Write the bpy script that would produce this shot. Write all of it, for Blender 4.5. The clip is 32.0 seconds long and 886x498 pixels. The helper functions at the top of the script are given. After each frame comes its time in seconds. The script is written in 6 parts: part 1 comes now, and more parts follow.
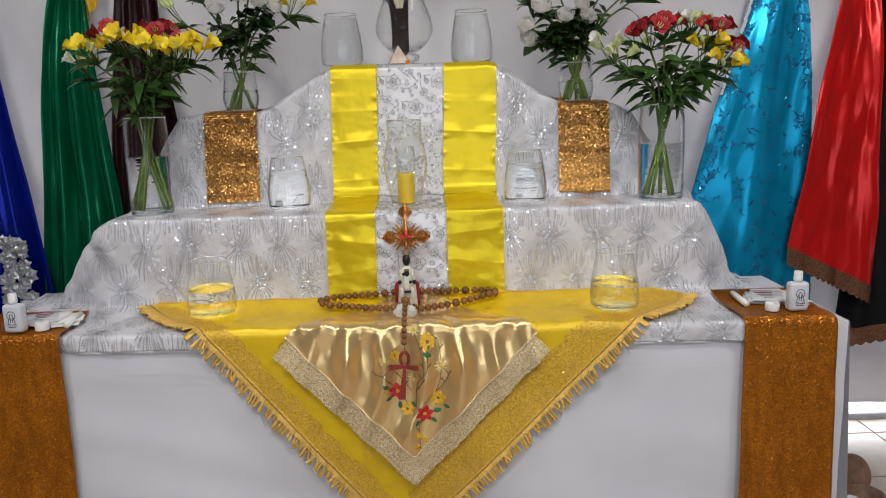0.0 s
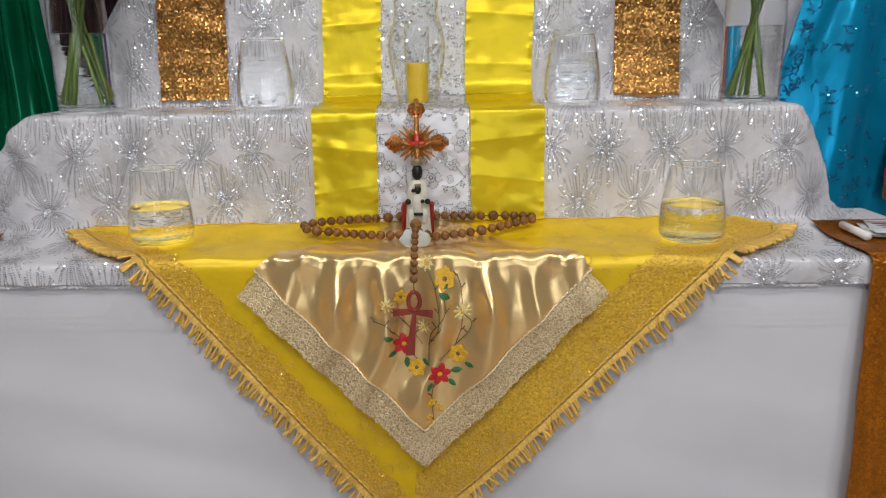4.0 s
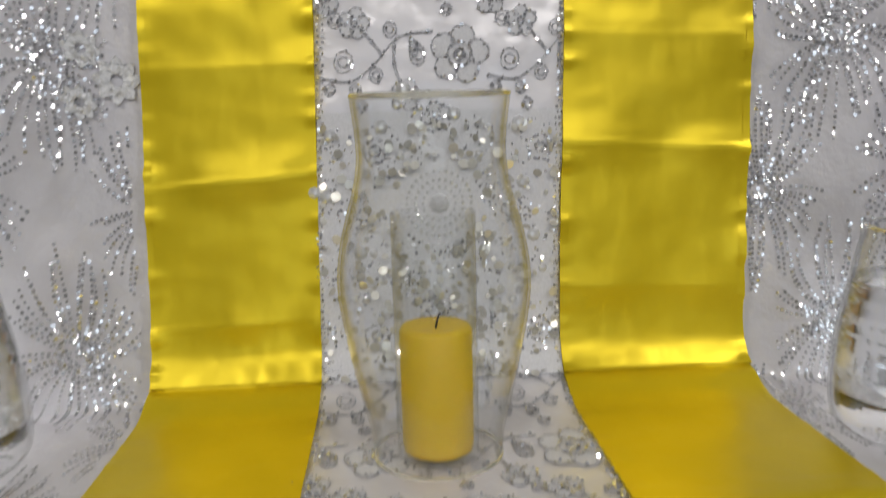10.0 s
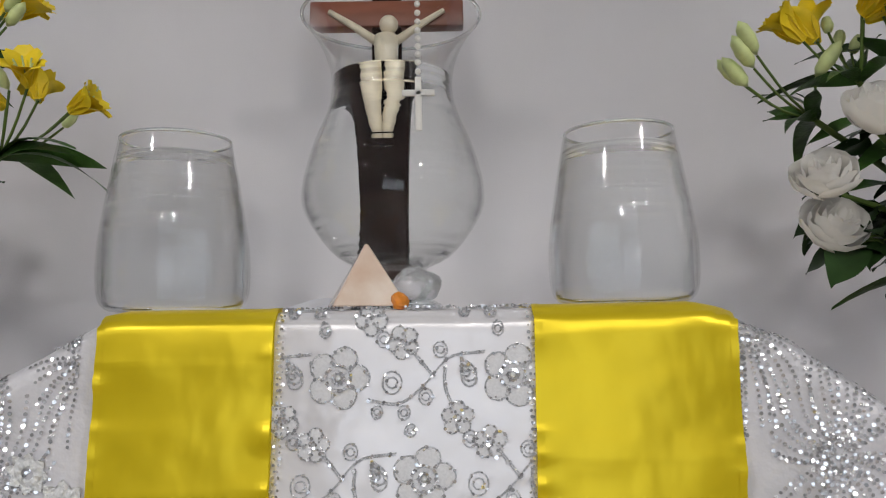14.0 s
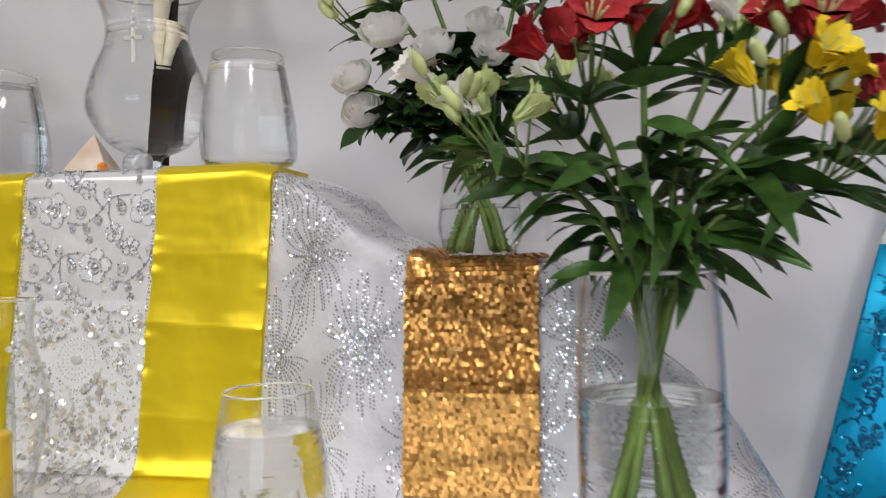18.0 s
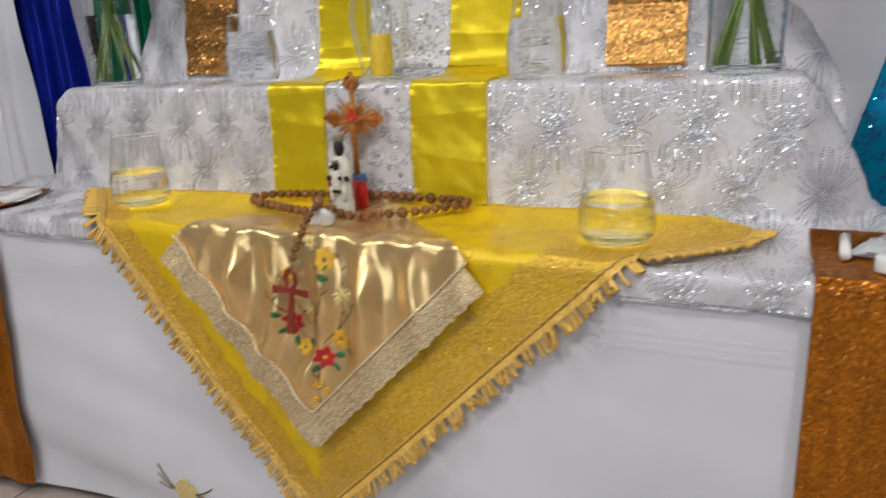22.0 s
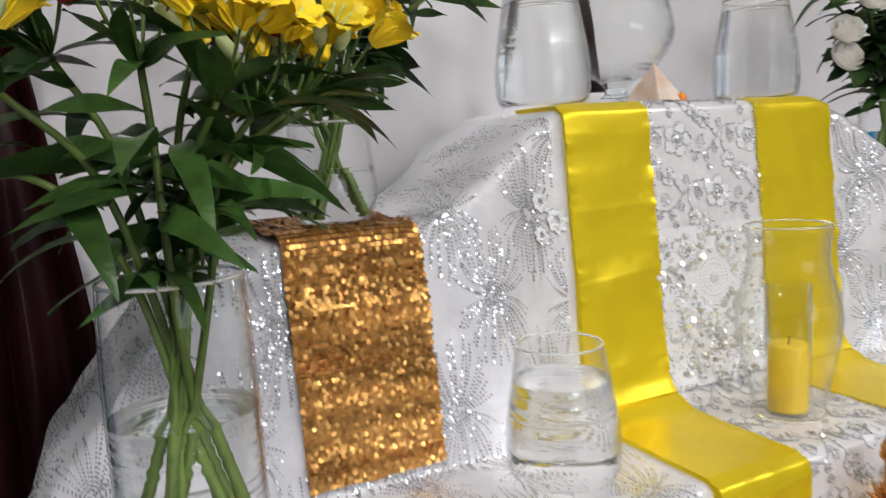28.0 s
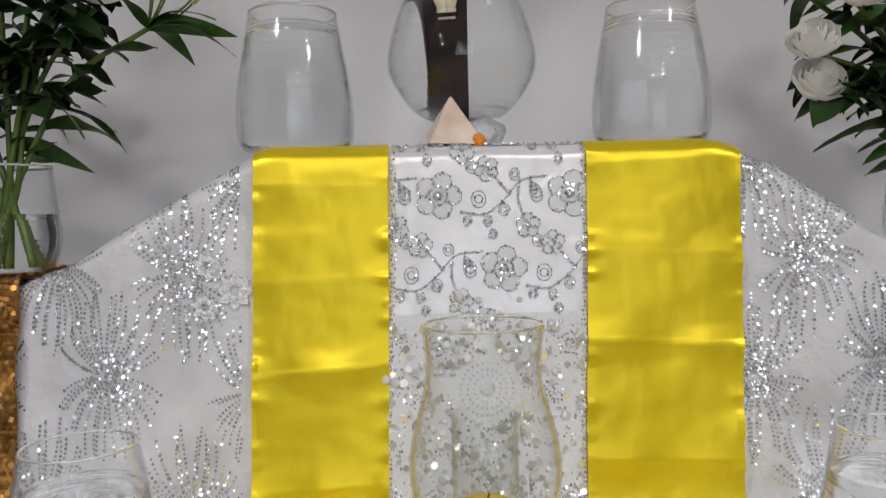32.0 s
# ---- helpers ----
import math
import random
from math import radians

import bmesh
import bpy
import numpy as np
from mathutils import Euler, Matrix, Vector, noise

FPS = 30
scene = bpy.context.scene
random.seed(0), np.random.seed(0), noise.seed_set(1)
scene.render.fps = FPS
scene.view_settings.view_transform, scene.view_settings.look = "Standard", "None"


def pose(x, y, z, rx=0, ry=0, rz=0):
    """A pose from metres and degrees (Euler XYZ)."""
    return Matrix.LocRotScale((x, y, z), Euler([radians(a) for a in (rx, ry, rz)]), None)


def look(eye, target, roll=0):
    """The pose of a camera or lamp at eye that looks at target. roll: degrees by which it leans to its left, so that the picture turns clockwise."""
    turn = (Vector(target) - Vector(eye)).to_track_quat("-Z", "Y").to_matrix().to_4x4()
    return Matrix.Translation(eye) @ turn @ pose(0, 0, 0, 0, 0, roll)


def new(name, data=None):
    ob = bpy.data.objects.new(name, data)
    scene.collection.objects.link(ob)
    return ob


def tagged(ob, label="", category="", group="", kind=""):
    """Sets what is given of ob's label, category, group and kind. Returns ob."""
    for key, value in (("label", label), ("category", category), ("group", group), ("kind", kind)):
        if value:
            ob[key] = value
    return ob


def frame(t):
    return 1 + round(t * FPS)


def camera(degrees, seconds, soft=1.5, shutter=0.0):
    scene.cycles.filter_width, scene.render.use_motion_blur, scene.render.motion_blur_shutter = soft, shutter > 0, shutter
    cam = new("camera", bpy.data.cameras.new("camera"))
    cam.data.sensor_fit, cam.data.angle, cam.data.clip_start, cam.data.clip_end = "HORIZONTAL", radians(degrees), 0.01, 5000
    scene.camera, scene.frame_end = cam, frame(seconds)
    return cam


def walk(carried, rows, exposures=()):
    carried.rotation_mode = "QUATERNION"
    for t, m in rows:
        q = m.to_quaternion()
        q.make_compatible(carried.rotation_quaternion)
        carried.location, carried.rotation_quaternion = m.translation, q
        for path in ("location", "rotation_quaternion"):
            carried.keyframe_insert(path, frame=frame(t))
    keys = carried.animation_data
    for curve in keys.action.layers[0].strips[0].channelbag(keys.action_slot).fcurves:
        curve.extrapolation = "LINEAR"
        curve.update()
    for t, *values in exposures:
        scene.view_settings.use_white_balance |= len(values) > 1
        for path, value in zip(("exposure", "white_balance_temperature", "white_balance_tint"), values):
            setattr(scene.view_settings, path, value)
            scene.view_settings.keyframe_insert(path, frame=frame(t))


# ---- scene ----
cam = camera(60.5, 32.0, soft=1.1, shutter=0.5)
METRES, EYE, TILT, LEAN, TURN = 7.0, 1.29, -11.0, 1.7, -1.2
ROWS = [
    (0.0, 0.0, 0.0, 0.0, 0.0, 0.0, -0.0),
    (0.5, 0.001, 0.0011, 0.0, 0.04, -0.26, 0.05),
    (1.0, 0.0022, 0.0035, -0.0004, 0.14, -0.81, 0.16),
    (1.5, 0.0048, 0.0099, -0.0016, 0.22, -2.01, 0.18),
    (2.0, 0.0092, 0.0176, -0.0037, 0.8, -2.89, 0.14),
    (2.5, 0.012, 0.0254, -0.0064, 1.68, -3.58, -0.22),
    (3.0, 0.0056, 0.0409, -0.0097, 1.41, -3.78, -0.6),
    (3.5, -0.001, 0.0535, -0.0117, 0.81, -3.28, -0.64),
    (5.5, -0.0144, 0.1292, -0.012, -2.48, -3.58, -1.62),
    (6.0, -0.0131, 0.1465, -0.0083, -3.08, -3.98, -1.13),
    (6.5, -0.0106, 0.1634, -0.0012, -2.53, -10.4, -1.41),
    (7.0, -0.0151, 0.1773, 0.0057, -2.89, -12.01, -1.01),
    (7.5, -0.0188, 0.187, 0.0126, -3.48, -10.62, -0.78),
    (8.0, -0.0167, 0.201, 0.0179, -3.13, -7.68, -0.55),
    (8.5, -0.0155, 0.2132, 0.0207, -2.63, -5.94, -0.49),
    (9.0, -0.0192, 0.2256, 0.0251, -2.66, -3.58, -0.18),
    (9.5, -0.0208, 0.2331, 0.0298, -2.78, -1.14, 0.04),
    (10.0, -0.018, 0.2383, 0.0371, -2.81, 0.81, 0.21),
    (10.5, -0.0177, 0.2424, 0.0445, -2.92, 3.6, 0.24),
    (11.0, -0.0174, 0.2447, 0.0514, -2.78, 6.81, 0.13),
    (11.5, -0.0172, 0.2448, 0.0544, -2.71, 8.61, -0.16),
    (12.0, -0.0168, 0.2453, 0.0579, -2.65, 10.05, -0.29),
    (12.5, -0.0157, 0.2443, 0.0615, -2.34, 12.13, -0.38),
    (13.0, -0.015, 0.2425, 0.0624, -1.9, 13.91, -0.48),
    (13.5, -0.0129, 0.2412, 0.063, -1.0, 15.06, -0.59),
    (15.5, 0.0196, 0.2308, 0.0547, 5.54, 17.82, -1.69),
    (16.0, 0.0374, 0.226, 0.054, 6.62, 17.46, -2.2),
    (16.5, 0.0589, 0.2271, 0.0528, 9.55, 16.41, -3.3),
    (17.0, 0.0679, 0.223, 0.0513, 11.26, 15.23, -3.09),
    (17.5, 0.0727, 0.2143, 0.0454, 12.14, 13.01, -3.13),
    (18.0, 0.083, 0.2036, 0.0412, 12.66, 10.64, -2.9),
    (18.5, 0.0965, 0.1965, 0.039, 16.21, 8.34, -3.09),
    (19.0, 0.1112, 0.1914, 0.0332, 20.24, 4.37, -2.35),
    (19.5, 0.1136, 0.1803, 0.0289, 21.39, 3.03, -1.33),
    (20.0, 0.112, 0.1606, 0.0193, 21.11, -0.45, -1.41),
    (20.5, 0.117, 0.1507, 0.0125, 20.61, -2.82, -1.12),
    (21.0, 0.1227, 0.1437, 0.005, 22.08, -4.84, -2.39),
    (21.5, 0.1165, 0.1278, -0.0009, 23.89, -5.64, -3.55),
    (22.0, 0.0971, 0.1042, -0.0075, 23.42, -6.14, -3.7),
    (22.5, 0.0669, 0.0996, -0.013, 21.73, -9.16, -4.53),
    (23.0, 0.0332, 0.0989, -0.0129, 16.85, -8.74, -4.41),
    (23.5, -0.0029, 0.0931, -0.0142, 8.88, -7.99, -3.78),
    (24.0, -0.0394, 0.1035, -0.0177, 5.41, -8.63, -2.66),
    (24.5, -0.0713, 0.1119, -0.0172, 1.6, -8.63, -2.09),
    (26.5, -0.1416, 0.1678, -0.0005, -27.11, -8.89, 5.9),
    (27.0, -0.1353, 0.1838, 0.0169, -28.65, -7.67, 6.1),
    (27.5, -0.1266, 0.1991, 0.037, -26.51, 0.25, 6.13),
    (28.0, -0.1266, 0.211, 0.0472, -24.62, 3.1, 6.47),
    (28.5, -0.1227, 0.2196, 0.0515, -21.38, 4.66, 5.95),
    (29.0, -0.1054, 0.229, 0.0553, -12.89, 8.02, 4.13),
    (29.5, -0.0911, 0.2316, 0.0555, -8.86, 8.27, 3.23),
    (30.0, -0.078, 0.227, 0.054, -8.47, 8.86, 3.11),
    (30.5, -0.0604, 0.2211, 0.0521, -7.56, 9.16, 2.89),
    (31.0, -0.0381, 0.2203, 0.0533, -4.14, 9.25, 1.52),
    (31.5, -0.024, 0.2195, 0.0516, -0.72, 8.99, -0.13),
    (32.0, -0.0205, 0.2165, 0.047, -0.04, 8.68, -0.4),
]
walk(cam, [(t, pose(0, 0, EYE, TILT, LEAN, TURN) @ pose(METRES * x, METRES * y, METRES * z, 90 + pitch, roll, yaw)) for t, x, y, z, yaw, pitch, roll in ROWS],
     exposures=[(0.0, -0.66), (6.0, -0.72), (8.3, -0.88), (10.0, -1.07), (11.0, -1.10), (12.0, -1.07), (13.0, -0.90), (16.0, -0.47), (19.0, -0.38), (21.0, -0.55), (24.5, -0.62), (27.0, -0.58), (28.0, -0.22), (29.0, -0.18), (30.0, -0.36), (32.0, -0.70)])

# ---- world and lights ----
world = bpy.data.worlds.new("room_world")
scene.world = world
world.use_nodes = True
world.node_tree.nodes["Background"].inputs[0].default_value = (0.75, 0.85, 1.0, 1)
world.node_tree.nodes["Background"].inputs[1].default_value = 0.6


def area(name, where, target, sx, sy, power, color=(1, 1, 1)):
    d = bpy.data.lights.new(name, "AREA")
    d.shape, d.size, d.size_y, d.energy, d.color = "RECTANGLE", sx, sy, power, color
    ob = new(name, d)
    ob.matrix_world = look(where, target)
    return ob


CEIL = 2.75
LAMPS = ((-1.20, 0.85, 0), (1.20, 0.90, 0), (-0.45, -0.35, 0), (0.55, -0.25, 0))
for lx, ly, lr in LAMPS:
    area("panel_lamp", (lx, ly, CEIL - 0.07), (lx, ly + 0.35, 0), 0.20, 0.20, 26.5, (1.0, 0.985, 0.955))
# daylight behind the curtain's east end, strong enough to brighten the cloth
area("door_daylight", (1.75, 3.85, 1.0), (1.5, 2.4, 0.0), 0.9, 1.6, 190, (0.85, 0.93, 1.0))
# added backlight with no door behind it, brightens the curtain's west end
area("door_daylight", (-1.85, 3.85, 1.0), (-1.6, 2.4, 0.2), 0.9, 1.6, 150, (0.85, 0.93, 1.0))
area("window_daylight", (0.2, -3.08, 1.45), (0.2, 1.0, 1.2), 2.5, 1.5, 44, (0.82, 0.91, 1.0))


# ---- materials ----
def mat(name, color, rough=0.6, metal=0.0, var=0.12, scale=30.0, bump=0.0, bump_scale=200.0, sheen=0.0, island=0.0, objvar=0.0,
        aniso=0.0, spec=0.5, transmission=0.0, ior=1.45, coat=0.0, color2=None, sub=0.0, stretch=(1, 1, 1), emit=0.0, alpha=1.0, dist=0.004, transl=0.0):
    m = bpy.data.materials.new(name)
    m.use_nodes = True
    nt = m.node_tree
    b = nt.nodes["Principled BSDF"]
    b.inputs["Roughness"].default_value, b.inputs["Metallic"].default_value = rough, metal
    b.inputs["IOR"].default_value, b.inputs["Specular IOR Level"].default_value = ior, spec
    b.inputs["Transmission Weight"].default_value = transmission
    b.inputs["Sheen Weight"].default_value, b.inputs["Anisotropic"].default_value = sheen, aniso
    b.inputs["Coat Weight"].default_value, b.inputs["Subsurface Weight"].default_value = coat, sub
    b.inputs["Subsurface Radius"].default_value = (0.01, 0.008, 0.005)
    b.inputs["Alpha"].default_value = alpha
    if emit:
        b.inputs["Emission Color"].default_value, b.inputs["Emission Strength"].default_value = (*color, 1), emit
    co = nt.nodes.new("ShaderNodeTexCoord")
    mp = nt.nodes.new("ShaderNodeMapping")
    mp.inputs["Scale"].default_value = stretch
    nt.links.new(co.outputs["Object"], mp.inputs["Vector"])
    no = nt.nodes.new("ShaderNodeTexNoise")
    no.inputs["Scale"].default_value, no.inputs["Detail"].default_value = scale, 5
    nt.links.new(mp.outputs[0], no.inputs["Vector"])
    ramp = nt.nodes.new("ShaderNodeMix")
    ramp.data_type = "RGBA"
    c = Vector(color)
    ramp.inputs[6].default_value = (*(c * (1 - var)), 1)
    ramp.inputs[7].default_value = (*(Vector(color2) if color2 else Vector([min(1, k * (1 + var)) for k in c])), 1)
    mr = nt.nodes.new("ShaderNodeMapRange")
    mr.inputs[1].default_value, mr.inputs[2].default_value = 0.32, 0.68
    nt.links.new(no.outputs["Fac"], mr.inputs[0])
    nt.links.new(mr.outputs[0], ramp.inputs[0])
    out = ramp.outputs[2]
    if island or objvar:
        if island:
            g = nt.nodes.new("ShaderNodeNewGeometry")
            src, amt = g.outputs["Random Per Island"], island
        else:
            g = nt.nodes.new("ShaderNodeObjectInfo")
            src, amt = g.outputs["Random"], objvar
        m2 = nt.nodes.new("ShaderNodeMapRange")
        m2.inputs[3].default_value, m2.inputs[4].default_value = 1 - amt, 1 + amt
        nt.links.new(src, m2.inputs[0])
        hs = nt.nodes.new("ShaderNodeHueSaturation")
        nt.links.new(m2.outputs[0], hs.inputs["Value"])
        nt.links.new(out, hs.inputs["Color"])
        out = hs.outputs[0]
    nt.links.new(out, b.inputs["Base Color"])
    if bump:
        n2 = nt.nodes.new("ShaderNodeTexNoise")
        n2.inputs["Scale"].default_value, n2.inputs["Detail"].default_value = bump_scale, 3
        nt.links.new(mp.outputs[0], n2.inputs["Vector"])
        bp = nt.nodes.new("ShaderNodeBump")
        bp.inputs["Strength"].default_value, bp.inputs["Distance"].default_value = bump, dist
        nt.links.new(n2.outputs["Fac"], bp.inputs["Height"])
        nt.links.new(bp.outputs[0], b.inputs["Normal"])
    if transl:
        tr, mx = nt.nodes.new("ShaderNodeBsdfTranslucent"), nt.nodes.new("ShaderNodeMixShader")
        mx.inputs[0].default_value = transl
        nt.links.new(out, tr.inputs[0])
        nt.links.new(b.outputs[0], mx.inputs[1])
        nt.links.new(tr.outputs[0], mx.inputs[2])
        nt.links.new(mx.outputs[0], nt.nodes["Material Output"].inputs[0])
    return m


def thin_glass(name, tint):
    """Thin clear wall: light passes straight, the gloss follows Fresnel."""
    m = bpy.data.materials.new(name)
    m.use_nodes = True
    nt = m.node_tree
    nt.nodes.clear()
    out = nt.nodes.new("ShaderNodeOutputMaterial")
    mix = nt.nodes.new("ShaderNodeMixShader")
    clear = nt.nodes.new("ShaderNodeBsdfTransparent")
    clear.inputs[0].default_value = (*tint, 1)
    gloss = nt.nodes.new("ShaderNodeBsdfGlossy")
    gloss.inputs["Roughness"].default_value = 0.015
    lw = nt.nodes.new("ShaderNodeLayerWeight")
    lw.inputs[0].default_value = 0.5
    pw = nt.nodes.new("ShaderNodeMath")
    pw.operation, pw.inputs[1].default_value = "POWER", 3.0
    ml = nt.nodes.new("ShaderNodeMath")
    ml.operation, ml.inputs[1].default_value, ml.inputs[2].default_value = "MULTIPLY_ADD", 0.72, 0.013
    nt.links.new(lw.outputs["Facing"], pw.inputs[0])
    nt.links.new(pw.outputs[0], ml.inputs[0])
    nt.links.new(ml.outputs[0], mix.inputs[0])
    nt.links.new(clear.outputs[0], mix.inputs[1])
    nt.links.new(gloss.outputs[0], mix.inputs[2])
    nt.links.new(mix.outputs[0], out.inputs[0])
    return m


M = dict(
    linen=mat("white_linen", (0.70, 0.70, 0.75), 0.75, var=0.05, scale=3, bump=0.15, bump_scale=900, sheen=0.2),
    organza=mat("white_organza", (0.635, 0.62, 0.655), 0.34, var=0.16, scale=11, bump=0.45, bump_scale=70, sheen=0.3),
    curtain=mat("white_curtain", (0.66, 0.635, 0.645), 0.8, var=0.06, scale=2.5, bump=0.1, bump_scale=700, transl=0.20),
    ysatin=mat("yellow_satin", (0.78, 0.585, 0.013), 0.35, metal=0.45, var=0.06, scale=9, bump=0.30, bump_scale=12, spec=0.45, dist=0.006, stretch=(1.4, 1, 0.8)),
    gsatin=mat("champagne_satin", (0.86, 0.595, 0.265), 0.29, metal=0.72, var=0.05, scale=6, bump=0.14, bump_scale=40, spec=1.0, dist=0.006, stretch=(1, 0.5, 0.22)),
    brocade=mat("white_brocade", (0.77, 0.745, 0.765), 0.30, metal=0.22, var=0.05, scale=20, bump=0.6, bump_scale=17, dist=0.006),
    silverfill=mat("silver_net", (0.70, 0.695, 0.72), 0.40, metal=0.0, var=0.08, scale=500, bump=0.08, bump_scale=500),
    shawllace=mat("gold_lace_band", (0.74, 0.42, 0.02), 0.38, metal=0.2, var=0.22, scale=170, bump=0.6, bump_scale=230, color2=(0.90, 0.58, 0.06)),
    glitter=mat("gold_glitter", (0.92, 0.57, 0.09), 0.24, metal=0.35, var=0.1, island=0.35),
    silverthread=mat("silver_thread", (0.55, 0.55, 0.58), 0.36, metal=0.35, var=0.3, scale=700, bump=0.5, bump_scale=900),
    silver=mat("silver_sequin", (0.72, 0.72, 0.75), 0.17, metal=0.68, var=0.05, island=0.25),
    gem=mat("clear_gem", (0.96, 0.96, 0.98), 0.09, metal=0.3, var=0.1, island=0.4),
    lacethread=mat("pale_gold_thread", (0.84, 0.70, 0.46), 0.38, metal=0.35, var=0.15, scale=300, bump=0.1, bump_scale=300),
    goldlace=mat("gold_lace", (0.66, 0.50, 0.27), 0.42, metal=0.45, var=0.40, scale=260, bump=0.4, bump_scale=380),
    shawl=mat("yellow_brocade", (0.84, 0.56, 0.010), 0.42, metal=0.2, var=0.08, scale=14, bump=0.6, bump_scale=18, dist=0.006),
    shawlgold=mat("gold_brocade_thread", (0.74, 0.48, 0.11), 0.40, metal=0.3, var=0.25, scale=400, bump=0.2, bump_scale=500),
    fringe=mat("gold_fringe", (0.80, 0.49, 0.11), 0.42, metal=0.2, var=0.3, scale=400, objvar=0.2),
    runbase=mat("copper_cloth", (0.28, 0.085, 0.005), 0.5, metal=0.0, var=0.2, scale=60),
    runseq=mat("copper_sequin", (0.49, 0.158, 0.007), 0.32, metal=0.50, var=0.22, scale=14, island=0.22, stretch=(3, 3, 0.8)),
    goldbase=mat("gold_cloth", (0.46, 0.20, 0.05), 0.5, metal=0.3, var=0.2, scale=60),
    goldseq=mat("gold_sequin", (0.64, 0.32, 0.09), 0.30, metal=0.80, var=0.40, scale=9, island=0.22, stretch=(0.4, 0.4, 4)),
    glass=thin_glass("clear_glass", (0.996, 0.999, 0.998)),
    rimglass=mat("rim_glass", (0.96, 0.95, 0.84), 0.02, var=0.0, transmission=0.85, ior=1.45),
    turqseq=mat("turquoise_sequin", (0.05, 0.42, 0.66), 0.2, metal=0.8, var=0.1, island=0.4),
    rimclear=mat("clear_rim_glass", (0.92, 0.94, 0.93), 0.03, var=0.0, transmission=0.7, ior=1.45),
    baseglass=mat("thick_glass", (0.90, 0.97, 0.96), 0.0, var=0.0, transmission=1.0, ior=1.45),
    crown=mat("dull_gold_paint", (0.32, 0.27, 0.17), 0.4, metal=0.4, var=0.3),
    water=mat("water", (0.99, 0.997, 0.994), 0.0, var=0.0, transmission=1.0, ior=1.33, bump=0.2, bump_scale=3.0, dist=0.010, stretch=(1.2, 1.2, 15)),
    wax=mat("yellow_wax", (0.80, 0.55, 0.03), 0.5, var=0.06, scale=20, sub=0.3),
    wick=mat("charred_wick", (0.03, 0.025, 0.02), 0.9),
    bead=mat("wooden_bead", (0.23, 0.098, 0.028), 0.42, var=0.4, scale=90, bump=0.3, bump_scale=300, objvar=0.25, stretch=(1, 1, 5)),
    cord=mat("brown_cord", (0.12, 0.06, 0.03), 0.8),
    redwood=mat("red_brown_wood", (0.24, 0.035, 0.02), 0.4, var=0.3, scale=60, stretch=(1, 1, 0.2)),
    darkwood=mat("dark_wood", (0.010, 0.004, 0.003), 0.45, spec=0.08, var=0.4, scale=50, stretch=(1, 1, 0.15)),
    armwood=mat("brown_wood", (0.18, 0.06, 0.035), 0.4, var=0.4, scale=50, stretch=(0.2, 1, 1)),
    gold=mat("gilt_metal", (0.60, 0.28, 0.085), 0.28, metal=0.9, var=0.35, scale=220, bump=0.8, bump_scale=260),
    redpaint=mat("red_paint", (0.32, 0.02, 0.02), 0.4, var=0.2),
    redstone=mat("red_enamel", (0.55, 0.02, 0.015), 0.2, var=0.2, coat=0.6),
    black=mat("black_paint", (0.012, 0.012, 0.013), 0.35, var=0.3),
    ivory=mat("ivory_resin", (0.70, 0.62, 0.48), 0.45, var=0.12, scale=70),
    whiteplaster=mat("white_painted_plaster", (0.72, 0.69, 0.60), 0.45, var=0.08, scale=80, bump=0.2, bump_scale=150),
    blueplaster=mat("blue_painted_plaster", (0.06, 0.12, 0.28), 0.5, var=0.3),
    quartz=mat("milky_quartz", (0.80, 0.80, 0.80), 0.25, var=0.06, sub=0.3, transmission=0.2),
    calcite=mat("peach_stone", (0.75, 0.52, 0.38), 0.22, var=0.12, scale=24, color2=(0.86, 0.74, 0.64), coat=0.5),
    amber=mat("orange_stone", (0.75, 0.25, 0.03), 0.2, var=0.3, scale=60, coat=0.5),
    leaf=mat("green_leaf", (0.034, 0.078, 0.016), 0.36, var=0.35, scale=35, objvar=0.35, bump=0.2, bump_scale=150, spec=0.3),
    leafdark=mat("dark_rose_leaf", (0.014, 0.034, 0.008), 0.42, var=0.35, scale=35, objvar=0.3, spec=0.25),
    stem=mat("green_stem", (0.085, 0.135, 0.023), 0.45, var=0.25, scale=40, objvar=0.2),
    ypetal=mat("yellow_petal", (0.85, 0.63, 0.02), 0.5, var=0.14, scale=50, objvar=0.12, sub=0.1),
    rpetal=mat("red_petal", (0.33, 0.008, 0.010), 0.48, var=0.35, scale=70, objvar=0.2, sub=0.1, color2=(0.50, 0.025, 0.035)),
    wpetal=mat("white_petal", (0.92, 0.90, 0.87), 0.55, var=0.02, scale=40, objvar=0.03, transl=0.35),
    pearl=mat("pearl_sequin", (0.74, 0.72, 0.66), 0.22, metal=0.35, var=0.1, island=0.25),
    crystal=mat("clear_quartz", (0.80, 0.80, 0.82), 0.12, var=0.1, scale=40, transmission=0.75, ior=1.5),
    gpetal=mat("pale_green_bud", (0.55, 0.62, 0.28), 0.5, var=0.2, scale=60, objvar=0.15),
    plastic=mat("frosted_plastic", (0.64, 0.65, 0.69), 0.4, var=0.03, sub=0.2),
    cap=mat("white_cap", (0.85, 0.85, 0.86), 0.35, var=0.02),
    daylight=mat("outside_daylight", (0.9, 0.96, 1.0), 0.9, var=0.02, emit=4.5),
    clay=mat("brown_clay", (0.20, 0.11, 0.07), 0.6, var=0.25, scale=40),
    foil=mat("silver_foil", (0.40, 0.41, 0.44), 0.36, metal=0.6, var=0.25, scale=60),
    ink=mat("dark_blue_ink", (0.04, 0.05, 0.12), 0.6, var=0.1),
    paper=mat("white_paper", (0.82, 0.81, 0.80), 0.6, var=0.03),
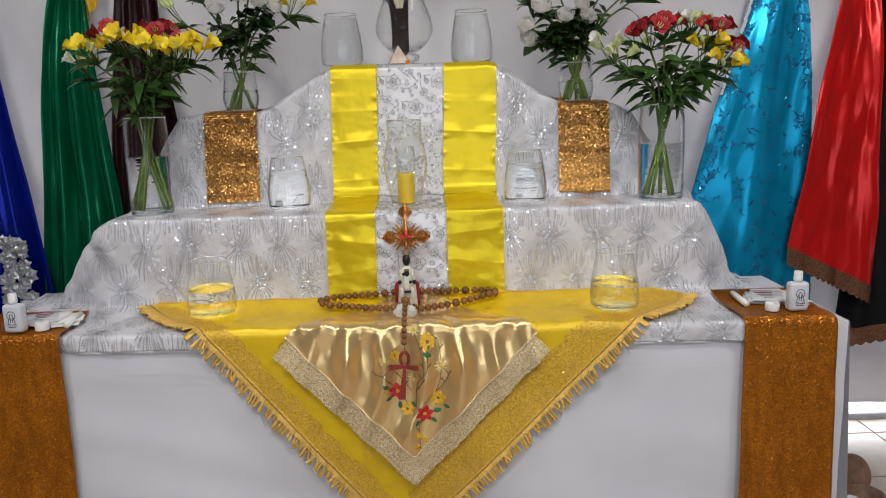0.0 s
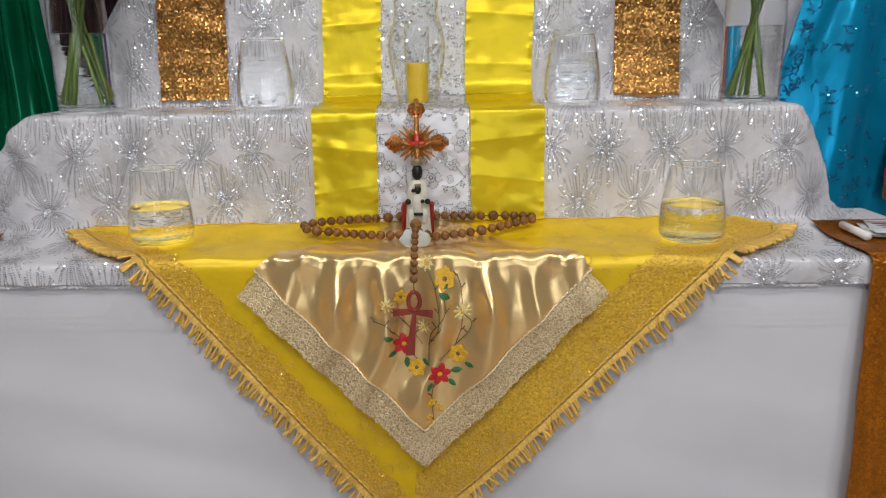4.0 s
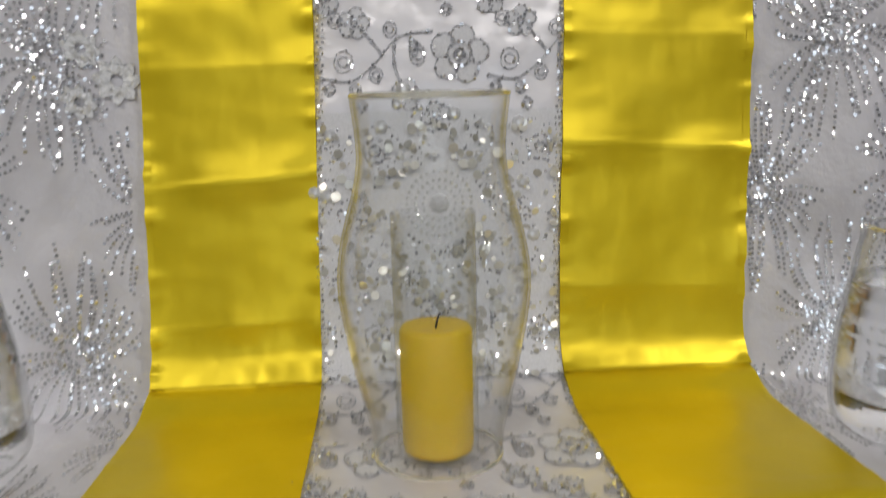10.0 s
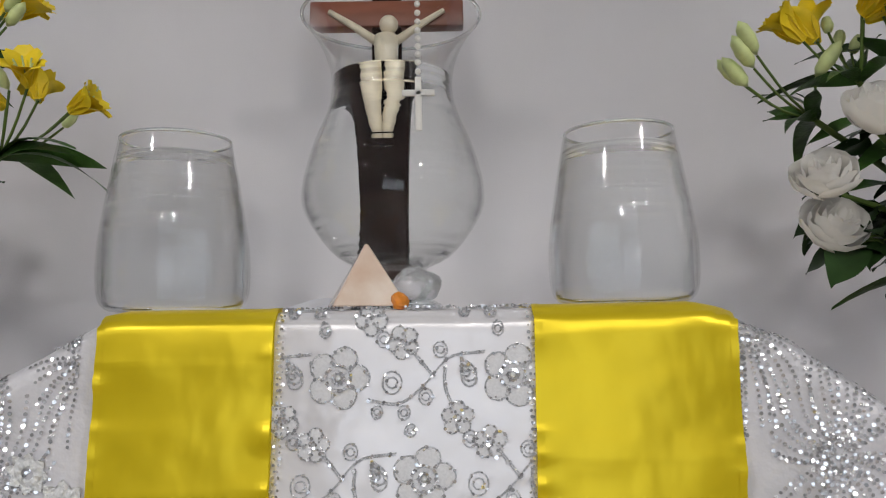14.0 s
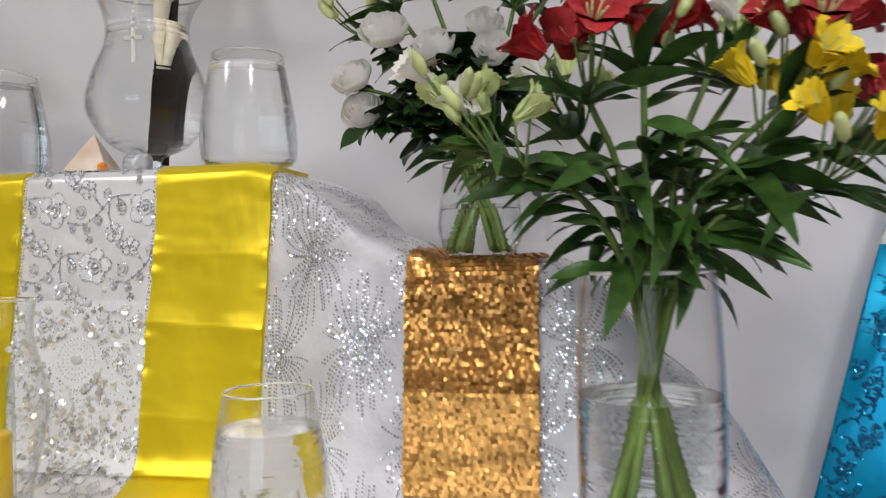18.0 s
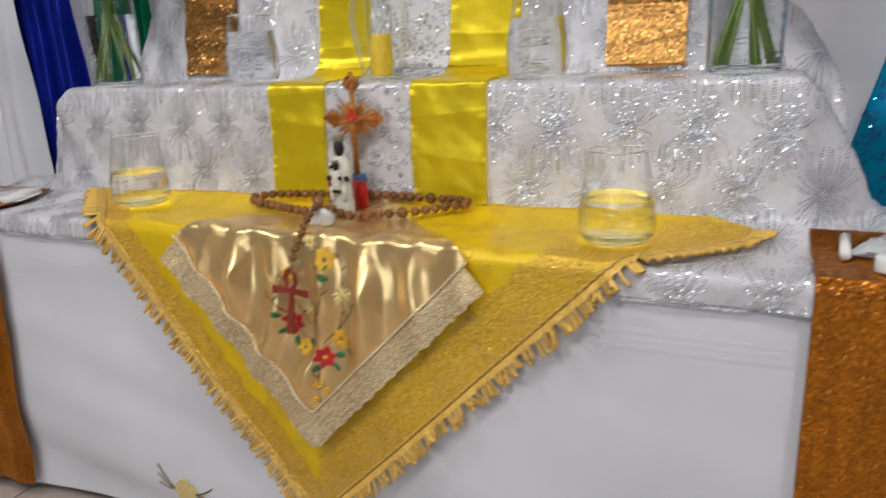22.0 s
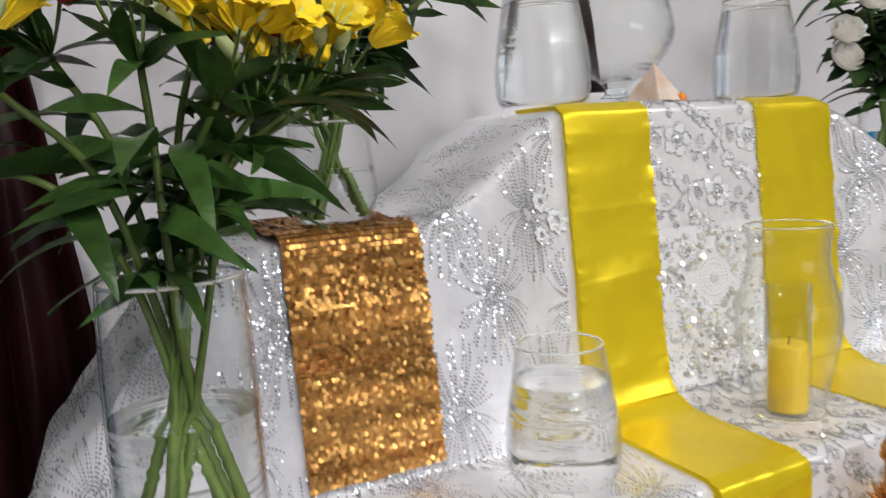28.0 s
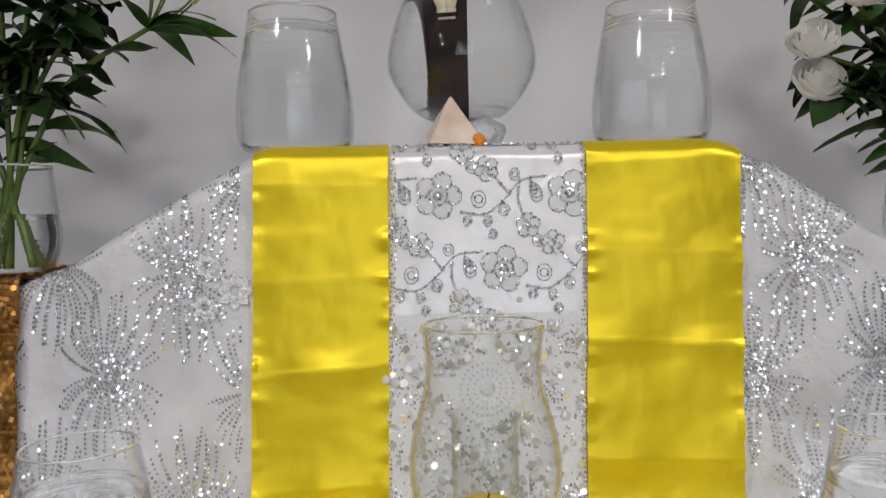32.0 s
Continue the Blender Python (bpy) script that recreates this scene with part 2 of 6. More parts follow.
    printed=mat("pale_printed_card", (0.62, 0.70, 0.76), 0.5, var=0.25, scale=30, color2=(0.78, 0.74, 0.72)),
    printred=mat("red_print", (0.55, 0.10, 0.14), 0.5, var=0.2),
    tile=mat("beige_floor_tile", (0.44, 0.35, 0.30), 0.25, var=0.10, scale=7, objvar=0.06, color2=(0.50, 0.42, 0.37)),
    grout=mat("floor_grout", (0.20, 0.16, 0.14), 0.85, var=0.2),
    paint=mat("wall_paint", (0.20, 0.205, 0.22), 0.7, var=0.04, scale=2, bump=0.1, bump_scale=300),
    ceil=mat("ceiling_paint", (0.38, 0.38, 0.38), 0.8, var=0.03, scale=2),
    greypanel=mat("grey_metal_panel", (0.30, 0.30, 0.32), 0.4, metal=0.3, var=0.15, scale=12),
    lampwhite=mat("lamp_housing", (0.8, 0.8, 0.8), 0.5),
    blue=mat("royal_blue_satin", (0.004, 0.014, 0.24), 0.24, metal=0.4, var=0.15, scale=8, spec=0.16, aniso=0.3),
    green=mat("emerald_satin", (0.001, 0.125, 0.055), 0.20, metal=0.5, var=0.15, scale=8, spec=0.3, aniso=0.3),
    maroon=mat("maroon_satin", (0.016, 0.003, 0.004), 0.30, var=0.2, scale=8, spec=0.16),
    turq=mat("turquoise_satin", (0.004, 0.29, 0.52), 0.26, metal=0.4, var=0.12, bump=0.2, bump_scale=22, scale=8, spec=0.16, aniso=0.3),
    turqthread=mat("dark_turquoise_sequin_thread", (0.004, 0.085, 0.22), 0.3, metal=0.4, var=0.4, scale=300, bump=0.6, bump_scale=500),
    red=mat("scarlet_satin", (0.62, 0.008, 0.007), 0.24, metal=0.3, var=0.12, scale=8, bump=0.25, bump_scale=18, spec=0.4, aniso=0.3),
    blackcloth=mat("black_satin", (0.005, 0.005, 0.006), 0.45, var=0.2, spec=0.15),
    darklace=mat("bronze_lace", (0.17, 0.07, 0.035), 0.4, metal=0.5, var=0.5, scale=160, bump=0.9, bump_scale=300),
    whitelace=mat("white_lace", (0.74, 0.74, 0.75), 0.6, var=0.12, scale=160, bump=0.9, bump_scale=240),
    yellowcloth=mat("yellow_cloth", (0.70, 0.42, 0.02), 0.5, var=0.15, scale=20),
    embyellow=mat("yellow_embroidery", (0.80, 0.45, 0.03), 0.4, var=0.2, scale=300, bump=0.5, bump_scale=500),
    embcream=mat("cream_embroidery", (0.78, 0.62, 0.26), 0.4, var=0.2, scale=300, bump=0.5, bump_scale=500),
    embred=mat("red_embroidery", (0.60, 0.02, 0.03), 0.4, var=0.2, scale=300, bump=0.5, bump_scale=500),
    embgreen=mat("green_embroidery", (0.04, 0.17, 0.06), 0.45, var=0.3, scale=300, bump=0.5, bump_scale=500),
    embbrown=mat("brown_embroidery", (0.20, 0.13, 0.05), 0.45, var=0.3, scale=300),
)


# ---- helpers for meshes ----
def obj_from(name, bm, material, parent=None, label="", smooth=True):
    me = bpy.data.meshes.new(name)
    bm.to_mesh(me)
    bm.free()
    return obj_mesh(name, me, material, parent, label, smooth)


def obj_mesh(name, me, material, parent=None, label="", smooth=True):
    if not me.materials:
        for m in (material if isinstance(material, (list, tuple)) else [material]):
            me.materials.append(m)
    if smooth:
        me.polygons.foreach_set("use_smooth", [True] * len(me.polygons))
    ob = new(name, me)
    if parent:
        ob.parent = parent
    if label:
        tagged(ob, label)
    return ob


def part(name, bm, material, parent, label="", smooth=True):
    return obj_from(name, bm, material, parent, label, smooth)


def raw(name, verts, faces, material, parent=None, label="", smooth=True):
    me = bpy.data.meshes.new(name)
    me.from_pydata([tuple(v) for v in verts], [], [tuple(f) for f in faces])
    me.update()
    return obj_mesh(name, me, material, parent, label, smooth)


def thing(name, label, category, group="", kind="", at=(0, 0, 0), rz=0.0):
    ob = new(name)
    ob.matrix_world = pose(*at, 0, 0, rz)
    ob.empty_display_size = 0.02
    return tagged(ob, label, category, group, kind)


def box(cx, cy, cz, sx, sy, sz, bev=0.0, seg=2):
    bm = bmesh.new()
    bmesh.ops.create_cube(bm, size=1)
    bmesh.ops.scale(bm, vec=(sx, sy, sz), verts=bm.verts)
    if bev:
        bmesh.ops.bevel(bm, geom=bm.edges[:], offset=bev, segments=seg, affect="EDGES", profile=0.5)
    bmesh.ops.translate(bm, vec=(cx, cy, cz), verts=bm.verts)
    return bm


def grid_faces(nu, nv, close_u=False):
    fs = []
    for i in range(nu if close_u else nu - 1):
        k = (i + 1) % nu
        for j in range(nv - 1):
            fs.append((i * nv + j, k * nv + j, k * nv + j + 1, i * nv + j + 1))
    return fs


def lathe(profile, n=40, cap0=False, cap1=False):
    """Turned shape from (radius, height) pairs."""
    bm = bmesh.new()
    rings = []
    for r, z in profile:
        if r < 1e-6:
            rings.append([bm.verts.new((0, 0, z))])
        else:
            rings.append([bm.verts.new((r * math.cos(2 * math.pi * k / n), r * math.sin(2 * math.pi * k / n), z)) for k in range(n)])
    for a, b in zip(rings, rings[1:]):
        for k in range(n):
            q = (k + 1) % n
            if len(a) == 1 and len(b) == 1:
                continue
            if len(a) == 1:
                bm.faces.new((a[0], b[q], b[k]))
            elif len(b) == 1:
                bm.faces.new((a[k], a[q], b[0]))
            else:
                bm.faces.new((a[k], a[q], b[q], b[k]))
    if cap0 and len(rings[0]) > 1:
        bm.faces.new(rings[0][::-1])
    if cap1 and len(rings[-1]) > 1:
        bm.faces.new(rings[-1])
    bmesh.ops.recalc_face_normals(bm, faces=bm.faces)
    return bm


def smooth_path(pts, n):
    """Catmull-Rom through the points."""
    p = [Vector(q) for q in pts]
    p = [p[0] * 2 - p[1]] + p + [p[-1] * 2 - p[-2]]
    out = []
    m = len(p) - 3
    for k in range(n):
        u = k / (n - 1) * m
        i = min(int(u), m - 1)
        t = u - i
        a, b, c, d = p[i:i + 4]
        out.append(0.5 * ((2 * b) + (c - a) * t + (2 * a - 5 * b + 4 * c - d) * t * t + (3 * b - a - 3 * c + d) * t ** 3))
    return out


def tube(bm, pts, r0, r1=None, n=6):
    r1 = r0 if r1 is None else r1
    pts = [Vector(p) for p in pts]
    rings = []
    up = Vector((0.3, 0.9, 0.2)).normalized()
    for i, p in enumerate(pts):
        d = (pts[min(i + 1, len(pts) - 1)] - pts[max(i - 1, 0)]).normalized()
        s = d.cross(up)
        s = s.normalized() if s.length > 1e-4 else Vector((1, 0, 0))
        w = s.cross(d)
        r = r0 + (r1 - r0) * i / (len(pts) - 1)
        rings.append([bm.verts.new(p + r * (math.cos(2 * math.pi * k / n) * s + math.sin(2 * math.pi * k / n) * w)) for k in range(n)])
    for a, b in zip(rings, rings[1:]):
        for k in range(n):
            bm.faces.new((a[k], a[(k + 1) % n], b[(k + 1) % n], b[k]))
    bm.faces.new(rings[0][::-1])
    bm.faces.new(rings[-1])
    return bm


def nz(x, y, z=0.0):
    return noise.noise(Vector((x, y, z)))


def sstep(a, b, x):
    t = min(1, max(0, (x - a) / (b - a)))
    return t * t * (3 - 2 * t)


# ---- room ----
floor = tagged(new("floor"), "beige ceramic tiled floor with dark grout", "floor", kind="structure")
part("grout_bed", box(0, 0.4, -0.03, 6.2, 7.2, 0.05), M["grout"], floor, smooth=False)
tile_bm = box(0, 0, -0.004, 0.326, 0.326, 0.012, 0.002, 1)
tile_me = bpy.data.meshes.new("tile")
tile_bm.to_mesh(tile_me)
tile_bm.free()
far_bm = bmesh.new()
for i in range(-9, 12):
    for j in range(-9, 12):
        cx, cy = -0.60 + 0.333 * i + 0.1, 0.18 + 0.333 * j
        if not (-3.0 < cx < 3.0 and -3.1 < cy < 3.9):
            continue
        if cy > 0.2 and abs(cx) < 2.1:
            t = obj_mesh("tile", tile_me, M["tile"], floor, smooth=False)
            t.location = (cx, cy, 0)
        else:
            b2 = box(cx, cy, -0.004, 0.326, 0.326, 0.012)
            tmp = bpy.data.meshes.new("t")
            b2.to_mesh(tmp)
            b2.free()
            far_bm.from_mesh(tmp)
            bpy.data.meshes.remove(tmp)
tagged(part("far_tiles", far_bm, M["tile"], floor, smooth=False), kind="stuff")

for nm, c, sz in (("wall_north", (0, 3.95, 1.37), (6.2, 0.1, 2.76)), ("wall_west", (-3.05, 0.4, 1.37), (0.1, 7.0, 2.76)), ("wall_east", (3.05, 0.4, 1.37), (0.1, 7.0, 2.76))):
    tagged(obj_from(nm, box(*c, *sz), M["paint"], smooth=False), "plain painted room wall", "wall", kind="structure")
ws = tagged(new("wall_south"), "painted wall with a window behind the camera", "wall", kind="structure")
for c, sz in (((-2.10, -3.15, 1.37), (2.0, 0.1, 2.76)), ((2.30, -3.15, 1.37), (1.6, 0.1, 2.76)), ((0.2, -3.15, 0.325), (2.6, 0.1, 0.67)), ((0.2, -3.15, 2.495), (2.6, 0.1, 0.51))):
    part("wall_piece", box(*c, *sz), M["paint"], ws, smooth=False)
wn = thing("window_1", "white framed window letting in cool daylight", "window", kind="structure")
for c, sz in (((-1.075, -3.12, 1.45), (0.05, 0.06, 1.58)), ((1.475, -3.12, 1.45), (0.05, 0.06, 1.58)), ((0.2, -3.12, 0.685), (2.5, 0.06, 0.05)), ((0.2, -3.12, 2.215), (2.5, 0.06, 0.05)), ((0.2, -3.05, 1.45), (0.05, 0.04, 1.48))):
    part("window_frame", box(*c, *sz, 0.004), M["lampwhite"], wn)
tagged(obj_from("ceiling", box(0, 0.4, CEIL + 0.05, 6.2, 7.2, 0.1), M["ceil"], smooth=False), "plain white painted ceiling", "ceiling", kind="structure")
for cx, cy, rz in LAMPS:
    lf = thing("ceiling_light", "small square white ceiling light fixture", "lamp", "ceiling lights", at=(cx, cy, CEIL), rz=rz)
    part("housing", box(0, 0, -0.025, 0.26, 0.26, 0.05, 0.008), M["lampwhite"], lf)

# ---- curtain behind the altar ----
CURT = 2.72


def curtain_y(x, z):
    return CURT + 0.035 * nz(x * 1.7, z * 0.5, 3) + 0.015 * nz(x * 6, z * 0.9, 7) + 0.018 * nz(x * 3 + z * 4, z * 3, 1) + 0.010 * nz(x * 9 - z * 4, z * 5, 5) + 0.004 * nz(x * 23 + z * 9, z * 8, 2)


vs = []
NU, NV = 300, 90
for i in range(NU):
    x = -2.6 + 5.2 * i / (NU - 1)
    top = 1.858 - 0.012 * abs(math.sin(x * 4.0))
    for j in range(NV):
        z = 0.105 + (top - 0.105) * j / (NV - 1)
        vs.append((x, curtain_y(x, z), z))
cur = raw("backdrop_curtain", vs, grid_faces(NU, NV), M["curtain"])
cur.modifiers.new("thickness", "SOLIDIFY").thickness = 0.003
tagged(cur, "plain white cloth curtain hung behind the altar", "curtain", kind="structure")

tagged(obj_from("daylight_backdrop", box(0, 3.88, 0.95, 5.6, 0.02, 1.86), M["daylight"], smooth=False), "bright outside daylight seen below the curtain", "backdrop", kind="structure")
tagged(obj_from("threshold", box(0, 2.82, 0.012, 5.4, 0.05, 0.03, 0.006), M["greypanel"]), "dark metal floor threshold below the curtain", "threshold", kind="structure")
rail = thing("curtain_rail", "grey metal rail and panel above the white curtain", "rail", kind="structure")
part("panel", box(0, 2.86, 2.08, 5.2, 0.05, 0.40, 0.004), M["greypanel"], rail, smooth=False)
part("lower_bar", box(0, 2.80, 1.90, 5.2, 0.03, 0.03, 0.006), M["greypanel"], rail)
part("orange_tag", box(0.012, 2.79, 1.955, 0.026, 0.006, 0.07, 0.002), M["amber"], rail, "orange plastic tag")
for px in (-0.482, 0.074, 0.9):
    part("upright", box(px, 2.81, 2.08, 0.035, 0.03, 0.36, 0.006), M["black"], rail, "black upright")

# ---- altar table ----
TX0, TX1, TY0, TY1, TZ = -1.205, 1.036, 1.822, 2.315, 0.718


def front_shift(x):
    """The table stands slightly askew: its front edge recedes towards the west end."""
    return 0.035 * (0.77 - x)


table = thing("altar_table", "long table fully covered by a white cloth", "table")
top_bm = box((TX0 + TX1) / 2, (TY0 + TY1) / 2, TZ - 0.015, TX1 - TX0, TY1 - TY0, 0.03, 0.006)
for v_ in top_bm.verts:
    if v_.co.y < 2.0:
        v_.co.y += front_shift(v_.co.x)
part("tabletop", top_bm, M["lampwhite"], table)
for lx in (TX0 + 0.1, TX1 - 0.1):
    for ly in (TY0 + 0.1, TY1 - 0.1):
        lb = bmesh.new()
        tube(lb, [(lx, ly, 0), (lx, ly, TZ - 0.03)], 0.016, n=10)
        part("leg", lb, M["greypanel"], table)


def cloth_front(x, z):
    """How far the hanging front cloth comes forward."""
    d = max(0.0, TZ - z)
    return 0.010 * sstep(0, 0.5, d) + d * (0.018 * nz(x * 2.1, z * 1.2, 5) + 0.034 * nz(x * 1.3 + z * 3.0, z * 2.0 - x, 9) + 0.022 * nz(x * 2.4 + z * 7.0, z * 5.0, 2)) + 0.008 * sstep(0.45, 0.7, d) * math.sin(z * 26 + x * 5 + 2 * nz(x * 2, 3))


vs, NU, NV = [], 220, 110
for i in range(NU):
    u = i / (NU - 1)
    x = TX0 + (TX1 - TX0) * u
    for j in range(NV):
        v = j / (NV - 1) * (TY1 - TY0 + 0.73)
        if v < 0.73:
            z = 0.025 + v
            vs.append((x, TY0 + front_shift(x) - 0.004 - cloth_front(x, z), min(z, TZ + 0.003)))
        else:
            vs.append((x, TY0 + front_shift(x) + (v - 0.73) * (TY1 - TY0 - front_shift(x)) / (TY1 - TY0), TZ + 0.003))
tc = raw("tablecloth", vs, grid_faces(NU, NV), M["linen"])
tagged(tc, "plain white tablecloth hanging to the floor in soft creases", "tablecloth")
# side falls of the tablecloth
for sx, xx in ((-1, TX0), (1, TX1)):
    vs = []
    for i in range(60):
        y = TY0 + front_shift(xx) - 0.004 + (TY1 - TY0 - front_shift(xx)) * i / 59
        for j in range(40):
            z = 0.025 + (TZ - 0.022) * j / 39
            d = TZ - z
            vs.append((xx + sx * (0.004 + d * 0.03 * (1 + math.sin(y * 22))), y, z))
    raw("side_fall", vs, grid_faces(60, 40), M["linen"], tc)

# ---- tiered boxes under the sheer cloth ----
riser = thing("step_riser", "tiered wooden step stand hidden below the sheer cloth", "stand")
part("lower_step", box(-0.085, 2.325, 0.8515, 1.50, 0.40, 0.257), M["lampwhite"], riser, smooth=False)
part("rear_support", box(-0.085, 2.436, 0.366, 1.40, 0.20, 0.714), M["lampwhite"], riser, smooth=False)
part("middle_step", box(-0.065, 2.475, 1.120, 1.16, 0.20, 0.254), M["lampwhite"], riser, smooth=False)
part("upper_step", box(-0.045, 2.525, 1.320, 0.43, 0.28, 0.122), M["lampwhite"], riser, smooth=False)

# ---- sheer sequinned cloth over the steps ----
CX0, CX1, CNX = -1.195, 0.935, 330
CA0, CA1, CDA = -0.40, 1.10, 0.0045
CNA = int((CA1 - CA0) / CDA) + 1


def h1(x):
    """Height of the lower step's cloth."""
    full = max(0.736, 0.993 - 0.262 * sstep(-0.87, -1.15, x) - 0.262 * sstep(0.735, 0.915, x))
    return full if x > 0.6 or x < -0.84 else min(full, h2(x) - 0.003)


def h2(x):
    return float(np.interp(x, (-1.17, -1.02, -0.975, -0.95, -0.935, -0.90, -0.875, -0.80, -0.735, -0.70, -0.52, -0.46, -0.34, -0.29, -0.27, 0.18, 0.20, 0.25, 0.34, 0.42, 0.56, 0.61, 0.68, 0.76, 0.80, 0.825, 0.845, 0.87, 0.94),
                           (0.738, 0.740, 0.780, 0.880, 0.960, 1.035, 1.068, 1.175, 1.258, 1.266, 1.266, 1.288, 1.362, 1.392, 1.397, 1.397, 1.393, 1.372, 1.302, 1.266, 1.266, 1.240, 1.150, 1.070, 1.010, 0.940, 0.790, 0.740, 0.738)))


def prof(x):
    y1 = 2.083 + 0.11 * sstep(-0.88, -1.12, x) + 0.08 * sstep(0.74, 0.9, x)
    e2 = sstep(-0.72, -0.95, x) + sstep(0.60, 0.86, x)
    wing = sstep(0.80, 0.87, x) + sstep(-0.91, -0.98, x)
    y2 = (2.268 + 0.05 * e2) * (1 - wing) + (y1 + 0.055) * wing
    a, b = h1(x), h2(x)
    top3 = sstep(-0.42, -0.30, x) * sstep(0.33, 0.21, x)
    y3 = y2 + 0.035 + 0.035 * top3
    y2 += 0.030 * top3
    return [(1.811 + front_shift(x), 0.682 + 0.15 * front_shift(x)), (1.812 + front_shift(x), TZ + 0.010), (y1 - 0.115, TZ + 0.012), (y1 - 0.012, TZ + 0.034), (y1, a), (y2, a + 0.002), (y3, b), (y3 + (0.24 + 0.08 * top3) * (1 - wing) + 0.02 * wing, b + 0.002)]


grid_p = np.zeros((CNX, CNA, 3))
for i in range(CNX):
    x = CX0 + (CX1 - CX0) * i / (CNX - 1)
    pl = np.array(prof(x))
    seg = np.hypot(*np.diff(pl, axis=0).T)
    cum = np.concatenate([[0], np.cumsum(seg)])
    a = CA0 + CDA * np.arange(CNA) + cum[3]
    fine = np.clip(a, 0, cum[-1])
    yy, zz = np.interp(fine, cum, pl[:, 0]), np.interp(fine, cum, pl[:, 1])
    k = 5
    ker = np.ones(k) / k
    ys = np.convolve(np.pad(yy, k // 2, mode="edge"), ker, "valid")
    zs = np.convolve(np.pad(zz, k // 2, mode="edge"), ker, "valid")
    grid_p[i, :, 0], grid_p[i, :, 1], grid_p[i, :, 2] = x, ys, zs


def normals_of(g):
    du, dv = np.gradient(g, axis=0), np.gradient(g, axis=1)
    n = np.cross(du, dv)
    ln = np.linalg.norm(n, axis=2, keepdims=True)
    return n / np.maximum(ln, 1e-9)


grid_n = normals_of(grid_p)
FLAT_P, FLAT_N = grid_p.copy(), grid_n.copy()
for i in range(CNX):
    x = grid_p[i, 0, 0]
    for j in range(0, CNA):
        y, z = FLAT_P[i, j, 1], FLAT_P[i, j, 2]
        on_top = FLAT_N[i, j, 2] > 0.8
        mid = 1 - sstep(0.20, 0.27, abs(x + 0.045))
        w = 0.0015 if on_top else 0.0055 * (1 - 0.7 * mid)
        w2 = w * (1 + 1.5 * sstep(0.65, 0.95, abs(x + 0.06)))
        grid_p[i, j] += FLAT_N[i, j] * (w2 * (nz(x * 9, z * 5, y * 3) + 0.7 * nz(x * 20 + z * 8, z * 9, 4) + 0.35 * nz(x * 45 - z * 20, z * 25, 7)) + 0.003)
grid_n = normals_of(grid_p)


def on_cloth(x, a, off=0.0, flat=False):
    """Place and normal on the sheer cloth at x and at a metres up the cloth from the foot of the lower step."""
    gp, gn = (FLAT_P, FLAT_N) if flat else (grid_p, grid_n)
    u = min(max((x - CX0) / (CX1 - CX0) * (CNX - 1), 0), CNX - 1.001)
    v = min(max((a - CA0) / CDA, 0), CNA - 1.001)
    i, j = int(u), int(v)
    fu, fv = u - i, v - j
    w = ((1 - fu) * (1 - fv), fu * (1 - fv), (1 - fu) * fv, fu * fv)
    p = w[0] * gp[i, j] + w[1] * gp[i + 1, j] + w[2] * gp[i, j + 1] + w[3] * gp[i + 1, j + 1]
    n = w[0] * gn[i, j] + w[1] * gn[i + 1, j] + w[2] * gn[i, j + 1] + w[3] * gn[i + 1, j + 1]
    n = Vector(n).normalized()
    return Vector(p) + n * off, n


dec = grid_p[:, ::2]
sheer = raw("sequin_cloth", dec.reshape(-1, 3), grid_faces(dec.shape[0], dec.shape[1]), M["organza"])
tagged(sheer, "sheer white organza cloth with silver sequin starbursts draped over steps", "cloth")


def flecks(items, size, jitter, rng, sides=6):
    """Many small flat discs; items hold place and normal."""
    verts, faces = [], []
    for p, n, s in items:
        n = (n + Vector((rng.gauss(0, jitter), rng.gauss(0, jitter), rng.gauss(0, jitter)))).normalized()
        t = n.orthogonal().normalized()
        b = n.cross(t)
        k0 = len(verts)
        r = size * s
        for k in range(sides):
            c = 2 * math.pi * k / sides
            verts.append(p + r * (math.cos(c) * t + math.sin(c) * b))
        faces.append(tuple(range(k0, k0 + sides)))
    return verts, faces


rng = random.Random(4)
items = []
for row in range(13):
    a0 = 0.161 + (row - 5) * 0.113
    for col in range(19):
        bx = -1.172 + 0.126 * (col + 0.5 * ((row + 1) % 2)) + rng.uniform(-0.008, 0.008)
        ba = a0 + rng.uniform(-0.008, 0.008)
        rays = 40
        for k in range(rays):
            ang = 2 * math.pi * k / rays + rng.uniform(-0.06, 0.06)
            long = rng.uniform(0.040, 0.054) + 0.032 * math.sin(ang) ** 2
            r = rng.uniform(0.005, 0.014)
            bend = 0.55 * math.cos(ang) * (1 if math.sin(ang) > 0 else -1) + rng.uniform(-0.1, 0.1)
            while r < long:
                aa = ang + bend * (r / 0.08) ** 1.5
                x, a = bx + r * math.cos(aa), ba + r * math.sin(aa) * 1.05
                r += 0.0042
                if not (CX0 + 0.01 < x < CX1 - 0.01 and CA0 + 0.01 < a < 1.0):
                    continue
                if -0.30 < x < 0.205 and a > 0.02:
                    continue
                p, n = on_cloth(x, a, 0.0012)
                items.append((p, n, rng.uniform(0.75, 1.1)))
        for k in range(26):
            x, a = bx + rng.gauss(0, 0.007), ba + rng.gauss(0, 0.007)
            if not (-0.30 < x < 0.205 and a > 0.02) and CX0 + 0.01 < x < CX1 - 0.01 and CA0 + 0.01 < a < 1.0:
                p, n = on_cloth(x, a, 0.0014)
                items.append((p, n, rng.uniform(0.6, 1.0)))
v, f = flecks(items, 0.00160, 0.18, rng, 6)
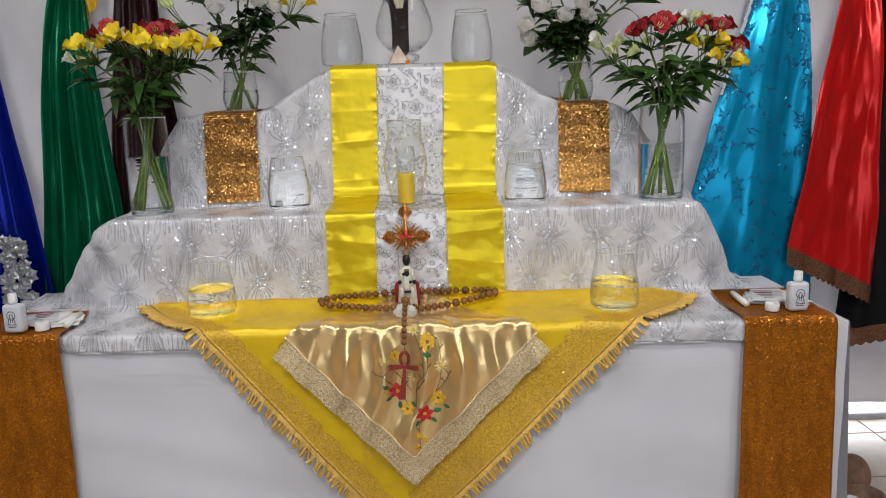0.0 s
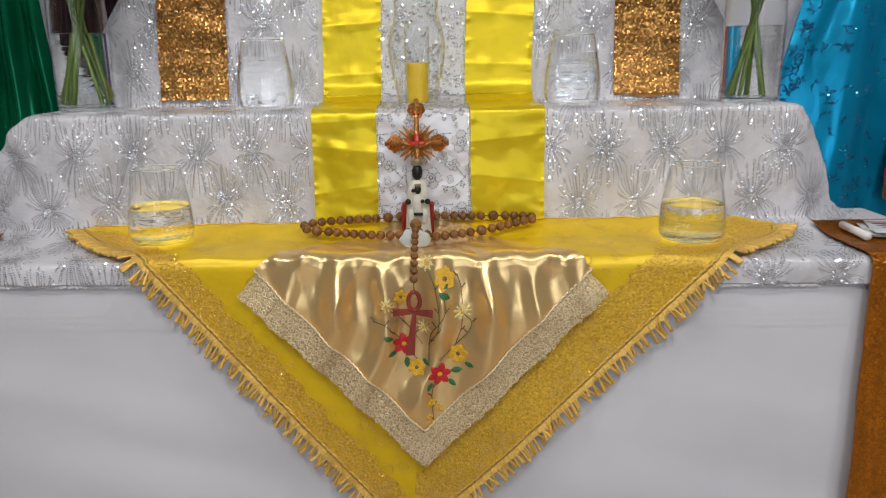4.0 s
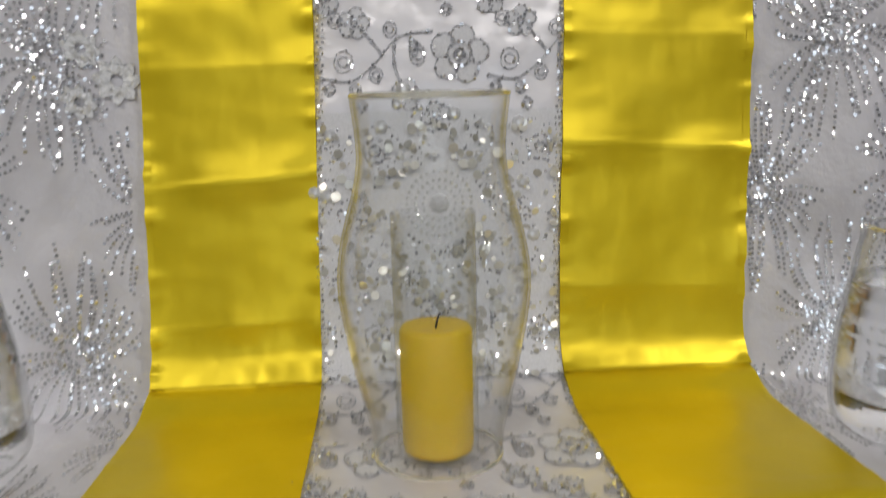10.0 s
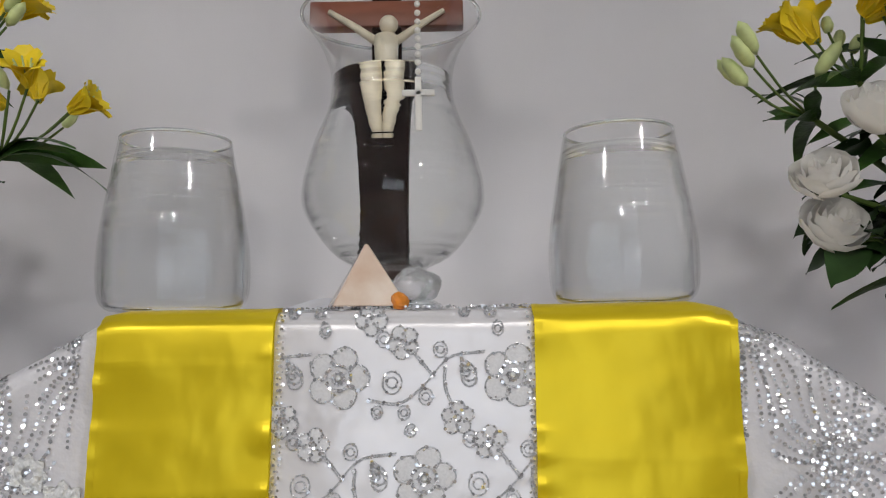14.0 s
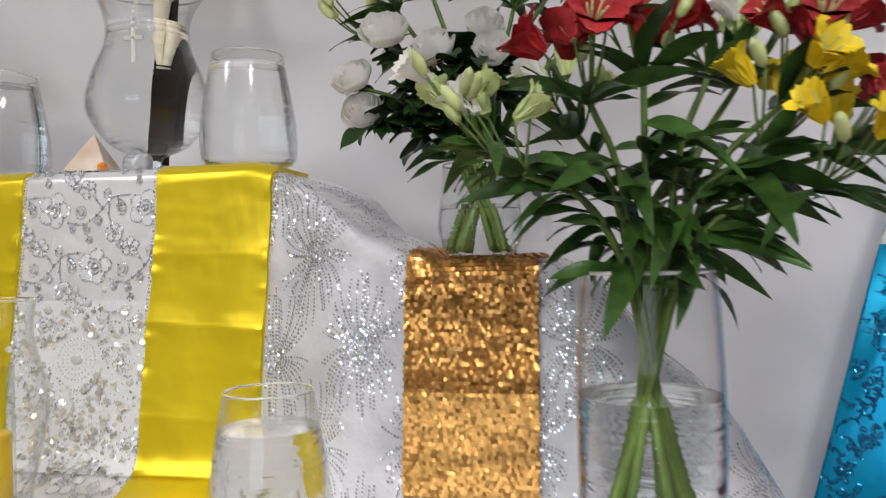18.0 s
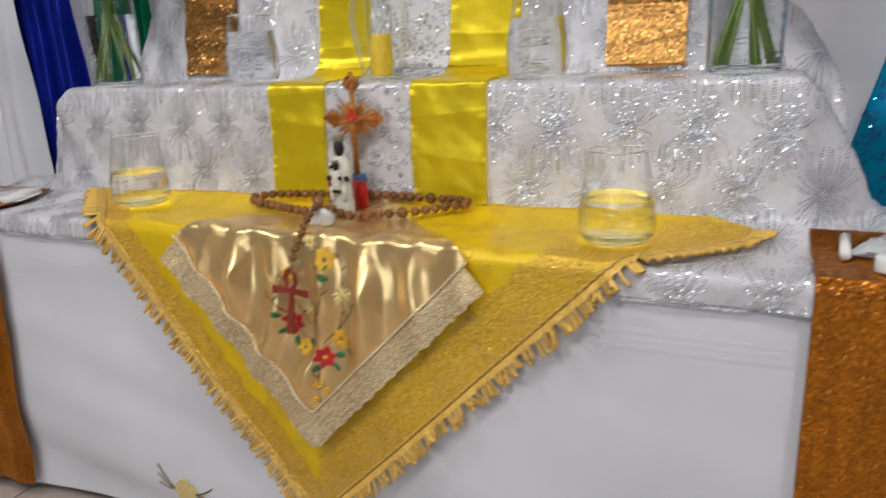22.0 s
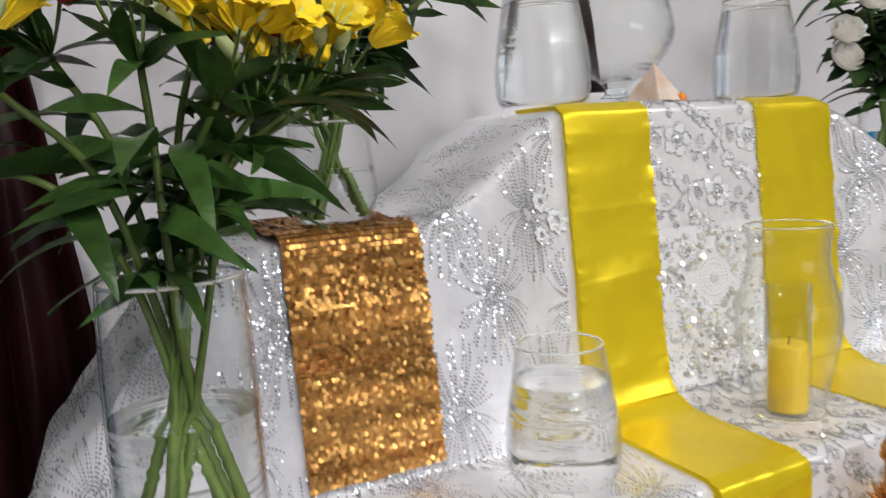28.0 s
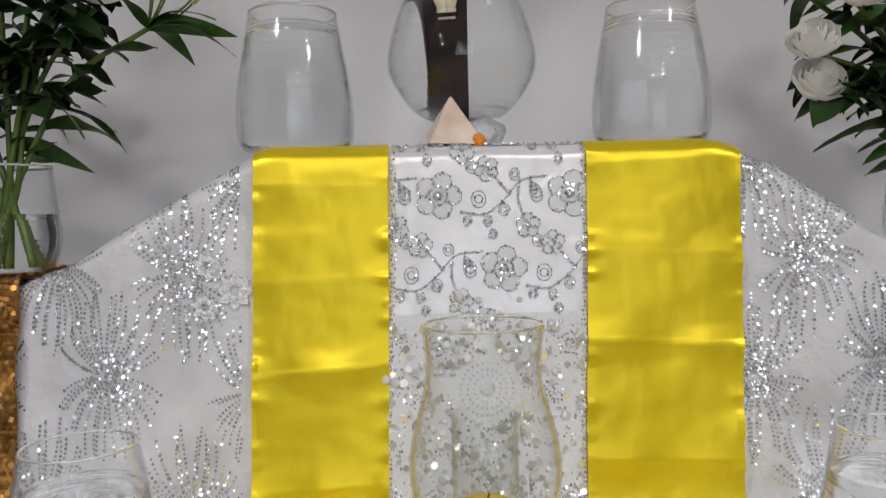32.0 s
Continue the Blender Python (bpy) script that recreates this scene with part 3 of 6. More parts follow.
tagged(raw("sequins", v, f, M["silver"], sheer, "small silver sequins in starburst rows", smooth=False), kind="stuff")
# scalloped lace hem along the table's front
vs, fs = [], []
for i in range(300):
    x = CX0 + 0.28 + (CX1 - CX0 - 0.53) * i / 299
    zb = 0.676 + 0.15 * front_shift(x) + 0.0022 * math.sin(x * 420) + 0.001 * nz(x * 40, 2)
    hp_ = on_cloth(x, -0.338, 0.0016)[0]
    vs += [hp_, Vector((x, hp_.y - 0.0005, zb))]
fs = [(2 * i, 2 * i + 2, 2 * i + 3, 2 * i + 1) for i in range(299)]
raw("lace_hem", vs, fs, M["whitelace"], sheer, "narrow white lace hem")


# white lace flowers sewn on the sheer cloth
for fx, fa, fr in ((-0.306, 0.722, 0.017), (-0.332, 0.742, 0.013), (-0.335, 0.700, 0.012)):
    vs = []
    for i in range(33):
        for j in range(5):
            t = 2 * math.pi * i / 32
            rr = fr * (0.30 + 0.70 * j / 4) * (1 + (0.16 * math.cos(t * 8) if j == 4 else 0))
            vs.append(on_cloth(fx + rr * math.cos(t), fa + rr * math.sin(t), 0.003 + 0.0016 * math.sin(j * 1.6) + 0.0008 * math.cos(t * 8))[0])
    raw("lace_flower", vs, grid_faces(33, 5), M["whitelace"], sheer, "white lace flower")
vs = []
for i in range(60):
    x = -0.292 + 0.185 * i / 59
    p = on_cloth(x, 0.972, 0.0)[0]
    rise = 0.010 + 0.006 * math.sin(i * 0.13 + 0.4) + 0.003 * nz(x * 40, 3)
    vs += [p, p + Vector((0, -0.003, rise * 0.6)), p + Vector((0, -0.005 + 0.003 * nz(x * 30, 8), rise))]
raw("standing_hem", vs, grid_faces(60, 3), M["linen"], sheer, "turned-up white hem of the cloth")


# ---- strips hanging over the steps ----
def strip(name, x0, x1, a0, a1, off, material, label, category, sway=0.0, nx=26, na=300, wav=0.0035, seed=0, creases=(), pucker=0.0060):
    def at(u, a):
        x = x0 + (x1 - x0) * u + sway * nz(a * 3 + seed, seed, 2) + 0.009 * sstep(0.50, 0.88, a)
        p, n = on_cloth(x, a, off, flat=True)
        free = 1.0 if n.z < 0.6 else 0.2
        lift = wav * free * (0.75 + 0.8 * nz(x * 7 + seed, a * 6, seed) + 0.30 * nz(x * 9 - a * 12, a * 17, seed + 3) + 0.08 * nz(x * 40, a * 60, seed))
        lift += pucker * abs(2 * u - 1) ** 9 * max(0.0, nz(a * 61, u * 0.7, seed) + 0.6 * nz(a * 23, 4, seed)) * free
        tuft = max(0.0, nz(a * 5.5 + 3, u * 2.5, seed + 6)) * free
        lift += 0.0016 * tuft * nz(u * 22 + a * 30, a * 9, seed + 2)
        if a < 0.27:
            lift += 0.0028 * free * (nz(x * 13 + seed, a * 17, seed + 8) + 0.5 * nz(x * 30 + a * 12, a * 34, seed + 5))
        for ac, sl, hh in creases:
            d = a - ac - sl * (u - 0.5)
            lift += hh * free * (math.exp(-(d / 0.016) ** 2) * (0.6 + 0.9 * nz(u * 3, ac * 9, seed)) + 0.22 * math.exp(-(d / 0.0025) ** 2))
        sag = 0.020 * math.exp(-((a - 0.452) / 0.036) ** 2)
        return p + n * (0.0045 + max(lift, -0.001)) + Vector((0, -0.7, 0.7)) * sag
    def tucked(u, a):
        p, n = on_cloth(x0 + (x1 - x0) * u + 0.009 * sstep(0.50, 0.88, a), a, 0.0, flat=True)
        return p - n * 0.002 + Vector((0.004 * (0.5 - u), 0, 0))
    cols = [a0 + (a1 - a0) * j / (na - 1) for j in range(na)]
    vs = [tucked(0, a) for a in cols] + [at(i / (nx - 1), a) for i in range(nx) for a in cols] + [tucked(1, a) for a in cols]
    ob = raw(name, vs, grid_faces(nx + 2, na), material)
    return tagged(ob, label, category), at


CREASE = ((0.08, 0.02, 0.0030), (0.165, -0.015, 0.0042), (0.225, 0.008, 0.0036), (0.525, 0.006, 0.0036), (0.64, 0.010, 0.0042), (0.73, 0.004, 0.0016), (0.825, -0.004, 0.0018))
strip_l, at_l = strip("satin_strip", -0.290, -0.155, 0.006, 0.96, 0.003, M["ysatin"], "bright yellow satin ribbon strip hanging over the steps", "ribbon", 0.004, wav=0.0052, seed=1, creases=CREASE)
strip_r, at_r = strip("satin_strip", 0.044, 0.201, 0.006, 0.96, 0.003, M["ysatin"], "bright yellow satin ribbon strip hanging over the steps", "ribbon", 0.004, wav=0.0052, seed=5,
                      creases=[(a + 0.02, -sl, h) for a, sl, h in CREASE])
strip_c, at_c = strip("brocade_strip", -0.160, 0.048, 0.004, 0.95, 0.000, M["brocade"], "white brocade runner with silver flower embroidery and gems", "runner", 0.002, wav=0.0042, seed=8, pucker=0.0)
for s_ob, at_fn in ((strip_l, at_l), (strip_r, at_r)):
    for u0, u1 in ((0.0, 0.04), (0.96, 1.0)):
        hv = []
        for k in range(300):
            ah = 0.006 + 0.954 * k / 299
            nn = on_cloth(0.0, ah, flat=True)[1]
            hv += [at_fn(u, ah) + nn * 0.0003 for u in (u0, u1)]
        raw("hem", [p for i in range(2) for p in hv[i::2]], grid_faces(2, 300), M["ysatin"], s_ob)


# ---- silver embroidery on the brocade ----
def ribbon_on(fn, pts2, w, verts, faces):
    """A thin raised band along a 2D path, laid on a surface by fn(x, a)."""
    n = len(pts2)
    for k in range(n):
        a, b = pts2[max(k - 1, 0)], pts2[min(k + 1, n - 1)]
        dx, dy = b[0] - a[0], b[1] - a[1]
        ln = math.hypot(dx, dy) or 1
        px, py = -dy / ln * w / 2, dx / ln * w / 2
        verts.append(fn(pts2[k][0] + px, pts2[k][1] + py, 0.0))
        verts.append(fn(pts2[k][0], pts2[k][1], w * 0.45))
        verts.append(fn(pts2[k][0] - px, pts2[k][1] - py, 0.0))
    o = len(verts) - 3 * n
    for k in range(n - 1):
        q = o + 3 * k
        faces += [(q, q + 1, q + 4, q + 3), (q + 1, q + 2, q + 5, q + 4)]


def petals2(cx, cy, r, n, rot, fat=0.55, steps=14):
    """Closed petal outlines round a centre."""
    out = []
    for k in range(n):
        t0 = rot + 2 * math.pi * k / n
        path = []
        for q in range(steps + 1):
            u = 2 * math.pi * q / steps
            d = r * (0.62 - 0.38 * math.cos(u))
            sd = r * fat * math.sin(u) * (0.75 - 0.25 * math.cos(u))
            path.append((cx + d * math.cos(t0) - sd * math.sin(t0), cy + d * math.sin(t0) + sd * math.cos(t0)))
        out.append(path)
    return out


def on_brocade(x, a, h):
    a += 0.03 * sstep(0.30, 0.43, a)
    n = on_cloth(x, a, 0.0, flat=True)[1]
    return at_c((x + 0.160) / 0.208, a) + n * (0.0007 + h)


def curl(cx, cy, r, t0, t1, k=16):
    return [(cx + r * (1 - 0.55 * q / k) * math.cos(t0 + (t1 - t0) * q / k), cy + r * (1 - 0.55 * q / k) * math.sin(t0 + (t1 - t0) * q / k)) for q in range(k + 1)]


rng = random.Random(12)
gems, sparks = [], []


def motif(name, paths, w, thin):
    vv, ff = [], []
    for path in paths:
        ribbon_on(on_brocade, path, w, vv, ff)
        sparks.extend(path[::thin])
    raw(name, vv, ff, M["silverthread"], strip_c)


PER, ROW, PX = 0.134, 0.0757, 0.000274


def disc2(cx, cy, r, k=14, t0=0.0, t1=2 * math.pi):
    return [(cx + r * math.cos(t0 + (t1 - t0) * q / k), cy + r * math.sin(t0 + (t1 - t0) * q / k)) for q in range(k + 1)]


def blossom(bx, ba, r, rot, big):
    """Five round net petals with doubled, beaded outlines round a stitched eye."""
    paths, fine, vv, ff = [], [], [], []
    for k in range(5):
        t = rot + 2 * math.pi * k / 5
        pr = (0.40 if big else 0.42) * r * rng.uniform(0.94, 1.06)
        cx, cy = bx + 0.58 * r * math.cos(t), ba + 0.58 * r * math.sin(t)
        ring_ = disc2(cx, cy, pr, 16, t - 2.35, t + 2.35)
        paths.append([(x + rng.uniform(-0.0003, 0.0003), y + rng.uniform(-0.0003, 0.0003)) for x, y in ring_])
        if big:
            fine.append(disc2(cx, cy, pr * 0.80, 14, t - 2.2, t + 2.2))
            fine += [[(bx + q * r * math.cos(t + w), ba + q * r * math.sin(t + w)) for q in (0.40, 0.60, 0.80)] for w in (-0.24, -0.08, 0.08, 0.24)]
        else:
            fine.append([(bx + q * r * math.cos(t), ba + q * r * math.sin(t)) for q in (0.2, 0.5, 0.8)])
        o = len(vv)
        vv.append(on_brocade(cx, cy, 0.0007))
        full = disc2(cx, cy, pr * 0.97, 14)
        vv += [on_brocade(x, y, 0.0001) for x, y in full[:-1]]
        ff += [(o, o + 1 + q, o + 1 + (q + 1) % 14) for q in range(14)]
    if big:
        paths += [disc2(bx, ba, 0.36 * r, 16), disc2(bx, ba, 0.17 * r, 9)]
        fine += [[(bx + q * r * math.cos(t), ba + q * r * math.sin(t)) for q in (0.17, 0.34)] for t in [k * 0.524 for k in range(12)]]
    else:
        paths.append(disc2(bx, ba, 0.20 * r, 8))
    motif("embroidered_flower", paths, 0.0015 if big else 0.0012, 3)
    motif("stitching", fine, 0.0006, 9)
    raw("petal_net", vv, ff, M["silverfill"], strip_c)


def inside(x, a):
    return -0.156 < x < 0.044 and 0.010 < a < 0.885


for k in range(-1, 12):
    for col in range(-1, 2):
        bx, ba = -0.108 + (0.067 if k % 2 else 0) + PER * col, 0.783 - ROW * k

        def loc(pts):
            return [(bx + x * PX, ba - y * PX) for x, y in pts]
        if inside(bx, ba):
            blossom(bx, ba, 0.0245, rng.uniform(0, 1), True)
            gems.append((bx, ba, 0.0030))
        for fx, fy in ((180, -95), (335, 115)):
            (sx, sa), = loc(((fx, fy),))
            if inside(sx, sa):
                blossom(sx, sa, 0.0125, rng.uniform(0, 1), False)
        vine = [p for p in loc([(q.x, q.y) for q in smooth_path([(85, 65, 0), (170, 75, 0), (240, 25, 0), (310, -50, 0), (410, -65, 0)], 26)]) if inside(*p)]
        if len(vine) > 2:
            motif("embroidered_vine", [vine, [(x + 0.0005, y + 0.0014) for x, y in vine]], 0.0010, 3)
        for pts in (((262, 0), (225, -45), (195, -80)), ((295, -25), (296, 30), (320, 90))):
            br = [p for p in loc([(q.x, q.y) for q in smooth_path([(x, y, 0) for x, y in pts], 10)]) if inside(*p)]
            if len(br) > 2:
                motif("embroidered_vine", [br, [(x + 0.0015, y + 0.0006) for x, y in br]], 0.0011, 4)
        for cx, cy, r0, t0 in ((-40, -130, 16, 4.7), (125, -105, 20, 0), (285, -75, 20, 4), (110, 95, 16, 1), (185, 98, 17, 1), (245, 55, 20, 0), (150, 15, 28, 2.4)):
            (x, y), = loc(((cx, cy),))
            if inside(x, y):
                motif("embroidered_curl", [[(x + 0.86 * (p - x), q) for p, q in disc2(x, y, r0 * PX * 1.12, 14, t0, t0 + 6.0)], disc2(x, y, r0 * PX * 0.55, 9)], 0.0012, 4)
        for cx, cy, t0 in ((-150, -60, -1.1), (340, -45, -1.1)):
            (x, y), = loc(((cx, cy),))
            if inside(x, y) and inside(x + 0.012, y - 0.02):
                motif("embroidered_leaf", petals2(x, y, 0.022, 1, t0, 0.32) + petals2(x, y, 0.014, 1, t0, 0.22), 0.0016, 4)
for q in range(190):
    sparks += [(bx + rng.uniform(-0.0012, 0.0012), 0.02 + 0.0046 * q) for bx in (-0.1545, -0.1515, 0.0395, 0.0425)]
for q in range(220):
    sparks.append((max(-0.152, min(0.040, rng.gauss(-0.055, 0.055))), 0.45 + 0.20 * rng.random()))
it2 = []
for sx, sa in sparks:
    if math.hypot(sx + 0.056, sa - 0.588) < 0.034:
        continue
    p, n = on_brocade(sx, sa, 0.0012 + rng.uniform(0, 0.001)), on_cloth(sx, sa, flat=True)[1]
    it2.append((p, n, rng.uniform(0.6, 1.3)))
v, f = flecks(it2, 0.0013, 0.35, rng, 6)
tagged(raw("sequins", v, f, M["silver"], strip_c, "scattered silver sequins", smooth=False), kind="stuff")
it3 = []
for q in range(420):
    sa, sx = 0.43 + 0.225 * rng.random(), max(-0.150, min(0.038, rng.gauss(-0.056, 0.052)))
    if math.hypot(sx + 0.056, sa - 0.588) < 0.036:
        continue
    it3.append((on_brocade(sx, sa, 0.002 + 0.0035 * rng.random()), on_cloth(sx, sa, flat=True)[1], rng.uniform(0.5, 1.15)))
v, f = flecks(it3, 0.0040, 0.42, rng, 7)
tagged(raw("pearl_cluster", v, f, M["pearl"], strip_c, "dense pearl sequin petals over the lower half", smooth=False), kind="stuff")
nv_ = [on_brocade(-0.155 + 0.198 * i / 23, 0.425 + 0.238 * j / 59, 0.0012 + 0.0004 * nz(i * 0.9, j * 0.9)) for i in range(24) for j in range(60)]
raw("net_panel", nv_, grid_faces(24, 60), M["silverfill"], strip_c, "grey net panel behind the gems")
gem_bm = lathe([(0, 0), (1.0, 0.1), (0.75, 0.55), (0.4, 0.75), (0, 0.8)], 8)
gem_me = bpy.data.meshes.new("gem")
gem_bm.to_mesh(gem_me)
gem_bm.free()
for q in range(80):
    ga = 0.46 + 0.22 * rng.random() ** 0.8
    gx = rng.gauss(-0.05, 0.05)
    if -0.152 < gx < 0.04 and math.hypot(gx + 0.056, ga - 0.588) > 0.034:
        gems.append((gx, ga, rng.choice((0.0022, 0.003, 0.0042))))
for r_, n_, g_ in ((0.0135, 16, 0.0020), (0.0195, 24, 0.0022), (0.0265, 32, 0.0022)):
    for k in range(n_):
        c = 2 * math.pi * k / n_
        gems.append((-0.056 + r_ * math.cos(c), 0.588 + r_ * math.sin(c), g_))
gems.append((-0.056, 0.588, 0.0085))
for gx, ga in ((-0.086, 0.681), (-0.045, 0.660), (0.008, 0.652), (-0.104, 0.651), (-0.145, 0.645), (0.013, 0.604), (-0.147, 0.596), (-0.120, 0.55), (0.022, 0.56), (-0.100, 0.50), (-0.01, 0.50), (-0.157, 0.60)):
    gems.append((gx, ga, 0.0062))
for gx, ga, gr in gems:
    p, n = on_brocade(gx, ga, 0.0), on_cloth(gx, ga, flat=True)[1]
    g = obj_mesh("gem", gem_me, M["gem"], strip_c, smooth=False)
    g.matrix_world = Matrix.Translation(p) @ n.to_track_quat("Z", "Y").to_matrix().to_4x4() @ Matrix.Diagonal((gr, gr, gr, 1))


# ---- sequin runners on the middle step ----
def sequin_rows(surface, x0, x1, a0, a1, step, size, jitter, rng, flip):
    items, calm = [], []
    na, nx = int((a1 - a0) / step), int((x1 - x0) / (step * 0.95))
    for j in range(na):
        for i in range(nx):
            x = x0 + (i + 0.5 * (j % 2) + 0.3) / nx * (x1 - x0) + rng.uniform(-0.0006, 0.0006)
            p, n = surface(min(x, x1), a0 + (j + 0.5) * step)
            a = a0 + (j + 0.5) * step
            n = (n + Vector((0.10 * nz(x * 20, a * 9, 3), 0, -0.12 + 0.42 * nz(a * 75, x * 4, 1) + 0.26 * nz(a * 17, x * 2, 8)))).normalized()
            if a < flip + 0.012 * nz(x * 14, 5):
                n = (surface(min(x, x1), a)[1] + Vector((0, 0, 0.06))).normalized()
                n = n.lerp(Vector((rng.gauss(0, 1), -1.5, rng.gauss(0, 1))), 0.06).normalized()
                calm.append((p, n, rng.uniform(0.9, 1.1)))
            else:
                items.append((p, n, rng.uniform(0.85, 1.15)))
    v, f = flecks(items, size, jitter, rng)
    v2, f2 = flecks(calm, size, 0.07, rng)
    return v + v2, f + [tuple(k + len(v) for k in q) for q in f2]


rng = random.Random(3)
for x0, x1, tilt, sd, flip in ((-0.662, -0.506, 0.012, 2, 0.0), (0.389, 0.541, -0.004, 6, 0.560)):
    def box_surface(x, a, off=0.006, tilt=tilt, sd=sd):
        p, n = on_cloth(x, a, off, flat=True)
        return p + n * (0.003 * nz(x * 8, a * 12, sd) + 0.002 * math.sin(a * 70 + sd)), n
    vs = []
    for i in range(16):
        for j in range(90):
            x = x0 + (x1 - x0) * i / 15
            lo = 0.440 + tilt * (x - x0) / (x1 - x0) + 0.004 * math.sin((x - x0) * 60)
            vs.append(box_surface(x, lo + (0.90 - lo) * j / 89, 0.009)[0])
    rn = raw("sequin_runner", vs, grid_faces(16, 90), M["goldbase"])
    tagged(rn, "narrow gold sequin runner hanging over the middle step", "runner", "gold sequin runners")
    v, f = sequin_rows(lambda x, a: box_surface(x, a, 0.0115), x0, x1, 0.445, 0.90, 0.0042, 0.0029, 0.20, rng, flip)
    tagged(raw("sequins", v, f, M["goldseq"], rn, smooth=False), kind="stuff")


# ---- cloths that fall over the table's front edge ----
def drape(x, s, off):
    """s metres back from the front edge on the table, or below it where negative."""
    r, z0 = 0.019, TZ + 0.019 + off
    if s > r:
        return Vector((x, 1.808 + s + front_shift(x) * max(0.0, 1 - s / 0.262), z0 + 0.020 * sstep(0.15, 0.27, s)))
    z = z0 + min(s, -r)
    front = 1.800 + front_shift(x) - off - cloth_front(x, z)
    if s < -r:
        return Vector((x, front, z))
    t = (r - s) / (2 * r)
    a, b, c = Vector((x, 1.808 + r + front_shift(x) * (1 - r / 0.262), z0)), Vector((x, front + 0.002, z0)), Vector((x, front, z0 - r))
    return a * (1 - t) ** 2 + b * 2 * t * (1 - t) + c * t * t


def lerp_tab(tab, s):
    for (s0, v0), (s1, v1) in zip(tab, tab[1:]):
        if s1 <= s <= s0:
            return v0 + (v1 - v0) * (s0 - s) / (s0 - s1)
    return tab[0][1] if s > tab[0][0] else tab[-1][1]


items, rng = [], random.Random(77)
for k in range(330):
    x = -0.885 + 1.63 * k / 329
    if -0.53 < x < 0.45:
        continue
    for row in range(3):
        for q in range(4):
            items.append((drape(x + 0.0012 * q + 0.0025 * (row % 2), -0.098 - 0.0125 * row - 0.0016 * q, 0.0012), Vector((0, -1, 0)), rng.uniform(0.7, 1.1)))
v, f = flecks(items, 0.0011, 0.1, rng, 5)
tagged(raw("openwork_stitching", v, f, M["silverfill"], tc, "pale openwork stitching below the top edge", smooth=False), kind="stuff")
XL = ((0.262, -0.765), (0.240, -0.787), (0.222, -0.775), (0.0055, -0.593), (-0.579, -0.101))
XR = ((0.262, 0.48), (0.250, 0.61), (0.212, 0.684), (0.172, 0.674), (-0.017, 0.479), (-0.579, -0.083))


def shawl_at(x, s, off=0.0):
    d = max(0.0, -s)
    p = drape(x, s, off)
    w = 0.010 * sstep(0.02, 0.3, d) * (nz(x * 7, s * 3, 2) + 0.5 * nz(x * 15, s * 6, 8))
    p.y -= abs(w) * (0.8 if d > 0 else 0)
    if s > 0:
        p.z += 0.0035 * nz(x * 12, s * 12, 4) + 0.0015 * nz(x * 30, s * 25, 2) + 0.0045
    return p


vs, NU, NV = [], 130, 170
for i in range(NU):
    for j in range(NV):
        s = 0.262 - 0.841 * j / (NV - 1)
        xl, xr = lerp_tab(XL, s), lerp_tab(XR, s)
        vs.append(shawl_at(xl + (xr - xl) * i / (NU - 1), s))
shawl = raw("shawl", vs, grid_faces(NU, NV), M["shawl"])
tagged(shawl, "golden yellow brocade triangular shawl with gold fringe over the table front", "shawl")
rng = random.Random(21)
vv, ff = [], []


def on_shawl(x, s, h):
    p = shawl_at(x, s, 0.0012)
    return p + (Vector((0, -1, 0)) if s < 0 else Vector((0, 0, 1))) * (h + 0.0006)


made = 0
while made < 480:
    s = rng.uniform(-0.57, 0.25)
    xl, xr = lerp_tab(XL, s), lerp_tab(XR, s)
    x = rng.uniform(xl, xr)
    edge = min(x - xl, xr - x)
    if edge < 0.010 or (edge > 0.06 and rng.random() < 0.72) or (x < 0 and rng.random() < 0.4):
        continue
    made += 1
    r = rng.uniform(0.006, 0.017)
    ribbon_on(on_shawl, curl(x, s, r, rng.uniform(0, 6), rng.uniform(7, 12), 18), 0.0013, vv, ff)
glints = []
for tab, side in ((XL, -1), (XR, 1)):
    bv = []
    for k in range(220):
        s = 0.225 - 0.803 * k / 219
        wd = (0.105 if side > 0 else 0.056) + 0.012 * abs(math.sin(k * 0.21)) + 0.010 * nz(k * 0.05, side)
        room_ = (lerp_tab(XR, s) - lerp_tab(XL, s)) / 2
        for j in range(7):
            bv.append(shawl_at(lerp_tab(tab, s) - side * min(wd * 1.2, room_) * j / 6, s, 0.0010))
        up = Vector((0, -1, 0)) if s < 0 else Vector((0, 0, 1))
        for q in range(15):
            sq = s + rng.uniform(-0.0018, 0.0018)
            gp = shawl_at(lerp_tab(tab, sq) - side * min(wd * 1.25, room_) * rng.random() ** 0.9, sq, 0.0010)
            glints.append((gp + up * 0.0012, up, rng.uniform(0.5, 1.2)))
    raw("lace_band", bv, grid_faces(220, 7), M["shawllace"], shawl, "gold lace band along the edge")
v, f = flecks(glints, 0.0013, 0.38, rng, 5)
tagged(raw("glitter", v, f, M["glitter"], shawl, "fine gold sequin glitter on the lace", smooth=False), kind="stuff")
tagged(raw("brocade_scrolls", vv, ff, M["shawlgold"], shawl, "raised gold thread scrolls"), kind="stuff")
for tab, side in ((XL, -1), (XR, 1)):
    b = bmesh.new()
    s_hi = 0.238 if side < 0 else 0.20
    pts = []
    for k in range(200):
        s = s_hi - (s_hi + 0.577) * k / 199
        pts.append(shawl_at(lerp_tab(tab, s) - side * 0.006, s, 0.003) + Vector((0.002 * math.sin(k * 2.2), 0, 0.002 * math.cos(k * 2.2))))
    tube(b, pts, 0.0030, n=6)
    part("braid", b, M["shawlgold"], shawl, "gold braid edging")
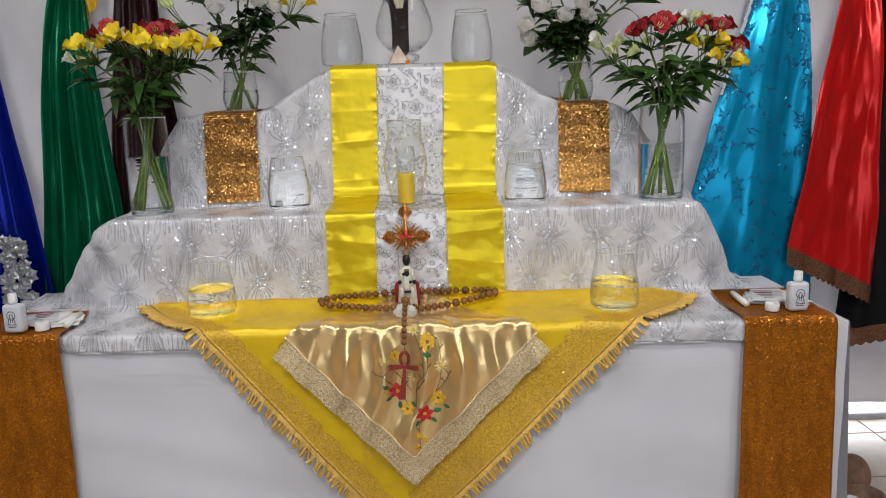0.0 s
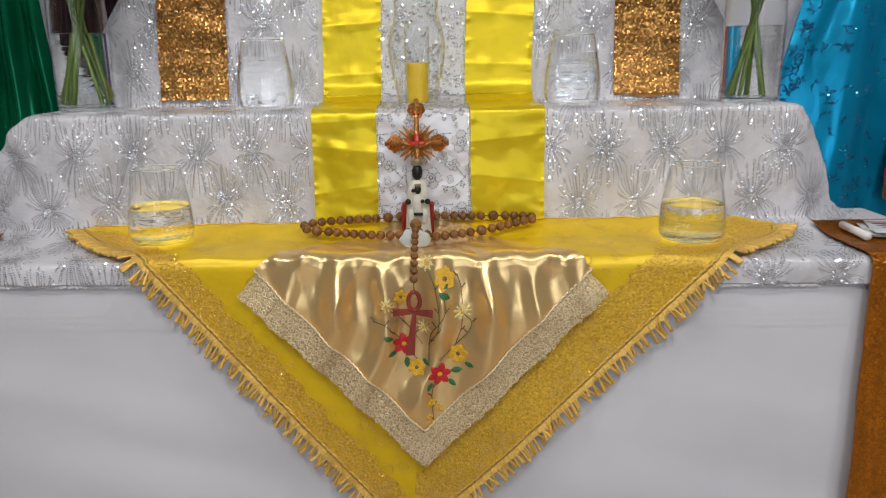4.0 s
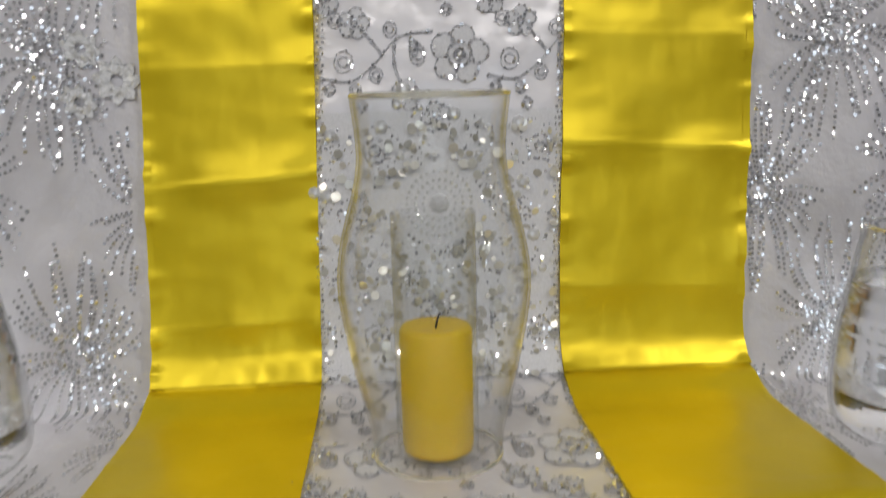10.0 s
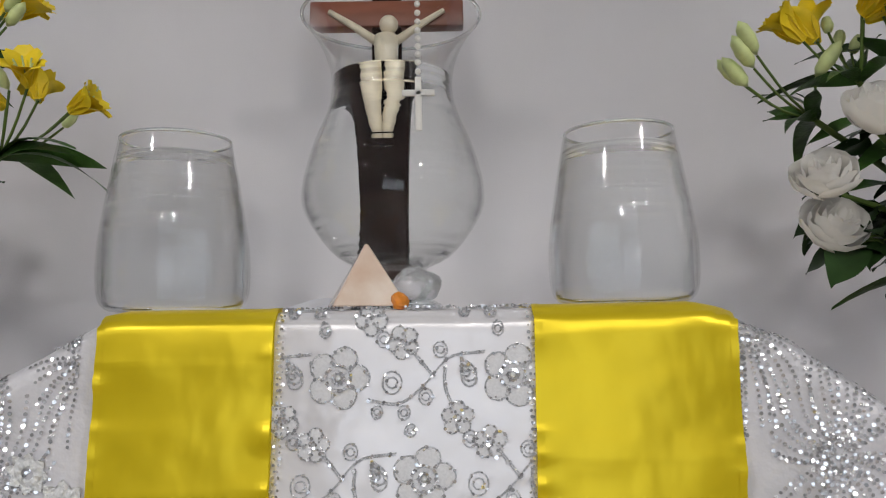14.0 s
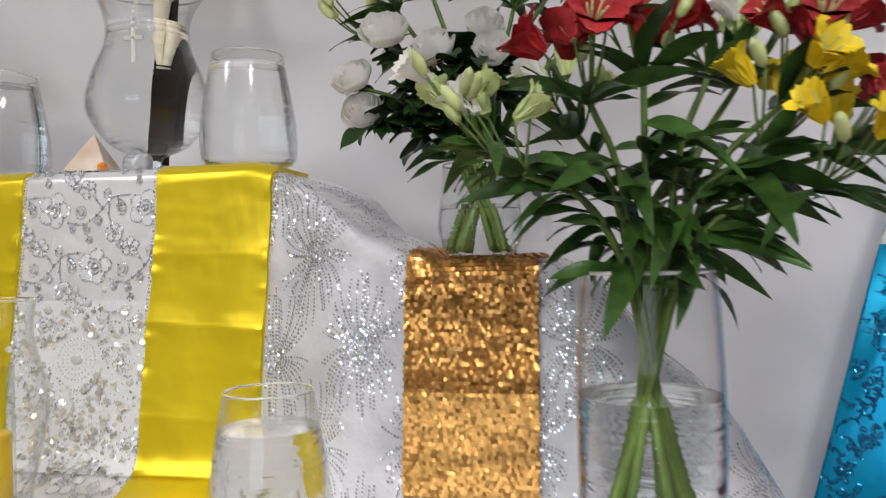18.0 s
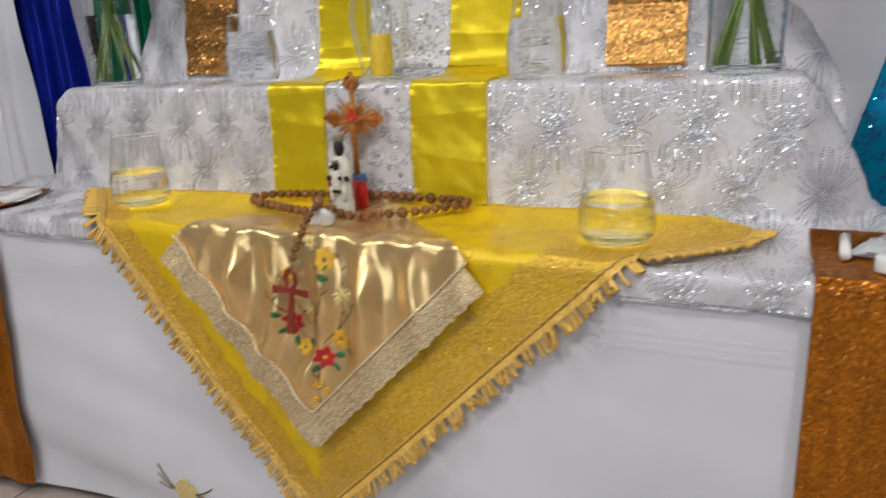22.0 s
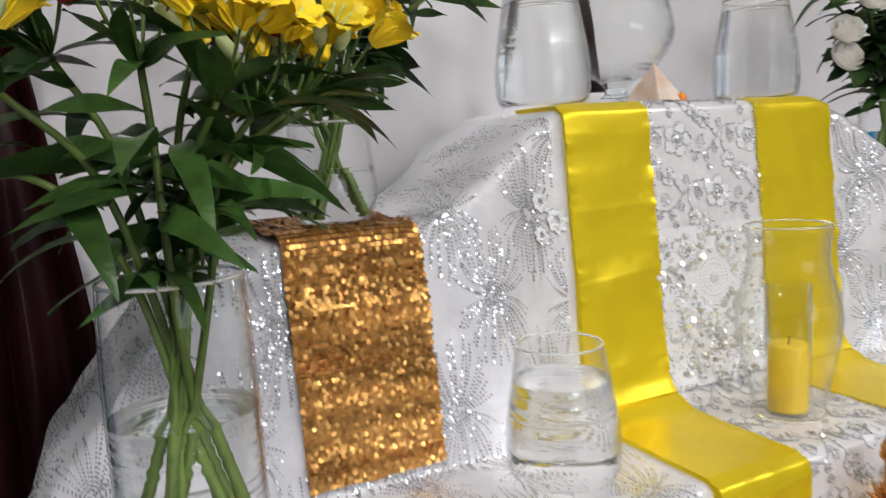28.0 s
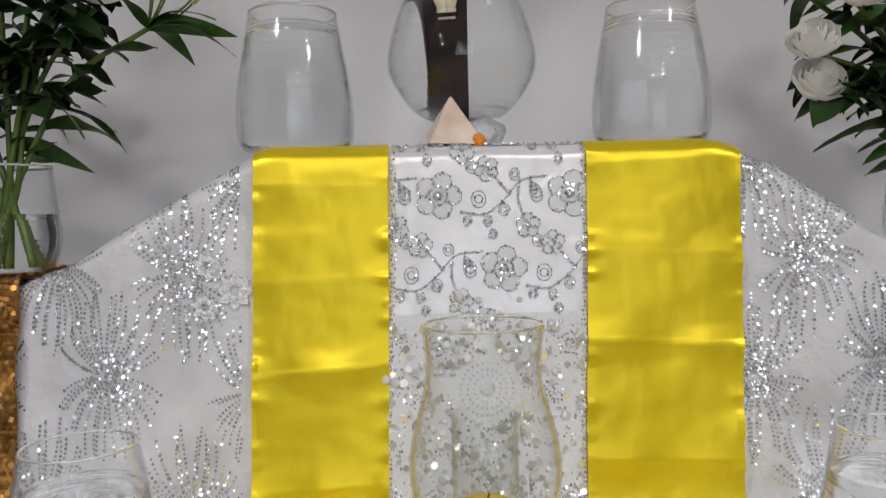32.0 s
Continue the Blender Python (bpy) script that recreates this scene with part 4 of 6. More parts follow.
b = bmesh.new()
tube(b, [shawl_at(-0.765 + 1.245 * k / 120, 0.259 - 0.006 * abs(math.sin(k * 0.4)), 0.001) for k in range(121)], 0.0020, n=6)
part("back_braid", b, M["shawlgold"], shawl, "gold braid edging")
tas = lathe([(0, 0.0), (0.003, -0.001), (0.0042, -0.006), (0.0042, -0.012), (0.0095, -0.036), (0.006, -0.039), (0, -0.035)], 7)
tas_me = bpy.data.meshes.new("tassel")
tas.to_mesh(tas_me)
tas.free()
for tab, side in ((XL, -1), (XR, 1)):
    s = 0.238 if side < 0 else 0.20
    ruff, ruff_n = [], 0
    while s > -0.577:
        p = shawl_at(lerp_tab(tab, s), s, 0.002)
        q = shawl_at(lerp_tab(tab, s - 0.006), s - 0.006, 0.002)
        along = (q - p).normalized()
        nrm = Vector((0, 0, 1)) if s > 0.02 else Vector((0, -1, 0)) if s < -0.02 else Vector((0, -0.7, 0.7))
        outw = along.cross(nrm).normalized()
        if outw.x * side < 0:
            outw = -outw
        if s < 0:
            outw = (outw + Vector((0, 0, -0.45)) + 0.45 * Vector((rng.uniform(-1, 1), rng.uniform(-1, 0.2), rng.uniform(-1, 1)))).normalized()
        for h_, fr in ((0.002, 0.0), (0.005, 0.006), (0.004, 0.012)):
            ruff.append(p + outw * (fr * rng.uniform(0.85, 1.1)) + nrm * (h_ * (1.0 if ruff_n % 2 else 0.25)))
        ruff_n += 1
        t = obj_mesh("tassel", tas_me, M["fringe"], shawl)
        t.matrix_world = Matrix.Translation(p + nrm * 0.001) @ (-outw).to_track_quat("Z", "Y").to_matrix().to_4x4() @ Matrix.Diagonal((rng.uniform(0.28, 0.55), 0.40, rng.uniform(0.70, 1.1), 1))
        s -= 0.0044 + rng.uniform(-0.001, 0.001)
    raw("ruffle", ruff, grid_faces(ruff_n, 3), M["fringe"], shawl, "gathered gold ruffle")

# ---- champagne satin square with lace ----
SCX, SCS, SL = -0.060, -0.063, 0.499


def satin_at(p, q, off=0.0):
    """p, q: places along the two upper edges of a square that hangs by its corner."""
    x, s = SCX + (p - q) / math.sqrt(2), SCS + (p + q) / math.sqrt(2)
    d = max(0.0, -s)
    at = drape(x, s, 0.005 + off)
    deep = 0.029 * sstep(-0.012, 0.09, d) * (0.30 + 0.70 * sstep(0.03, 0.15, min(p, q) + SL / 2))
    fan = (x - SCX) / (1 + 1.1 * d) + 0.030 * nz(x * 6, s * 5, 3) + 0.22 * d * (0.35 + 0.6 * nz(x * 2.2, 5, 8))
    ridge = (0.5 + 0.5 * math.sin(fan * 72 + 2.6 * nz(x * 5, s * 3.5, 7))) ** 1.6 * (0.75 + 0.7 * nz(x * 7, s * 2, 17))
    fold = deep * (1.5 * ridge - 0.45 + 0.95 * nz(x * 11 + s * 5, s * 3.4, 6) + 0.45 * nz(x * 9 + s * 7, s * 10, 14) - 0.45 * abs(nz(x * 19 - s * 9, s * 8, 33)) + 0.08 * nz(x * 55 + s * 14, s * 11, 4))
    fold = 0.006 * math.log(1 + math.exp((fold + 0.012) / 0.006)) - 0.012
    if s > -0.012:
        heap = math.exp(-((x - 0.014) / 0.034) ** 2 - ((s - 0.192) / 0.024) ** 2)
        at.z += heap * (0.013 + 0.010 * nz(x * 45 + s * 20, s * 40, 11) + 0.006 * nz(x * 80, s * 70, 2))
        at.z += 0.004 + 0.0035 * nz(x * 9, s * 9, 6) + 0.0032 * nz(x * 24 + s * 10, s * 13, 3)
    puff = 0.013 * math.exp(-((s - 0.004) / 0.046) ** 2) * (0.5 + 0.9 * nz(x * 12, s * 7, 12) + 0.6 * nz(x * 27, s * 12, 5))
    at += Vector((0, -max(puff, -0.002) * 0.8, max(puff, -0.002) * 0.8))
    at.y -= 0.021 * sstep(0.0, 0.10, d) + fold
    return at


def satin_uv(x, s):
    a, b = (x - SCX) * math.sqrt(2), (s - SCS) * math.sqrt(2)
    return (a + b) / 2, (b - a) / 2


H, LW = SL / 2, 0.056
N = 190
vs = [satin_at(-H + LW + (2 * H - LW) * i / (N - 1), -H + LW + (2 * H - LW) * j / (N - 1)) for i in range(N) for j in range(N)]
satin = raw("satin_cloth", vs, grid_faces(N, N), M["gsatin"])
tagged(satin, "champagne gold satin square cloth with lace border and embroidered flowers", "cloth")
for side in (0, 1):
    vs = []
    for i in range(120):
        c = -H + (2 * H) * i / 119 * 0.985
        for j in range(9):
            w = -H + LW * 1.02 * j / 8 + (0.004 * abs(math.sin(c * 95)) if j == 0 else 0)
            pq = (c, w) if side else (w, c)
            vs.append(satin_at(*pq, 0.0012 + 0.0008 * side))
    raw("lace_border", vs, grid_faces(120, 9), M["goldlace"], satin, "pale gold lace border")
    vv, ff = [], []

    def on_lace(c, w, h, side=side):
        p = satin_at(*((c, w) if side else (w, c)), 0.002)
        return p + Vector((0, -h - 0.001, 0))
    for row in range(5):
        for k in range(54):
            c = -H + 0.012 + 0.0086 * k
            ribbon_on(on_lace, curl(c + rng.uniform(-0.002, 0.002), -H + 0.006 + 0.0105 * row + rng.uniform(-0.002, 0.002), rng.uniform(0.003, 0.0056), k * 1.7 + row, k * 1.7 + row + rng.uniform(4, 8), 9), rng.uniform(0.0013, 0.0021), vv, ff)
    tagged(raw("lace_loops", vv, ff, M["lacethread"], satin, "raised lace loops"), kind="stuff")
    b = bmesh.new()
    tube(b, [on_lace(-H + LW + (2 * H - LW) * k / 120, -H + LW + 0.0015 * math.sin(k * 2.1), 0.0015 + 0.001 * math.sin(k * 2.4)) for k in range(121)], 0.0022, n=6)
    part("gold_cord", b, M["lacethread"], satin, "twisted gold cord")


# ---- embroidery on the satin ----
def on_satin(x, z, h):
    x, z = 1.032 * x, 1.29 - 1.032 * (1.29 - z)
    s = z - (TZ + 0.024)
    return satin_at(*satin_uv(x, s)) + Vector((0, -0.0015 - h, 0))


def filled_petals(name, cx, cz, r, n, rot, material, fat=0.36, center=None):
    vs, fs, r = [], [], r * 0.92
    for k in range(n):
        t0 = rot + 2 * math.pi * k / n
        o = len(vs)
        for q in range(9):
            u = q / 8
            wd = r * fat * math.sin(math.pi * min(1, u * 0.93 + 0.05)) ** 0.8
            for e in (-1, 0, 1):
                d, sd = r * (0.12 + 0.88 * u), e * wd
                vs.append(on_satin(cx + d * math.cos(t0) - sd * math.sin(t0), cz + d * math.sin(t0) + sd * math.cos(t0), 0.0 if e else 0.0016))
        for q in range(8):
            a = o + 3 * q
            fs += [(a, a + 3, a + 4, a + 1), (a + 1, a + 4, a + 5, a + 2)]
    raw(name, vs, fs, material, satin)
    if center:
        vs = [on_satin(cx, cz, 0.003)] + [on_satin(cx + r * 0.22 * math.cos(2 * math.pi * k / 10), cz + r * 0.22 * math.sin(2 * math.pi * k / 10), 0.0012) for k in range(10)]
        raw("flower_eye", vs, [(0, 1 + k, 1 + (k + 1) % 10) for k in range(10)], center, satin)


for cx, cz, r in ((-0.018, 0.722, 0.022), (0.004, 0.582, 0.021), (-0.072, 0.556, 0.019), (-0.098, 0.690, 0.014)):
    filled_petals("embroidered_flower", cx, cz, r, 6, cx * 40, M["embyellow"], 0.40, M["embbrown"])
for cx, cz, r in ((-0.094, 0.601, 0.023), (-0.030, 0.543, 0.024)):
    filled_petals("embroidered_flower", cx, cz, r, 6, 0.5 + cx * 9, M["embred"], 0.30, M["embyellow"])
for cx, cz, r in ((-0.051, 0.748, 0.017), (0.013, 0.663, 0.019), (-0.124, 0.678, 0.016), (-0.058, 0.634, 0.016)):
    filled_petals("embroidered_flower", cx, cz, r, 9, cx * 20, M["embcream"], 0.17, M["embyellow"])
for cx, cz, r in ((-0.045, 0.489, 0.010), (-0.032, 0.478, 0.008), (-0.050, 0.462, 0.008), (-0.043, 0.447, 0.007)):
    filled_petals("embroidered_flower", cx, cz, r, 5, cx * 70, M["embyellow"], 0.4)
for x0, z0, t0, ln in ((-0.031, 0.700, -0.4, 0.026), (-0.024, 0.704, 0.7, 0.020), (-0.112, 0.612, 2.6, 0.022), (-0.106, 0.588, 3.6, 0.02), (-0.090, 0.578, -1.5, 0.024),
                       (-0.012, 0.548, 0.2, 0.026), (-0.016, 0.534, -0.7, 0.022), (-0.044, 0.530, -2.0, 0.02), (0.014, 0.566, -0.3, 0.02), (-0.05, 0.56, 2.2, 0.018)):
    filled_petals("embroidered_leaf", x0, z0, ln, 1, t0, M["embgreen"], 0.24)
vv, ff = [], []
for pts in (((-0.07, 0.57), (-0.10, 0.61), (-0.125, 0.64), (-0.15, 0.645)), ((-0.05, 0.56), (-0.045, 0.62), (-0.02, 0.66), (-0.02, 0.70)), ((-0.03, 0.57), (0.01, 0.61), (0.03, 0.64), (0.015, 0.66)),
            ((-0.06, 0.60), (-0.09, 0.64), (-0.12, 0.67)), ((-0.05, 0.60), (-0.03, 0.64), (-0.035, 0.70), (-0.05, 0.74)), ((0.0, 0.60), (0.012, 0.64), (0.012, 0.70), (0.004, 0.73)), ((-0.04, 0.53), (-0.045, 0.50), (-0.042, 0.45))):
    path = [(p.x, p.y) for p in smooth_path([(a, b, 0) for a, b in pts], 18)]
    ribbon_on(on_satin, path, 0.0015, vv, ff)
    for k in range(4, 18, 4):
        x, z = path[k]
        ribbon_on(on_satin, [(x + 0.002 * q * (1 if k % 8 else -1), z + 0.0022 * q) for q in range(5)], 0.0024, vv, ff)
raw("stem_stitching", vv, ff, M["embbrown"], satin, "brown and green stitched stems")

# ---- copper sequin runners on the table's ends ----
rng = random.Random(9)
for x0, x1 in ((-1.185, -0.948), (0.770, 0.995)):
    def run_at(x, s, off=0.0, x0=x0, x1=x1):
        p = drape(x, s, 0.002 + off)
        d = max(0.0, -s)
        flare = (x - (x0 + x1) / 2) * 0.10 * d
        p.x += flare
        p.y -= 0.004 + 0.010 * sstep(0, 0.5, d) * (0.5 + nz(x * 9, s * 1.3, 4)) + 0.0035 * sstep(0.02, 0.4, d) * (math.sin(x * 60 + s * 2) + 0.8 * nz(x * 40, s * 2, 3))
        return p
    vs = []
    for i in range(24):
        for j in range(150):
            vs.append(run_at(x0 + (x1 - x0) * i / 23, 0.230 - (0.230 + 0.700) * j / 149))
    rn = raw("table_runner", vs, grid_faces(24, 150), M["runbase"])
    tagged(rn, "copper orange sequin table runner hanging over the table front", "runner", "copper table runners")
    items = []
    step = 0.0037
    for j in range(int(0.925 / step)):
        s = 0.228 - step * j
        for i in range(int((x1 - x0) / step)):
            x = x0 + (i + 0.5 * (j % 2) + 0.3 + rng.uniform(-0.2, 0.2)) * step
            if x < x1:
                p = run_at(x, s, 0.0016)
                n = Vector((0, 0, 1)) if s > 0.01 else Vector((0, -1, 0)) if s < -0.01 else Vector((0, -0.7, 0.7))
                if -0.022 < s < 0.012:
                    n = (n + Vector((rng.gauss(0, 0.4), rng.gauss(0, 0.4), rng.gauss(0, 0.4)))).normalized()
                items.append((p, n, rng.uniform(0.85, 1.15)))
    v, f = flecks(items, 0.0023, 0.12, rng, 5)
    tagged(raw("sequins", v, f, M["runseq"], rn, smooth=False), kind="stuff")
    b = bmesh.new()
    for xe in (x0, x1):
        tube(b, [run_at(xe, 0.228 - 0.92 * k / 80, 0.002) for k in range(81)], 0.0014, n=5)
    part("hem", b, M["runbase"], rn)


# ---- hanging robes beside the altar ----
def robe(name, label, material, top, bottom, y, seed, folds, amp, hem_lace=None, tiltz=0.0, flare=0.85, broad=False):
    """A hung cloth: top and bottom are (x0, x1, z); folds run from the gathered top."""
    vs, nu, nv = [], 90, 70
    for i in range(nu):
        u = i / (nu - 1)
        for j in range(nv):
            v = j / (nv - 1)
            w = v ** flare
            x0, x1 = top[0] + (bottom[0] - top[0]) * w, top[1] + (bottom[1] - top[1]) * w
            z = top[2] + (bottom[2] + tiltz * (u - 0.5) - top[2]) * v
            fo = 1.2 - 2.2 * abs(math.sin(u * folds * math.pi + seed + 0.6 * nz(u * 3, v * 1.5, seed))) ** 0.8 + 0.30 * math.sin(u * folds * 4.3 * math.pi + seed * 2 + 2 * v) + 0.25 * nz(u * 9, v * 5, seed + 2)
            if broad:
                fo = 0.9 * math.cos(u * folds * 2 * math.pi + seed + 1.3 * nz(u * 1.6, v * 1.2, seed)) + 0.9 * nz(u * 3.2 + v * 0.8, v * 2.1, seed + 4) + 0.28 * nz(u * 8 + v * 2, v * 6, seed + 2) - 0.35 * abs(nz(u * 5 - v * 3, v * 3, seed + 9))
            vs.append((x0 + (x1 - x0) * u + 0.012 * nz(v * 3, seed, u), y + amp * (0.35 + 0.65 * v) * fo + 0.008 * nz(u * 5, v * 6, seed) - 0.045 * math.sin(math.pi * u) * v + (CURT - 0.008 - y) * (1 - v) ** 6, z))
    ob = raw(name, vs, grid_faces(nu, nv), material)
    ob.modifiers.new("thickness", "SOLIDIFY").thickness = 0.0025
    tagged(ob, label, "robe", "hanging robes")
    if hem_lace:
        hv = []
        for i in range(nu):
            for j in range(7):
                p = Vector(vs[i * nv + nv - 1])
                t = j / 6
                hv.append(p + Vector((0, -0.006, 0.012 - 0.058 * t - (0.010 * abs(math.sin(i * 0.55)) if j == 6 else 0))))
        raw("lace_hem", hv, grid_faces(nu, 7), hem_lace, ob, "dark bronze lace hem")
    hv = []
    for i in range(nu):
        for j in range(3):
            p = Vector(vs[i * nv + nv - 1])
            hv.append(p + Vector((0, -0.0035, 0.001 + 0.016 * j)))
    raw("hem_band", hv, grid_faces(nu, 3), material, ob)
    return ob, vs, nu, nv


bl, bl_v, bl_nu, bl_nv = robe("hanging_robe", "royal blue satin robe with silver lace near its hem", M["blue"], (-1.64, -1.47, 1.75), (-1.70, -1.285, 0.52), 2.60, 1, 3.0, 0.024)
gr, gr_v, gr_nu, gr_nv = robe("hanging_robe", "emerald green satin robe hanging in long folds", M["green"], (-1.235, -1.145, 1.75), (-1.36, -1.01, 0.50), 2.62, 2, 3.0, 0.030)
hv = []
for i in range(24):
    for j in range(12):
        u, v = i / 23, j / 11
        hv.append((-1.150 + 0.055 * u + 0.02 * v, 2.66 + 0.012 * math.sin(u * 12), 1.78 - 0.20 * v * (1 - 0.4 * u)))
raw("lining", hv, grid_faces(24, 12), M["yellowcloth"], gr, "golden yellow lining")
robe("hanging_robe", "dark maroon satin robe hanging behind the flowers", M["maroon"], (-1.02, -0.90, 1.78), (-1.12, -0.80, 0.50), 2.645, 4, 3.0, 0.018)
tq, tq_v, tq_nu, tq_nv = robe("hanging_robe", "turquoise satin robe with dark sequin flower embroidery", M["turq"], (1.195, 1.275, 1.78), (0.770, 1.36, 0.40), 2.615, 7, 1.1, 0.034, flare=0.78, broad=True)
robe("hanging_robe", "scarlet red satin robe with bronze lace hem", M["red"], (1.475, 1.52, 1.78), (1.232, 1.535, 0.675), 2.585, 3, 1.0, 0.026, M["darklace"], tiltz=-0.15, flare=0.6, broad=True)
robe("hanging_robe", "black satin robe with bronze lace hem", M["blackcloth"], (1.57, 1.70, 1.78), (1.46, 1.92, 0.48), 2.63, 6, 2.0, 0.020, M["darklace"], tiltz=0.12)

rng = random.Random(31)
tqg = np.array(tq_v).reshape(tq_nu, tq_nv, 3)


def on_turq(u, v, h):
    a, b = min(max(u, 0), 0.999) * (tq_nu - 1), min(max(v, 0), 0.999) * (tq_nv - 1)
    i, j = int(a), int(b)
    fu, fv = a - i, b - j
    p = tqg[i, j] * (1 - fu) * (1 - fv) + tqg[i + 1, j] * fu * (1 - fv) + tqg[i, j + 1] * (1 - fu) * fv + tqg[i + 1, j + 1] * fu * fv
    return Vector(p) + Vector((0, -0.003 - h, 0))


spk = []
for k in range(420):
    u, v = rng.random(), rng.random() ** 0.75
    if rng.random() < 0.6:
        u = rng.choice((rng.uniform(0.0, 0.13), rng.uniform(0.87, 1.0)))
    r = rng.uniform(0.006, 0.015)
    vv, ff = [], []

    def sub(x, a, h, u=u, v=v):
        return on_turq(u + x / (0.12 + 0.42 * v), v + a / 1.2, h)
    if rng.random() < 0.35:
        for path in petals2(0, 0, r * 1.2, 4, rng.uniform(0, 6), 0.22, 9):
            ribbon_on(sub, path, 0.0022, vv, ff)
    else:
        t0 = rng.uniform(0, 6)
        arc = curl(0, 0, r * 1.3, t0, t0 + rng.uniform(2.0, 3.6), 12)
        ribbon_on(sub, arc, 0.0024, vv, ff)
        for q in (3, 6, 9):
            for path in petals2(arc[q][0], arc[q][1], r * 0.55, 1, t0 + q, 0.3, 7):
                ribbon_on(sub, path, 0.0022, vv, ff)
    raw("embroidered_motif", vv, ff, M["turqthread"], tq)
    spk.extend((p, Vector((0, -1, 0.1)), rng.uniform(0.6, 1.2)) for p in vv[1::7])
v, f = flecks(spk, 0.0020, 0.5, rng, 6)
tagged(raw("sequins", v, f, M["turqseq"], tq, "glittering turquoise sequins", smooth=False), kind="stuff")
hv = []
for i in range(40):
    v = 0.36 * i / 39
    for j in range(5):
        p = on_turq(0.0, v, 0.004)
        hv.append(p + Vector((-0.004 + 0.003 * j + (0.002 * math.sin(i * 1.9) if j == 0 else 0), -0.003 - 0.002 * math.sin(i * 1.7 + j), 0)))
raw("lace_edging", hv, grid_faces(40, 5), M["whitelace"], tq, "white lace edging")
# silver lace applique low on the blue robe
rng = random.Random(5)
for k in range(34):
    vs = []
    cz = 0.655 + 0.225 * (k / 33)
    cx, r0 = -1.392 + rng.uniform(-0.052, 0.052) * (1 - 0.35 * (k / 33)), rng.uniform(0.013, 0.022)
    for i in range(13):
        for j in range(5):
            t = 2 * math.pi * i / 12
            rr = r0 * j / 4 * (1 + (0.30 if i % 2 else -0.12) * (j == 4))
            vs.append((cx + rr * math.cos(t), 2.522 - 0.0012 * (k % 6) + 0.012 * nz(cx * 60 + rr * 70 * math.cos(t), cz * 60 + rr * 70 * math.sin(t), k), cz + rr * math.sin(t) * 1.1))
    raw("lace_leaf", vs, grid_faces(13, 5), M["foil"], bl, "silver lace applique leaf", smooth=False)
robe("hanging_robe", "plain white cloth robe hanging at the end of the row", M["linen"], (-1.78, -1.66, 1.75), (-1.95, -1.475, 0.35), 2.535, 9, 2.0, 0.022)


# ---- glassware ----
def glass_shell(outer, wall, floor_t, n=44, bare=False):
    """Closed glass wall from the outer profile."""
    inner = [(max(r - wall, 0.001), max(z, floor_t)) for r, z in outer if z >= floor_t]
    prof2 = [(0, outer[0][1])] + list(outer) + [(outer[-1][0] - wall * 0.5, outer[-1][1] + wall * 0.4)] + inner[::-1] + [(0, floor_t)]
    return lathe(prof2[1:-1] if bare else prof2, n)


def radius_at(profile, z):
    for (r0, z0), (r1, z1) in zip(profile, profile[1:]):
        if z0 <= z <= z1:
            return r0 + (r1 - r0) * (z - z0) / max(z1 - z0, 1e-6)
    return profile[-1][0]


def water_body(outer, wall, floor_t, level, n=44, cup=0.0, ring=1.0):
    """Water inside a glass; cup is the height of a rounded bottom."""
    cnt = 100
    zs = [floor_t + (level - floor_t) * k / cnt for k in range(cnt + 1)]
    pr = [(0, floor_t - 0.0004), (radius_at(outer, floor_t) - wall - 0.0012, floor_t - 0.0004)] * (not cup) + [(radius_at(outer, z) - wall + ring * (0.0011 * nz(z * 150, level * 50) + 0.0006 * nz(z * 330, 2)), z) for z in zs]
    if cup:
        pr = [(min(r, (radius_at(outer, floor_t + cup) - wall) * math.sqrt(max(0.0, 1 - (1 - min(1.0, (z - floor_t + 0.0020) / cup)) ** 2))), z) for r, z in pr]
    if not ring:
        pr = [(radius_at(outer, 0.013 + (level - 0.013) * k / 40) - wall, 0.013 + (level - 0.013) * k / 40) for k in range(41)]
    pr += [(radius_at(outer, level) - wall - 0.0012, level + 0.0001), (0, level)]
    return lathe(pr, n)


def spline_profile(pts, n=26):
    return [(max(p.x, 0.0005), p.z) for p in smooth_path([(r, 0, z) for r, z in pts], n)]


